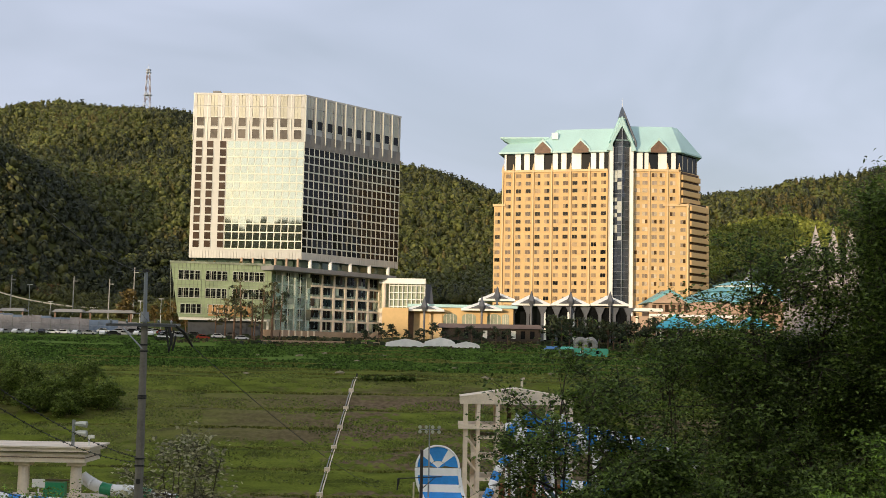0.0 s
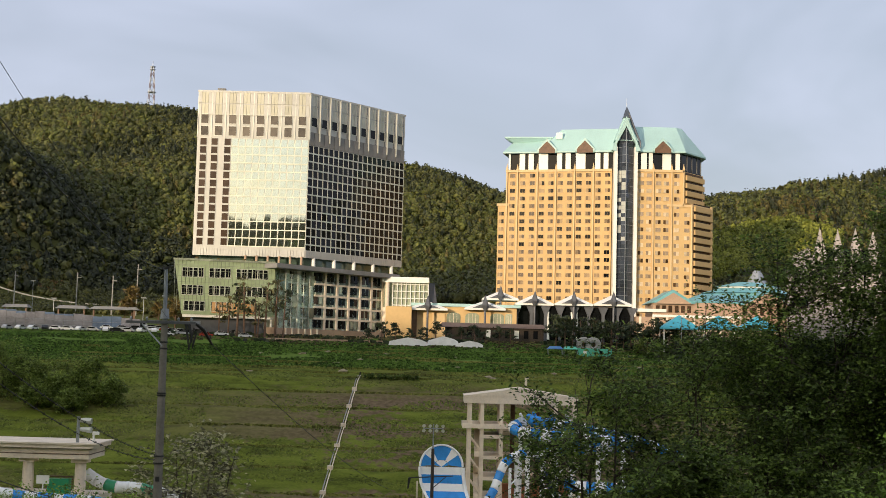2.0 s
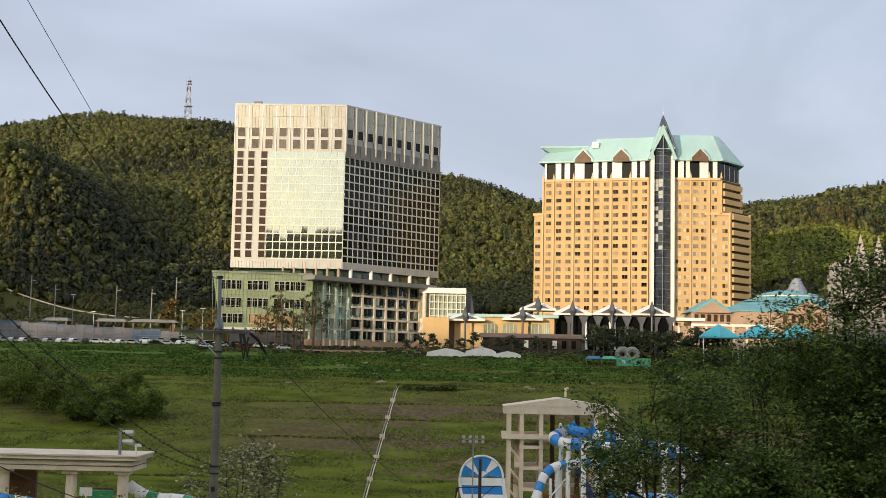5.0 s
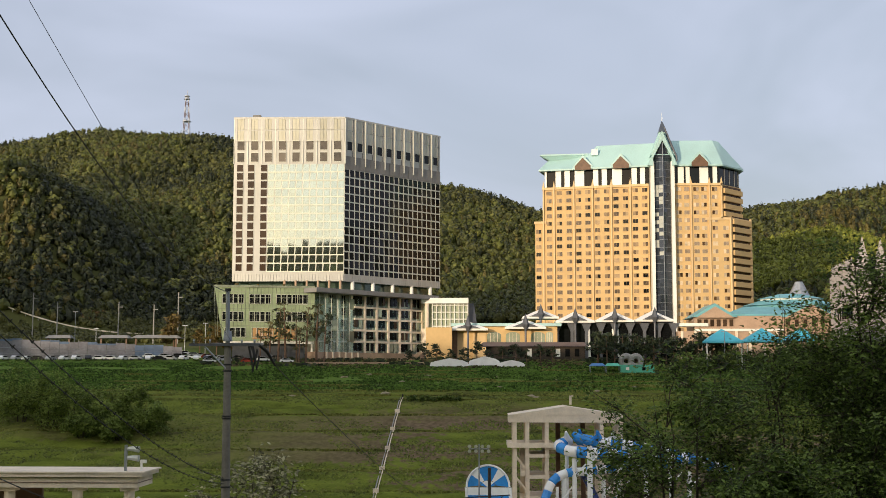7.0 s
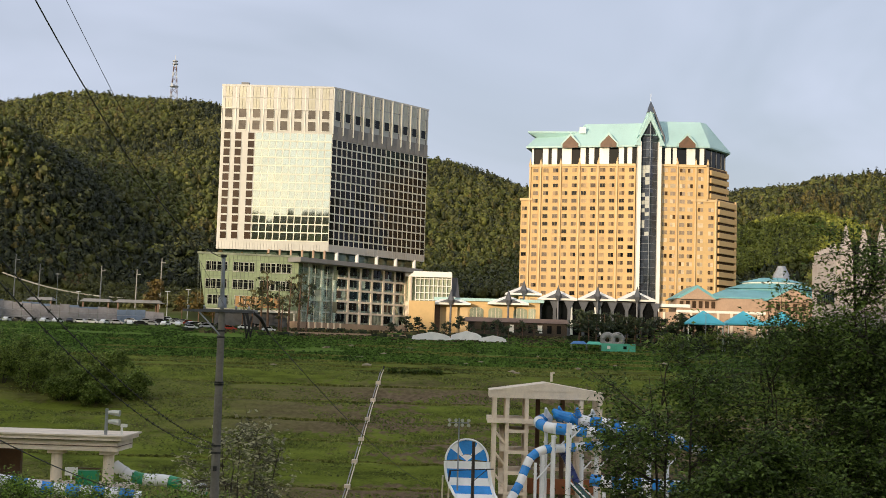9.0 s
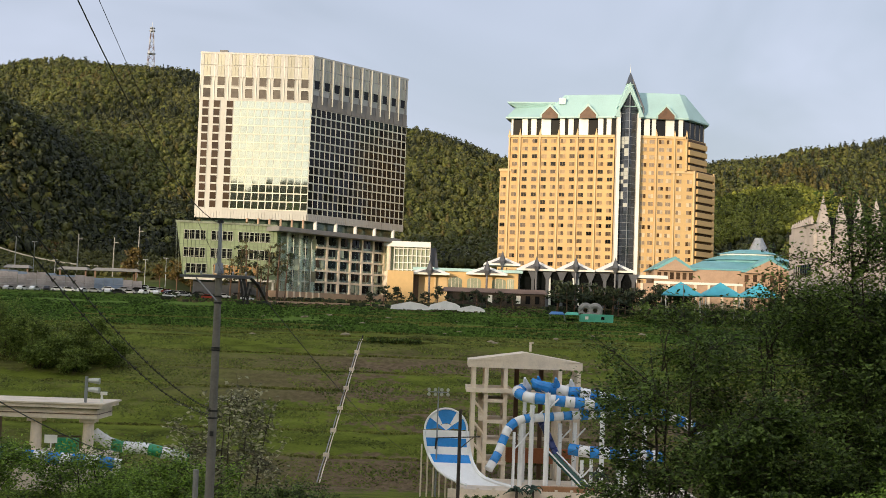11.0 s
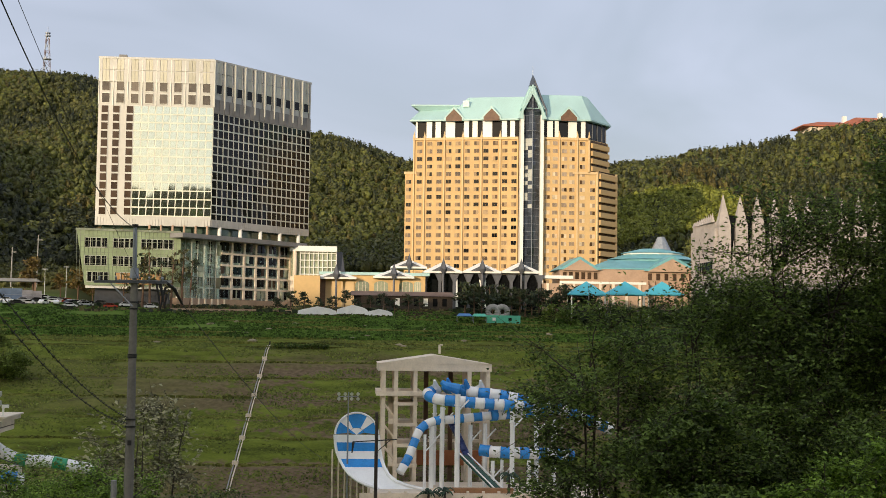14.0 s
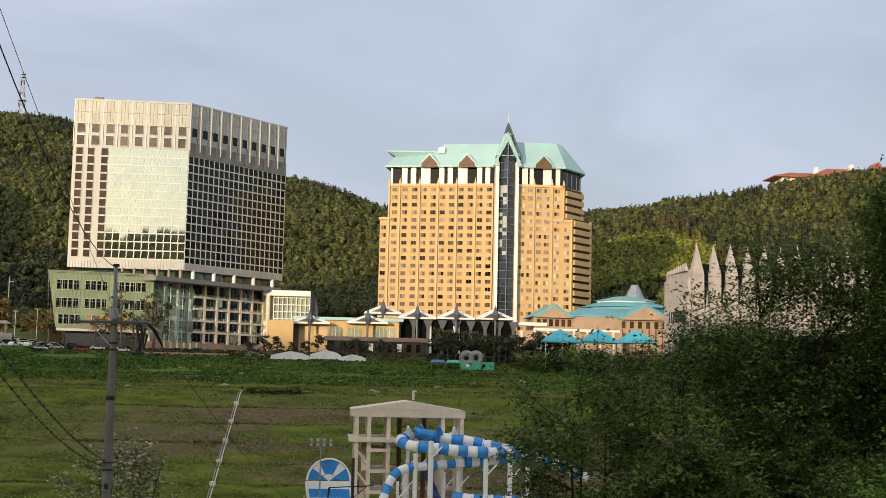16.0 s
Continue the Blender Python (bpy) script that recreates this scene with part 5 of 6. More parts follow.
for x, y, h in ((-160.9, 500, 15), (-104.7, 480, 13), (-112, 478, 11), (81.5, 436, 13), (88, 436, 9), (-150, 492, 9)):
    z = on_land(x, y)
    lp = thing("street_lamp", (x, y, z), "grey street lamp with double head", "street lamp", "street lamps")
    part("pole", Geo().tube([(x, y, z - 0.3), (x, y, z + h)], [0.16, 0.1], 6), STEEL, lp)
    for s in (-1, 1):
        part("head", Geo().box(min(x, x + s * 1.0), max(x, x + s * 1.0), y - 0.2, y + 0.2, z + h, z + h + 0.2), STEEL, lp)

# ---- things on the terrace ----
for i, (x0, x1, y, z1) in enumerate(((-18.6, -4.5, 440, 6.9), (-5.3, 6.2, 442.5, 7.6), (4.4, 14.6, 440, 6.3))):
    zz = on_land((x0 + x1) / 2, y) - 0.5
    arc = [(x0 + (x1 - x0) * u, zz + (z1 - zz) * h) for u, h in ((0, 0), (0.05, 0.62), (0.2, 0.76), (0.38, 0.9), (0.5, 1.0), (0.64, 0.92), (0.82, 0.8), (0.95, 0.6), (1, 0))]
    k = len(arc)
    g = Geo().add([(a, y, b) for a, b in arc] + [(a, y + 7, b) for a, b in arc], [tuple(range(k)), tuple(range(k, 2 * k))[::-1]] + [(j, (j + 1) % k, k + (j + 1) % k, k + j) for j in range(k)])
    solo("tarpaulin_tent", g, TARP, (x0, y, zz), "white tarpaulin tunnel tent on the terrace", "tent", "tarpaulin tents")
z = on_land(51, 430)
box = thing("container", (51, 431, z), "green steel site container with small windows", "container")
part("shell", Geo().box(45.8, 57.1, 430, 433, z - 0.5, z + 3.0), GREENBOX, box)
for i in range(18):
    part("rib", Geo().box(46 + i * 0.63, 46.2 + i * 0.63, 429.9, 430.0, z - 0.3, z + 2.8), GREENBOX, box)
for x in (47.6, 53.0):
    part("window", Geo().box(x, x + 1.1, 429.85, 429.95, z + 1.2, z + 2.2), DARKGLASS if x > 50 else WHITE, box)
for x0, x1, mt, nm in ((35.6, 40.8, BLUE, "blue"), (40.9, 45.7, GREENBOX, "green")):
    zz = on_land(x0, 431)
    t = thing("sun_shelter", (x0, 431, zz), "%s sheet shelter on thin posts" % nm, "shelter", "sheet shelters")
    part("sheet", Geo().pyramid(x0, x1, 429, 433.5, zz + 2.3, zz + 3.3, ridge=1.8, lip=0.1), mt, t)
    for sx in (x0 + 0.2, x1 - 0.2):
        for sy in (429.2, 433.2):
            part("post", Geo().tube([(sx, sy, zz - 0.3), (sx, sy, zz + 2.4)], 0.06, 5), STEEL, t)
zz = on_land(50, 437)
g = Geo()
for cx in (48.5, 51.7):
    pts = [(cx + 1.75 * math.cos(a), 437, zz + 2.9 + 1.75 * math.sin(a)) for a in np.linspace(0, 2 * math.pi, 19)]
    g.tube(pts, 0.95, 8, cap=False)
g.prism([(47, 436.2), (53.2, 436.2), (53.2, 437.8), (47, 437.8)], zz - 0.4, zz + 1.3)
solo("ring_sculpture", g, CONCRETE, (50, 437, zz), "grey double ring sculpture on the lawn", "sculpture")
g = Geo()
for s in (0.0, 1.6):
    g.tube([(-28 + s, 462, 5.5), (-23 + s, 464, 9.5)], 0.22, 5)
for k in range(12):
    g.box(-28 + k * 0.42, -26.2 + k * 0.42, 461.8 + k * 0.15, 462.4 + k * 0.15, 5.6 + k * 0.33, 5.8 + k * 0.33)
solo("outdoor_stair", g, PINKWALL, (-26, 462, 5), "reddish outdoor stair up to the plinth", "stair")
solo("retaining_wall", Geo().box(-62, 2, 447, 448, 1, 5.6), PINKWALL, (-30, 447, 2), "low reddish retaining wall on the terrace", "wall")
for i in range(26):
    x = rng.uniform(-60, 75)
    y = rng.uniform(392, 428)
    s = rng.uniform(0.4, 1.4)
    sh = crown_shapes(1, rng)[0]
    z = on_land(x, y)
    solo("rock", Geo().add([(v[0] * s * 1.5 + x, v[1] * s + y, v[2] * s * 0.6 + z + 0.1) for v in sh[0]], [tuple(f) for f in sh[1]]), FIELDSTONE, (x, y, z), "pale weathered rock in the grass", "rock", "rocks")

# ---- drain ladder on the slope ----
drain = thing("slope_drain", (-25, 340, on_land(-25, 340)), "pale concrete drain with junction boxes down the slope", "drain")
for i in range(14):
    t0, t1 = i / 14, (i + 1) / 14
    a, b = Vector((-24.5 - 2.3 * t0, 389 - 99 * t0, 0)), Vector((-24.5 - 2.3 * t1, 389 - 99 * t1, 0))
    a.z, b.z = on_land(a.x, a.y) + 0.35, on_land(b.x, b.y) + 0.35
    for s in (-0.3, 0.3):
        part("channel_side", Geo().tube([a + Vector((s, 0, 0)), b + Vector((s, 0, 0))], 0.15, 4), CONCRETE if s < 0 else CREAM, drain)
    if i % 2 == 0 and i > 0:
        part("junction_box", Geo().box(a.x - 0.7, a.x + 0.7, a.y - 0.6, a.y + 0.6, a.z - 0.6, a.z + 0.7), CREAM, drain)
part("marker_post", Geo().tube([(-24.4, 389.5, on_land(-24, 389)), (-24.2, 389.5, on_land(-24, 389) + 1.5)], 0.25, 6), BLACK, drain)

# ---- water park: slide tower ----
tower = thing("slide_tower", (18, 286, -33), "cream open slide tower with a shallow gabled roof", "tower")
part("roof", Geo().gable(5.8, 30.8, 279.2, 294, -7.8, -5.9), CREAM, tower, "shallow cream gable roof")
part("fascia", Geo().box(5.9, 30.7, 279.3, 293.8, -9.4, -7.8), CREAM, tower)
part("finial", Geo().box(19.0, 19.5, 279.4, 279.9, -5.6, -3.6).box(19.4, 19.9, 279.4, 279.9, -3.9, -3.5), CREAM, tower)
for y in (280, 286.5, 293):
    for x in (7.2, 9.9, 14.1, 25.9, 30.0):
        part("column", Geo().box(x - 0.42, x + 0.42, y - 0.42, y + 0.42, -34.5, -9.4), CREAM, tower)
for x in (17.2, 22.8):
    part("column", Geo().box(x - 0.5, x + 0.5, 292.5, 293.5, -34.5, -9.9), BROWN, tower)
part("cornice", Geo().box(5.6, 15.6, 278.9, 293.8, -14.8, -13.8), CREAM, tower)
part("platform", Geo().box(14, 31, 281, 293.8, -15.4, -14.6), CREAM, tower)
for z in (-16.9, -21.4, -25.9, -30.2):
    part("landing", Geo().box(9.4, 14.6, 279.4, 293.4, z, z + 0.7), CREAM, tower)
    part("back_beam", Geo().box(14.6, 30, 292.6, 293.4, z, z + 0.7), CREAM, tower)
for k, z in enumerate((-34.4, -30.0, -25.4, -20.9)):
    s = 1 if k % 2 else -1
    part("stair_flight", Geo().add([(8.4, 279.8 + (0 if s > 0 else 9), z), (9.4, 279.8 + (0 if s > 0 else 9), z), (9.4, 289.6 - (0 if s > 0 else 9), z + 4.4), (8.4, 289.6 - (0 if s > 0 else 9), z + 4.4), (8.4, 279.8 + (0 if s > 0 else 9), z + 1.0), (9.4, 279.8 + (0 if s > 0 else 9), z + 1.0), (9.4, 289.6 - (0 if s > 0 else 9), z + 5.4), (8.4, 289.6 - (0 if s > 0 else 9), z + 5.4)],
                                   [(0, 1, 2, 3), (7, 6, 5, 4), (0, 4, 5, 1), (2, 6, 7, 3), (1, 5, 6, 2), (0, 3, 7, 4)]), CREAM, tower)
    part("diagonal_rail", Geo().tube([(7.4, 280.2, z + 4.2), (9.8, 280.2, z + 1.2)], 0.28, 5), CREAM, tower)
part("rear_wall", Geo().box(15, 30, 291.5, 292.4, -31, -27.6), material("orange_panel", (0.42, 0.15, 0.06), 0.7, vary=0.15, scale=0.3), tower, "orange painted lower wall")


def slide(name, pts, r, label, colours=(SLIDE_B, SLIDE_W), n=None, w=1.0, start=0):
    """A tube slide of short coloured sections along a smooth line."""
    pts = [Vector(p) for p in pts]
    fine = []
    for i in range(len(pts) - 1):
        p0, p1, p2, p3 = pts[max(i - 1, 0)], pts[i], pts[i + 1], pts[min(i + 2, len(pts) - 1)]
        for k in range(8):
            t = k / 8
            fine.append(0.5 * ((2 * p1) + (p2 - p0) * t + (2 * p0 - 5 * p1 + 4 * p2 - p3) * t * t + (3 * p1 - p0 - 3 * p2 + p3) * t ** 3))
    fine.append(pts[-1])
    s = thing(name, tuple(fine[0]), label, "water slide", "water slides")
    run, sec, cur = 0.0, start, [fine[0]]
    for a, b in zip(fine, fine[1:]):
        run += (b - a).length
        cur.append(b)
        if run > 1.75 or b is fine[-1]:
            ob = part("tube_section", Geo().tube(cur, [r * 1.06] + [r] * (len(cur) - 2) + [r * 1.06], 16), colours[sec % len(colours)], s)
            smooth(ob)
            run, sec, cur = 0.0, sec + 1, [b]
    return s


slide("tube_slide", [(18.5, 277, -13.4), (16.3, 272.5, -14.0), (18.2, 269.2, -14.9), (23.3, 268, -15.3), (28.6, 268, -15.7), (34, 268.5, -16.0), (39, 271, -16.4), (43, 275, -17.0), (43.5, 280, -17.6)], 1.15, "blue and white striped tube slide on tall columns", start=1)
slide("tube_slide", [(43, 280, -17.2), (41, 274.5, -17.4), (36, 272, -17.4), (29.6, 270.2, -18.0)], 1.4, "blue and white striped wide tube slide")
slide("tube_slide", [(29.6, 270.2, -18.3), (25.3, 270, -18.7), (21, 269, -19.1), (17.1, 268, -19.5), (14.6, 266.8, -21.0), (13.3, 266, -23.6), (12.2, 265, -26.4), (10.3, 263.5, -29.6)], 0.9, "narrow blue and white striped tube slide", start=1)
slide("tube_slide", [(27.1, 267, -25.2), (30.7, 265.6, -25.5), (34.6, 265.5, -25.6), (38.4, 266, -25.7), (42, 268, -26.0), (47, 272, -26.6)], 1.2, "low blue and white striped tube slide")
slide("tube_slide", [(21, 279, -13.0), (26, 275, -13.6), (31.9, 274, -14.2), (36.8, 274, -15.2), (44, 276, -16.8), (52, 280, -19.5), (58, 283, -22)], 1.2, "blue and white striped tube slide behind")
slide("body_slide", [(21.0, 272, -19.4), (22.4, 270, -22.0), (24.2, 267, -26.0), (25.2, 264, -28.0)], 0.7, "navy enclosed body slide", (material("navy_fibreglass", (0.012, 0.025, 0.12), 0.3, vary=0.1),))
lane = thing("lane_slide", (27, 264, -30), "dark green open lane slide with pale sides", "water slide", "water slides")
part("bed", Geo().add([(22.6, 264, -26.0), (24.2, 264, -26.0), (31.4, 260, -32.8), (29.6, 260, -32.8), (22.6, 264, -26.4), (24.2, 264, -26.4), (31.4, 260, -33.2), (29.6, 260, -33.2)], [(0, 1, 2, 3), (7, 6, 5, 4), (0, 4, 5, 1), (1, 5, 6, 2), (2, 6, 7, 3), (3, 7, 4, 0)]), material("dark_green_fibreglass", (0.015, 0.07, 0.055), 0.35, vary=0.15), lane)
for dx in (0.0, 1.65):
    part("side_rail", Geo().tube([(22.6 + dx, 263.9, -25.6), (29.6 + dx * 1.08, 259.9, -32.4)], 0.16, 6), SLIDE_W, lane)
for x, z in ((17.6, -12.4), (20.4, -12.0), (24.2, -12.2), (27.4, -12.4)):
    part("entry_flare", Geo().tube([(x, 277, z - 0.8), (x + 0.6, 274.5, z - 0.2), (x + 0.2, 273.2, z + 1.3)], [0.9, 0.75, 0.25], 9), SLIDE_B if x > 20 and x < 27 else SLIDE_W, lane)
part("entry_flume", Geo().tube([(22.8, 272, -12.9), (20.3, 271.5, -12.2), (19.2, 272, -11.4)], [1.2, 0.9, 0.5], 10), SLIDE_B, lane)
for x, y, z0, r in ((22.1, 264.5, -13.6, 0.55), (17.0, 268, -20.4, 0.5), (19.2, 268, -16.4, 0.5), (15.5, 266, -22, 0.32), (25.4, 271, -20.3, 0.45), (28.5, 271, -20.0, 0.45), (33.4, 264, -17, 0.5), (36.9, 264, -27.0, 0.4), (29.4, 264, -27.1, 0.4), (39, 268, -18, 0.5), (31.5, 265.6, -27, 0.35), (43, 270, -19, 0.5), (18, 274, -16, 0.4)):
    c = thing("slide_column", (x, y, -33.5), "white steel column bearing the slides", "column", "slide columns")
    part("shaft", Geo().tube([(x, y, -34.5), (x, y, z0)], r, 10), SLIDE_W, c)
    part("flange", Geo().tube([(x, y, z0 - 2.4), (x, y, z0 - 2.1)], r * 1.3, 10), SLIDE_W, c)
    part("bracket", Geo().tube([(x, y, z0 - 3.6), (x + 2.4, y + 1.2, z0 - 1.2)], 0.16, 6), SLIDE_W, c)

# striped slide wall: a tall rounded sheet that flows out into a ramp
wallslide = thing("wall_slide", (1, 258, -33), "tall rounded slide wall striped blue and white", "water slide")
WX, WZ, WR = 1.35, -21.4, 4.25


def sheet(name, poly, mat, y=258.0, lean=0.12):
    k = len(poly)
    pts = [(a, y + (b - WZ) * lean, b) for a, b in poly] + [(a, y + 0.25 + (b - WZ) * lean, b) for a, b in poly]
    part(name, Geo().add(pts, [tuple(range(k)), tuple(range(k, 2 * k))[::-1]] + [(i, (i + 1) % k, k + (i + 1) % k, k + i) for i in range(k)]), mat, wallslide)


angles = [0, 0.62, 1.05, 2.09, 2.52, math.pi]
for i, mt in enumerate((SLIDE_B, SLIDE_W, SLIDE_B, SLIDE_W, SLIDE_B)):
    a = np.linspace(angles[i], angles[i + 1], 6)
    sheet("fan_panel", [(WX + WR * math.cos(t), WZ + WR * math.sin(t)) for t in a] + [(WX + 1.5 * math.cos(t), WZ + 0.3 + 1.0 * math.sin(t)) for t in a[::-1]], mt)
for i in range(5):
    a0, a1 = math.pi * i / 5, math.pi * (i + 1) / 5
    sheet("fan_centre", [(WX + 1.45 * math.cos(a0), WZ + 0.3 + 0.95 * math.sin(a0)), (WX + 1.45 * math.cos(a1), WZ + 0.3 + 0.95 * math.sin(a1)), (WX, WZ - 0.1)], SLIDE_B if i in (0, 4) else SLIDE_W)
edge = [(-21.5, -2.9, 5.6), (-23.0, -2.8, 5.65), (-24.7, -2.5, 5.9), (-26.2, -1.9, 6.3), (-27.6, -1.0, 6.8), (-28.9, 0.2, 7.6), (-29.9, 1.8, 9.0), (-30.6, 3.6, 11.2), (-31.2, 5.8, 14.2)]
for i, ((za, la, ra), (zb, lb, rb)) in enumerate(zip(edge, edge[1:])):
    ya, yb = 258 - max(0, -26 - za) * 1.3, 258 - max(0, -26 - zb) * 1.3
    g = Geo().add([(la, ya + (za - WZ) * 0.12, za), (ra, ya + (za - WZ) * 0.12, za), (rb, yb + (zb - WZ) * 0.12, zb), (lb, yb + (zb - WZ) * 0.12, zb), (la, ya + 0.3 + (za - WZ) * 0.12, za), (ra, ya + 0.3 + (za - WZ) * 0.12, za), (rb, yb + 0.3 + (zb - WZ) * 0.12, zb), (lb, yb + 0.3 + (zb - WZ) * 0.12, zb)],
                  [(0, 1, 2, 3), (7, 6, 5, 4), (0, 4, 5, 1), (1, 5, 6, 2), (2, 6, 7, 3), (3, 7, 4, 0)])
    part("stripe", g, SLIDE_B if i in (1, 3) else SLIDE_W, wallslide)
part("rim", Geo().tube([(WX + WR * math.cos(t), 257.9 + WR * math.sin(t) * 0.12, WZ + WR * math.sin(t)) for t in np.linspace(0, math.pi, 20)], 0.22, 6), SLIDE_W, wallslide)
part("rim", Geo().tube([(r + 0.1, 257.8 - max(0, -26 - z) * 1.3 + (z - WZ) * 0.12, z) for z, l_, r in edge], 0.38, 6), SLIDE_W, wallslide)
part("rim", Geo().tube([(l_ - 0.1, 257.8 - max(0, -26 - z) * 1.3 + (z - WZ) * 0.12, z) for z, l_, r in edge], 0.3, 6), SLIDE_W, wallslide)
for i in range(7):
    x = -3.4 + i * 1.25
    part("support", Geo().tube([(x, 259.5, -35), (x, 259.0, -24.5 if i < 2 else -28.2 - 0.25 * i)], 0.17, 6), CREAM, wallslide)
plaza = solo("plaza", Geo().box(4, 52, 243, 279, -36, -33.2), CREAM, (20, 260, -34), "pale paved terrace under the slides", "terrace", kind="structure")
wallx = thing("pool_parapet", (20, 247, -33), "low cream pool parapet with orange planters", "parapet")
for i in range(13):
    x = 2 + i * 3.0
    part("parapet_panel", Geo().box(x, x + 2.5, 246.8, 247.2, -33.3, -31.6), CREAM, wallx)
    part("parapet_pier", Geo().box(x + 2.5, x + 3.0, 246.6, 247.4, -33.3, -31.2), CREAM, wallx)
part("planter", Geo().box(19, 32, 250, 251.4, -33.2, -31.0), material("terracotta", (0.33, 0.17, 0.08), 0.8, vary=0.15, scale=0.5), wallx)


def floodlight(x, y, z0, z1, heads=4):
    f = thing("floodlight_mast", (x, y, z0), "slim grey floodlight mast", "floodlight", "floodlights")
    part("pole", Geo().tube([(x, y, z0 - 0.5), (x, y, z1)], [0.2, 0.12], 8), STEEL, f)
    part("crossbar", Geo().box(x - 2.0, x + 2.0, y - 0.1, y + 0.1, z1 - 1.0, z1 - 0.8), STEEL, f)
    for i in range(heads):
        for k in range(2):
            hx = x - 1.9 + i * 3.8 / (heads - 1)
            part("lamp_head", Geo().tube([(hx, y + 0.2, z1 - 0.3 - k * 0.95), (hx, y - 0.15, z1 - 0.36 - k * 0.95), (hx, y - 0.35, z1 - 0.4 - k * 0.95)], [0.14, 0.3, 0.36], 10), ALU, f)


floodlight(-0.4, 256, -34, -12.9)

# striped roadside lamp post nearer by
z = on_land(1.2, 75)
post = thing("lamp_post", (1.2, 75, z), "dark slim post with a cross arm and hanging lamp", "lamp post")
part("pole", Geo().tube([(1.2, 75, z - 0.3), (1.2, 75, -5.0)], [0.13, 0.09], 8), BARK, post)
part("arm", Geo().tube([(-0.15, 75, -6.7), (2.4, 75, -6.55)], 0.035, 6), BLACK, post)
part("stay", Geo().tube([(1.2, 75, -7.3), (2.0, 75, -6.6)], 0.025, 5), BLACK, post)
part("lamp", Geo().tube([(-0.12, 75, -6.7), (-0.2, 75, -7.35)], [0.09, 0.04], 6), BLACK, post)

# ---- water park: gate building on the left ----
gate = thing("gate_building", (-70, 200, -24), "cream colonnade with a heavy flat entablature", "building")
part("entablature", Geo().box(-100, -53.2, 200, 209, -16.9, -15.3), CREAM, gate)
part("cornice", Geo().box(-100, -52.4, 199.2, 209.8, -15.2, -14.6), CREAM, gate)
# thin brown strips draw the shadow lines of the cornice mouldings
part("shadow_joint", Geo().box(-100, -52.9, 199.7, 209.4, -15.32, -15.18), BROWN, gate)
part("shadow_joint", Geo().box(-100, -53.1, 199.9, 209.2, -16.2, -16.08), BROWN, gate)
part("cornice_step", Geo().box(-100, -52.0, 198.9, 210, -14.6, -14.35), CREAM, gate)
for x in (-94, -84, -74, -63.2, -55.0):
    part("column", Geo().tube([(x, 202, -27), (x, 202, -16.9)], [1.0, 0.85], 12), CREAM, gate)
    part("capital", Geo().box(x - 1.2, x + 1.2, 200.8, 203.2, -17.5, -16.9), CREAM, gate)
part("rear_wall", Geo().box(-100, -71, 208, 209, -27, -16.9), BROWN, gate)
part("base_slab", Geo().box(-100, -52, 199, 210, -28, -22.6), CREAM, gate)
for i in range(5):
    part("bench", Geo().box(-62, -57, 205.2, 205.5, -21.8 + i * 0.4, -21.6 + i * 0.4), BROWN, gate)
solo("green_crate", Geo().box(-60.5, -57.2, 203.4, 205, -22.6, -20.3), SLIDE_G, (-59, 204, -22.6), "green plastic crate under the colonnade", "crate")
solo("white_sign", Geo().box(-61.6, -59.6, 201.2, 201.3, -20.9, -19.6).box(-60.7, -60.5, 201.3, 201.4, -22.6, -19.8), WHITE, (-60.6, 201, -22), "blank white board on a post", "sign")
camera_post = thing("camera_post", (-54.8, 201, -14.4), "steel post with paired grey spotlights", "spotlight")
part("post", Geo().box(-55.5, -55.1, 200.4, 200.8, -14.4, -10.3), STEEL, camera_post)
for z in (-10.9, -12.3):
    part("spotlight", Geo().tube([(-55.0, 200.6, z), (-54.2, 200.6, z), (-53.2, 200.5, z - 0.1)], [0.3, 0.42, 0.5], 10), ALU_GREY, camera_post)
part("small_camera", Geo().tube([(-52.8, 200.6, -14.4), (-52.8, 200.6, -13.0)], 0.18, 6).box(-53.0, -52.0, 200.4, 200.8, -13.1, -12.6), WHITE, camera_post)
slide("tube_slide", [(-55.1, 206, -19.6), (-52.7, 205.5, -20.9), (-50, 205, -21.5), (-46.8, 205, -21.6), (-43.5, 205, -22.2), (-40, 206, -23)], 0.95, "white and green striped tube slide", (SLIDE_W, SLIDE_W, SLIDE_G))
slide("tube_slide", [(-70, 190, -20.5), (-64, 191, -21.4), (-61.3, 192, -21.9), (-58.2, 192, -22.1), (-54.8, 192, -22.3), (-51, 192, -22.4), (-47.5, 193, -23)], 0.95, "blue and white striped open slide", start=0)


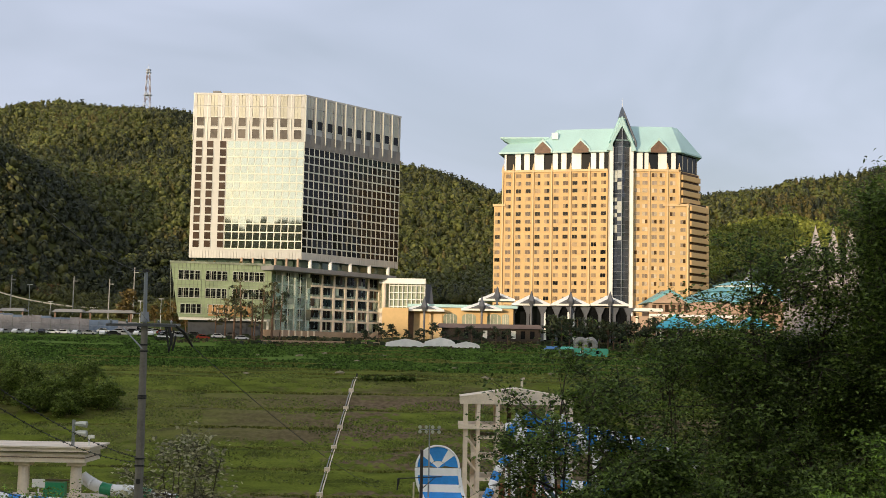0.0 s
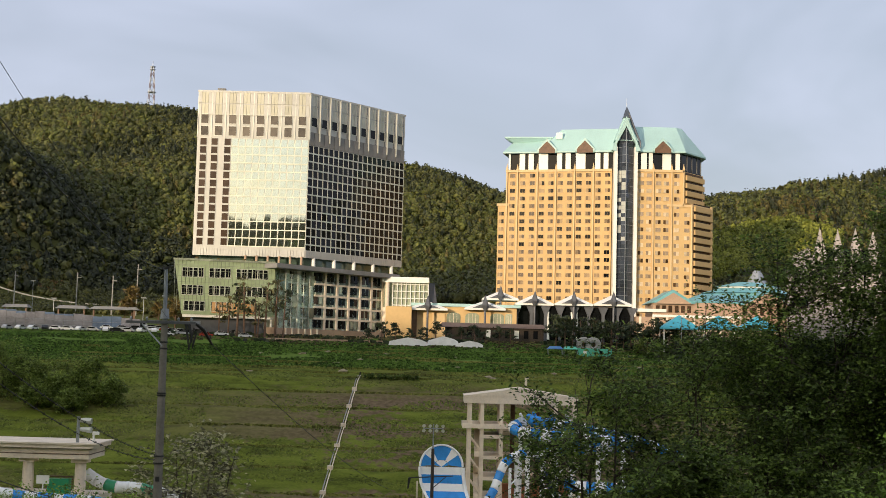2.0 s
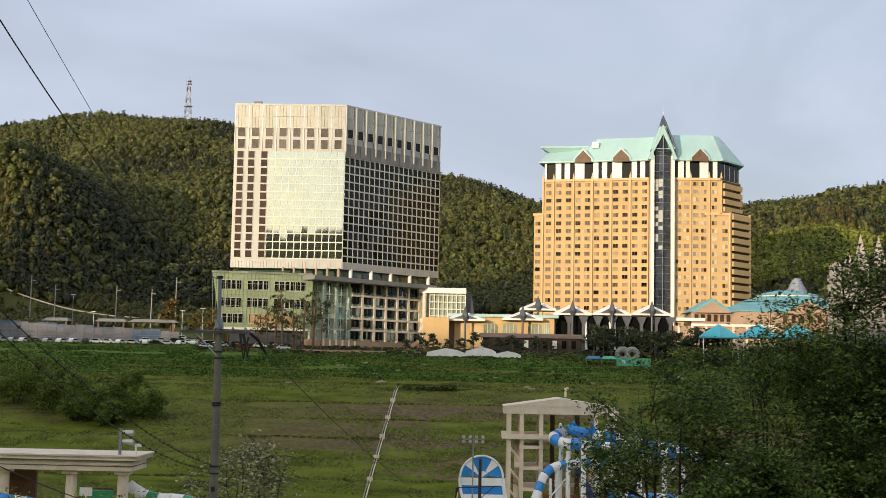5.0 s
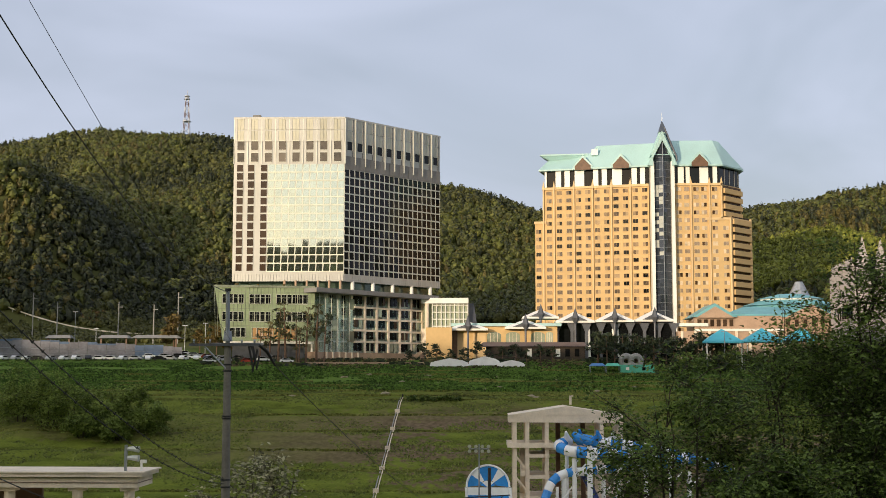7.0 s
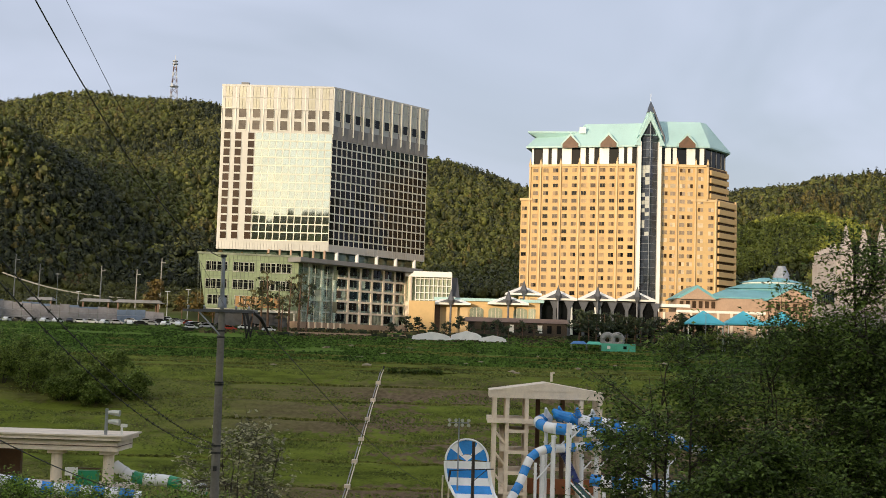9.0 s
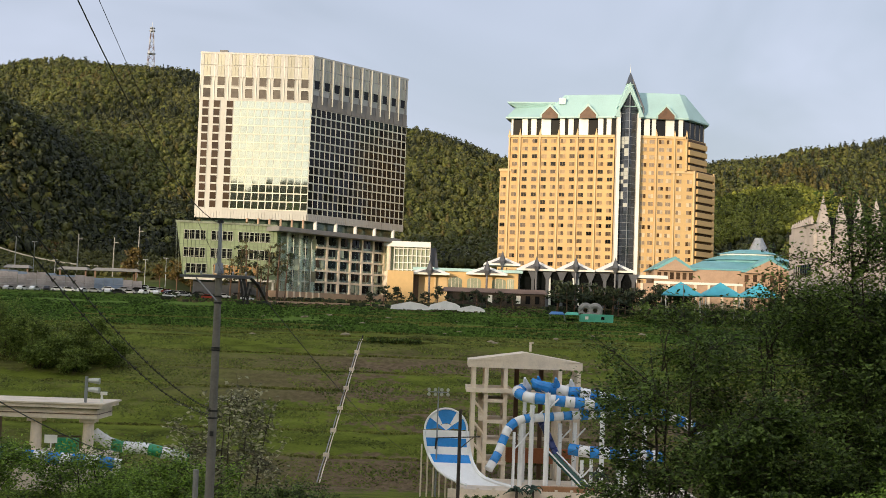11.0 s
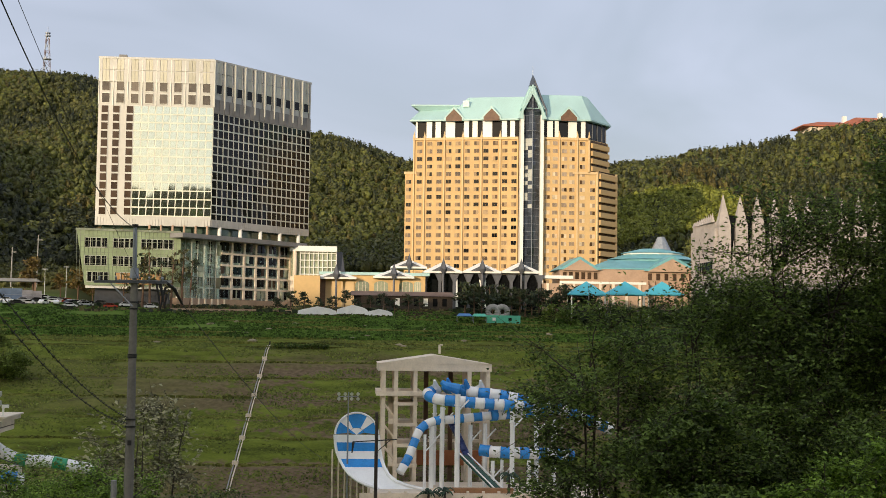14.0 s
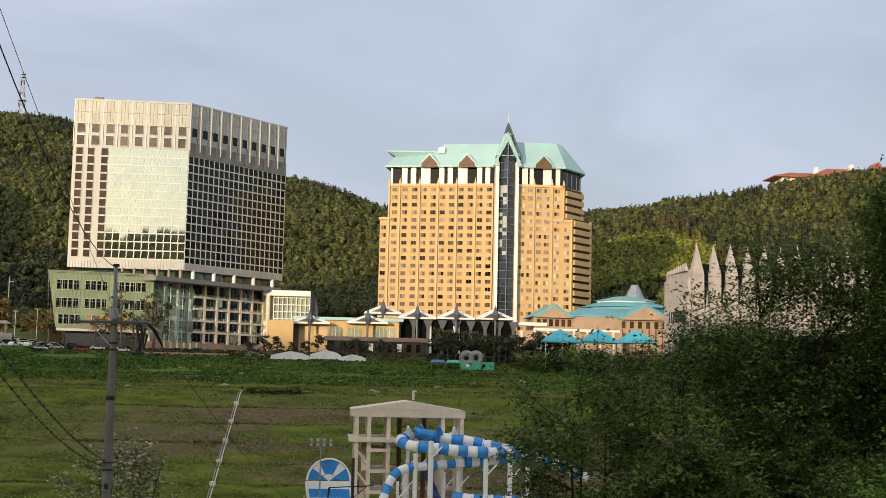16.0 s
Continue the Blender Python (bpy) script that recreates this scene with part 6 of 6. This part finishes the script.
# ---- pines and shrubs of the middle distance ----
def pine(x, y, h, mat=PINE, spread=0.28, clumps=11, label="tall red pine with flat dark clumps", group="pines", seed=0, tufts_each=46, fat=1.0):
    r = np.random.default_rng(seed)
    z = on_land(x, y)
    t = thing("pine_tree", (x, y, z), label, "tree", group)
    lean = r.uniform(-0.05, 0.05, 2) * h
    tr = Geo().tube([(x, y, z - 0.4), (x + lean[0] * 0.4, y, z + h * 0.45), (x + lean[0], y + lean[1], z + h * 0.95)], [h * 0.020 + 0.05, h * 0.015 + 0.04, 0.05], 7)
    sh = crown_shapes(3, r)
    vs, fs, n = [], [], 0
    for i in range(clumps):
        f = 0.42 + 0.56 * (i + r.uniform(0, 0.6)) / clumps
        a, d = r.uniform(0, 6.28), h * spread * (1.15 - f) * r.uniform(0.5, 1.6) + 0.1
        c = np.array([x + lean[0] * f + d * math.cos(a), y + lean[1] * f + d * math.sin(a), z + h * f])
        tr.tube([(x + lean[0] * f, y + lean[1] * f, z + h * (f - 0.06)), tuple(c)], [0.08, 0.03], 4)
        s = h * r.uniform(0.06, 0.11) * fat
        # each clump is a spray of small needle tufts
        k = tufts_each
        p = r.normal(0, 1, (k, 3)) * np.array([s * 0.8, s * 0.8, s * 0.32]) + c
        e = r.normal(0, 1, (k, 2, 3)) * s * 0.34
        q = np.stack([p - e[:, 0], p + e[:, 1] * 0.7, p + e[:, 0], p - e[:, 1] * 0.7], 1).reshape(-1, 3)
        vs.append(q), fs.append(np.arange(4 * k).reshape(k, 4) + n)
        n += 4 * k
    part("trunk", tr, PINEBARK, t)
    me = big_mesh("crown", np.concatenate(vs), np.concatenate(fs), mat, (x, y, z))
    piece("crown", me, t, PLACE[t].copy())
    return t


rng = np.random.default_rng(21)
for i, (x, y, h) in enumerate(((-73, 455, 20), (-76.5, 457, 15), (-70, 453, 22), (-66.5, 456, 18), (-62.8, 453, 21), (-59.5, 456, 22), (-56.5, 454, 18), (-80, 458, 12), (-65, 451, 13))):
    pine(x, y, h, PINE_BROWN if i % 3 else PINE, seed=100 + i, spread=0.17, clumps=9, tufts_each=22, fat=0.62)
for i in range(26):
    pine(39 + i * 1.85 + rng.uniform(-1.5, 1.5), rng.uniform(440, 452), rng.uniform(7.5, 12), seed=200 + i, spread=0.5, clumps=11, tufts_each=40, label="broad dark pine before the arcade")
for i in range(12):
    pine(-26 + i * 4.6 + rng.uniform(-1, 1), rng.uniform(445, 456), rng.uniform(5, 8), seed=300 + i, spread=0.36, label="small pine on the terrace edge")
for i, (x, y, h) in enumerate(((-117, 482, 15), (-100, 478, 13), (-95, 480, 11), (-108, 486, 10), (-122, 490, 8), (-92, 476, 9))):
    pine(x, y, h, LARCH, 0.26, 14, "yellowing pine beside the car park", "yellowing pines", seed=400 + i)


def leafy(name, base, centre, radii, leaves, size, mat, label, seed, clumps=26, stems=3, category="tree", sparse=0.0, bark=BARK, group=""):
    """A broadleaved plant: stems and limbs out to clumps, with single leaves round fine twigs."""
    r = np.random.default_rng(seed)
    t = thing(name, base, label, category, group)
    cx, cy, cz = centre
    wood = Geo()
    tips = []
    for i in range(clumps):
        d = r.normal(0, 1, 3)
        d /= np.linalg.norm(d)
        d *= (0.35 + 0.65 * r.random() ** 0.5)
        tips.append(np.array([cx + d[0] * radii[0], cy + d[1] * radii[1], cz + d[2] * radii[2]]))
    forks = []
    for s in range(stems):
        a = r.uniform(-1, 1)
        foot = np.array(base) + np.array([a * 0.25 * radii[0], r.uniform(-0.2, 0.2), -0.15])
        crook = np.array([cx + a * 0.5 * radii[0], cy + r.uniform(-0.3, 0.3) * radii[1], cz - radii[2] * r.uniform(0.2, 0.55)])
        tip = np.array([cx + a * 0.75 * radii[0], cy, cz + radii[2] * r.uniform(0.35, 0.8)])
        thick = 0.010 * (radii[2] + radii[0])
        mid = (foot + crook) / 2 + r.normal(0, 0.08, 3)
        wood.tube([foot, mid, crook, (crook + tip) / 2 + r.normal(0, 0.12, 3), tip], [thick * 1.3, thick, thick * 0.75, thick * 0.45, thick * 0.15], 7)
        forks += [crook, (crook + tip) / 2, (crook * 0.4 + tip * 0.6), (mid + crook) / 2]
    pos = []
    per = leaves // clumps
    for tip in tips:
        f = min(forks, key=lambda q: np.linalg.norm(q - tip) + 0.8 * max(0, q[2] - tip[2]))
        bend = (f + tip) / 2 + np.array([0, 0, 0.12]) + r.normal(0, 0.08, 3)
        wood.tube([f, bend, tip], [0.022, 0.015, 0.006], 5, cap=False)
        spread = 0.33 * (radii[0] + radii[2]) * 0.5 * r.uniform(0.65, 1.25)
        for k in range(7):
            e = tip + np.clip(r.normal(0, 1, 3), -1.5, 1.5) * spread * np.array([1, 0.8, 0.75])
            wood.tube([bend * 0.4 + tip * 0.6, (tip + e) / 2 + r.normal(0, 0.05, 3), e], [0.009, 0.006, 0.003], 4, cap=False)
            m = int(per / 7 * r.uniform(0.4, 1.6))
            w = r.random((m, 1)) ** 0.7
            pos.append((bend * 0.25 + tip * 0.75) * (1 - w) + e * w + np.clip(r.normal(0, 1, (m, 3)), -1.6, 1.6) * spread * np.array([0.30, 0.3, 0.22]))
    pos = np.concatenate(pos)
    k = len(pos)
    along = r.normal(0, 1, (k, 3)) * np.array([1, 1, 0.45])
    along /= np.linalg.norm(along, axis=1, keepdims=True)
    up = r.normal(0, 0.55, (k, 3)) + np.array([0, -0.25, 1.0])
    side = np.cross(along, up)
    side /= np.linalg.norm(side, axis=1, keepdims=True)
    droop = np.cross(side, along)
    s = size * r.uniform(0.6, 1.35, (k, 1))
    # a leaf folded along its midrib: base, two flanks, tip
    v = np.stack([pos - along * s * 0.5, pos + side * s * 0.27 + droop * s * 0.08, pos + along * s * 0.55 - droop * s * 0.1, pos - side * s * 0.27 + droop * s * 0.08], 1).reshape(-1, 3)
    i = np.arange(k)[:, None] * 4
    f = np.concatenate([i + np.array([0, 1, 2]), i + np.array([0, 2, 3])])
    part("trunk", wood, bark, t)
    piece("foliage", big_mesh("foliage", v, f, mat, base), t, PLACE[t].copy())
    return t


def near_tree(x, y, z, radii, leaves, mat, label, seed, size=0.112, **kw):
    return leafy("broadleaf_tree", (x, y, on_land(x, y)), (x, y, z), radii, leaves, size, mat, label, seed, group="foreground trees", **kw)


near_tree(5.6, 31, -1.7, (2.0, 1.5, 2.2), 12500, LEAF, "leafy broadleaved tree with fine open twigs", 1, clumps=40)
near_tree(4.6, 30, -4.3, (1.3, 1.2, 1.6), 6000, LEAF, "low leafy young tree in shade", 2, clumps=26)
near_tree(8.5, 32, -1.1, (2.3, 1.7, 2.5), 13500, LEAF, "open branching broadleaved tree with bare stems", 3, clumps=40, stems=6)
near_tree(11.2, 32.5, 0.6, (2.3, 1.8, 3.2), 26600, LEAF, "tall dark broadleaved tree with airy crown", 4, clumps=56, stems=4)
near_tree(14.5, 31, 1.0, (2.1, 1.9, 4.5), 51300, LEAF, "tallest dark broadleaved tree with ragged top", 5, clumps=80, stems=3)
near_tree(8.6, 29, -4.6, (2.4, 1.4, 1.6), 17000, LEAF, "dense dark leafy understorey tree", 6, clumps=40)
near_tree(11.8, 29, -3.2, (2.2, 1.4, 2.0), 20000, LEAF, "dense leafy tree in deep shade", 7, clumps=44)
near_tree(7.0, 27, -4.5, (1.6, 1.2, 1.1), 15200, LEAF, "dark green leafy shrub in shade", 8, clumps=24)
near_tree(10.4, 26, -3.4, (2.2, 1.2, 1.3), 20900, LEAF_BRIGHT, "bright green leafy shrub", 9, clumps=30)
near_tree(10.3, 30, -2.9, (1.7, 1.2, 1.7), 14000, LEAF, "dense leafy tree among the others", 13, clumps=34)
near_tree(12.6, 26, -2.6, (1.7, 1.2, 1.5), 19000, LEAF_BRIGHT, "bright green broadleaved young tree", 10, clumps=28)
near_tree(12.6, 35, -1.4, (3.3, 1.5, 2.3), 30000, LEAF, "dense shaded tree behind the tall ones", 14, clumps=54, stems=4)
near_tree(15.8, 34, -0.6, (2.2, 1.5, 2.6), 24000, LEAF, "dense shaded tree at the end of the row", 15, clumps=44, stems=3)
near_tree(13.0, 34, 0.0, (1.9, 1.0, 1.5), 18000, LEAF, "dense young tree in the row", 16, clumps=36, stems=3)
near_tree(11.3, 34.5, 0.1, (2.1, 1.0, 1.4), 20000, LEAF, "dense rounded tree behind the row", 17, clumps=40, stems=3)
near_tree(7.3, 28.5, -2.9, (1.8, 1.0, 1.3), 16000, LEAF, "dense dark leafy tree below the slides", 18, clumps=34, stems=3)
near_tree(13.7, 31, 3.0, (1.3, 1.0, 2.5), 15000, LEAF, "slender tall tree with a dense pointed top", 19, clumps=36, stems=2)
leafy("silver_tree", (-9.4, 58, on_land(-9.4, 58)), (-9.4, 58, -5.6), (2.6, 1.8, 2.3), 2300, 0.24, BLOSSOM, "thin silvery leaved tree with pale twigs", 12, clumps=46, stems=5, bark=BARK)
for i, (x, y, z, rr, mt) in enumerate(((-8.8, 44, -6.1, (2.5, 1.6, 1.5), LEAF_BRIGHT), (-12.2, 45, -6.3, (2.3, 1.6, 1.6), LEAF_BRIGHT), (-15.4, 43, -5.8, (2.0, 1.5, 1.6), LEAF_BRIGHT), (-5.6, 47, -7.2, (1.9, 1.3, 1.3), LEAF), (-10.3, 41, -6.7, (1.7, 1.2, 1.1), LEAF_BRIGHT), (-1.2, 70, -11.6, (3.0, 1.6, 1.5), LEAF), (3.6, 66, -10.6, (2.2, 1.6, 1.3), LEAF))):
    leafy("shrub", (x, y, on_land(x, y)), (x, y, z), rr, 17000, 0.11 if y < 60 else 0.17, mt, "thick leafy shrub on the near slope" if mt is LEAF else "fresh green shrub on the near slope", 20 + i, clumps=34, category="shrub", group="near shrubs")
for i, (x, y, h, w) in enumerate(((-116, 360, 12, 6.5), (-106, 358, 11, 6.0), (-98, 361, 9.5, 5.5), (-124, 363, 13, 7.0), (-92, 356, 6.5, 4.6), (-133, 366, 13, 7), (-110, 353, 7, 5), (-101, 352, 5, 4.4))):
    z = on_land(x, y)
    leafy("hillside_tree", (x, y, z), (x, y, z + h * 0.62), (w * 1.0, w * 0.8, h * 0.62), 6500, 0.62, SLOPE_LEAF, "rounded green tree on the grass slope", 40 + i, clumps=34, group="slope trees")
for i in range(14):
    x, y = -22 + i * 1.15 + rng.uniform(-0.3, 0.3), 384 + rng.uniform(-0.8, 0.8)
    z = on_land(x, y)
    leafy("low_shrub", (x, y, z), (x, y, z + 0.9), (1.0, 0.9, 0.8), 260, 0.5, LEAF, "dark low shrub on the slope bench", 60 + i, clumps=8, stems=2, category="shrub", group="bench shrubs")
for i in range(9):
    x, y = 6 + i * 5.0 + rng.uniform(-1.5, 1.5), 241 + rng.uniform(-2, 1)
    z = on_land(x, y)
    leafy("garden_shrub", (x, y, z), (x, y, z + 1.6), (2.0, 1.5, 1.4), 900, 0.5, LEAF, "dark garden shrub by the slides", 80 + i, clumps=14, stems=3, category="shrub", group="garden shrubs")


for i in range(13):
    x, y, h = 70 + i * 4.6 + rng.uniform(-1.5, 1.5), 433 + rng.uniform(-4, 2.5), rng.uniform(6.0, 9.0)
    z = on_land(x, y)
    leafy("terrace_bush", (x, y, z), (x, y, z + h * 0.55), (h * 0.6, h * 0.5, h * 0.5), 1500, 0.6, (SLOPE_LEAF, LEAF, PINE)[i % 3], "bushy young tree below the canopies", 120 + i, clumps=18, group="terrace bushes")


def palm(x, y, z, h, seed):
    r = np.random.default_rng(seed)
    p = thing("palm", (x, y, z), "small dark palm with arching fronds", "palm", "palms")
    part("trunk", Geo().tube([(x, y, z - 0.5), (x + 0.1, y, z + h)], [0.3, 0.22], 8), BARK, p)
    for i in range(13):
        a, l = r.uniform(0, 6.28), r.uniform(1.9, 2.7)
        rise = r.uniform(0.2, 1.3)
        g = Geo()
        last = None
        for k in range(7):
            t = k / 6
            c = Vector((x + 0.1 + l * t * math.cos(a), y + l * t * math.sin(a), z + h + rise * math.sin(t * 2.4) - 0.9 * t * t))
            wdt = 0.34 * math.sin(0.35 + 2.6 * t)
            n = Vector((-math.sin(a), math.cos(a), 0)) * wdt
            row = [c - n - Vector((0, 0, 0.16)), c, c + n - Vector((0, 0, 0.16))]
            if last:
                g.add(last + row, [(0, 1, 4, 3), (1, 2, 5, 4)])
            last = row
        part("frond", g, PALM, p)


palm(15.0, 245, -33, 1.6, 1), palm(18.2, 246, -33, 1.9, 2), palm(31.0, 250, -33, 4.4, 3)

# crops and tussocks: short leaves standing all over the terrace and the slope
def tufts(name, n, xr, yr, size, mat, label, seed, patchy=0.0, rows=0.0, flat=0.0):
    r = np.random.default_rng(seed)
    x, y = r.uniform(*xr, n), r.uniform(*yr, n)
    keep = np.array([noise.noise(Vector((a * 0.03, b * 0.09, seed))) > patchy for a, b in zip(x, y)])
    x, y = x[keep], y[keep]
    if rows:
        y = np.round(y / rows) * rows + r.normal(0, 0.2, len(y))
    k = len(x)
    z = land(x, y)
    base = np.stack([x, y, z], 1)
    a = r.uniform(0, 6.28, k)
    s = size * r.uniform(0.5, 1.4, k)
    d = np.stack([np.cos(a) * s, np.sin(a) * s * 0.6, np.zeros(k)], 1)
    up = np.stack([r.normal(0, 0.2, k) * s, (r.normal(0, 0.2, k) + 0.9 * flat) * s, s * (0.9 - 0.35 * flat)], 1)
    v = np.stack([base - d * 0.5 - np.array([0, 0, 0.15]), base + d * 0.5 - np.array([0, 0, 0.15]), base + d * 0.8 + up, base - d * 0.8 + up], 1).reshape(-1, 3)
    return thing(name, (0, 0, 0), label, "plants", kind="stuff", mesh=big_mesh(name, v, np.arange(4 * k).reshape(k, 4), mat))


GRASS = leaf_material("grass_blades", (0.122, 0.152, 0.022), (0.20, 0.235, 0.040), 0.3, 0.2, 0.06)
GRASS_PALE = leaf_material("seeding_grass", (0.19, 0.205, 0.045), (0.28, 0.285, 0.08), 0.35, 0.2, 0.06)
tufts("crop_field", 74000, (-170, 120), (402, 452), 0.5, CROP, "dark green crop covering the terrace", 5, -0.32, 2.6)
tufts("rough_grass", 95000, (-150, 110), (289, 402), 0.32, GRASS, "rough green grass on the terraced slope", 6, -0.12, flat=0.6)
for i, y in enumerate(BENCH_Y[1:] + [396, 403]):
    tufts("bench_grass", 2600, (-150, 110), (y - 0.7, y + 0.5), 0.42, GRASS_PALE, "pale seeding grass along the edge of a bench", 70 + i, -0.25)
for i, y in enumerate((409, 415, 419, 427, 434)):
    tufts("grass_strip", 5200, (-120, 110), (y - 1.2, y + 1.2), 0.5, GRASS_PALE, "yellow green grass strip between the crop plots", 90 + i, 0.06)

tufts("terrace_planting", 5200, (-100, 115), (438, 472), 0.7, leaf_material("dry_planting", (0.10, 0.085, 0.04), (0.17, 0.15, 0.06), 0.2, 0.35, 0.08), "brownish low planting round the terrace", 9, -0.05)
tufts("terrace_bushes", 2600, (-100, 115), (440, 468), 1.2, PINE, "dark low bushes round the terrace", 10, 0.08)

# ---- utility pole and its wires ----
pole = thing("utility_pole", (-7.05, 40, on_land(-7.05, 40)), "grey concrete utility pole with one steel crossarm", "utility pole")
part("shaft", Geo().tube([(-7.05, 40, on_land(-7.05, 40) - 0.5), (-7.05, 40, -3), (-7.06, 40, 1.25)], [0.165, 0.135, 0.105], 14), POLE, pole)
part("top_pipe", Geo().tube([(-7.06, 40, 1.2), (-7.08, 40, 2.9)], [0.07, 0.055], 10), STEEL, pole)
part("cap", Geo().tube([(-7.08, 40, 2.88), (-7.08, 40, 2.96)], 0.10, 10), BLACK, pole)
part("collar", Geo().tube([(-7.06, 40, 1.3), (-7.06, 40, 1.62)], [0.15, 0.12], 12), STEEL, pole)
part("crossarm", Geo().box(-8.25, -6.05, 39.84, 39.94, 1.15, 1.23), SPIREGREY, pole, "dark steel crossarm")
part("crossarm", Geo().box(-7.6, -5.95, 40.08, 40.16, 1.18, 1.26), STEEL, pole)
part("brace", Geo().tube([(-7.75, 39.88, 1.14), (-7.08, 39.9, 0.45)], 0.025, 6), STEEL, pole)
for x in (-8.1, -7.6, -6.6, -6.2):
    part("insulator", Geo().tube([(x, 39.9, 1.24), (x, 39.9, 1.32), (x, 39.9, 1.36)], [0.03, 0.04, 0.02], 8), STEEL, pole)
for z in (0.55, 0.35, -1.05, -1.12, -3.0, -3.22):
    part("band", Geo().tube([(-7.055, 40, z), (-7.055, 40, z + 0.05)], 0.118 + (1.25 - z) * 0.0075 + 0.012, 12), BLACK, pole)
for i, (x, z) in enumerate(((-6.22, 0.95), (-6.16, 0.75), (-6.28, 0.7))):
    part("cable_coil", Geo().tube([(x - 0.1, 39.9, 1.2), (x, 39.88, z), (x + 0.03, 39.9, z - 0.35), (x + 0.12, 39.9, z + 0.1)], 0.035, 6), BLACK, pole)
part("cable_sleeve", Geo().tube([(-6.1, 39.95, 1.2), (-5.9, 40.4, 1.0), (-5.72, 41, 0.55)], [0.04, 0.06, 0.035], 7), BLACK, pole)
part("dark_tag", Geo().box(-7.1, -6.98, 39.84, 39.86, -3.75, -3.6), BLACK, pole)


def wire(a, b, sag, r, label, curl=False):
    a, b = Vector(a), Vector(b)
    pts = [a.lerp(b, i / 24) - Vector((0, 0, sag * 4 * (i / 24) * (1 - i / 24))) for i in range(25)]
    w = thing("overhead_wire", tuple(a), label, "wire", "overhead wires")
    part("cable", Geo().tube(pts, r, 6), BLACK, w)
    if curl:
        for i in range(1, 46):
            f = i / 46
            p = a.lerp(b, f) - Vector((0, 0, sag * 4 * f * (1 - f)))
            part("spiral_tie", Geo().tube([p + Vector((0.03, 0, 0.025)), p + Vector((0, 0, -0.03)), p + Vector((-0.03, 0, 0.025))], 0.012, 5), BLACK, w)


wire((-7.08, 40, 2.85), (-5.14, 14.97, 5.01), 0.74, 0.011, "black overhead wire from the pole top")
wire((-6.95, 40, 1.3), (-5.54, 11.99, 7.48), 0.17, 0.006, "thin black overhead wire")
wire((-5.72, 41, 0.55), (-2.9, 120, -12.1), 0.6, 0.014, "black cable running down to the valley")
wire((-7.1, 40, -3.1), (-5.11, 6.84, 4.03), 1.03, 0.009, "black cable with spiral ties", True)
wire((-7.1, 40, -2.95), (-5.57, 14.34, 1.98), 0.48, 0.009, "black cable with spiral ties", True)
wire((-9.8, 24, -0.9), (-10.8, 42, -4.6), 0.15, 0.014, "low black cable over the shrubs")
z = on_land(-7.5, 40)
stub = thing("short_post", (-7.55, 40, z), "short grey concrete post in the shrubs", "post")
part("shaft", Geo().tube([(-7.55, 40.3, z - 0.3), (-7.55, 40.3, -4.85)], 0.09, 10), CONCRETE, stub)
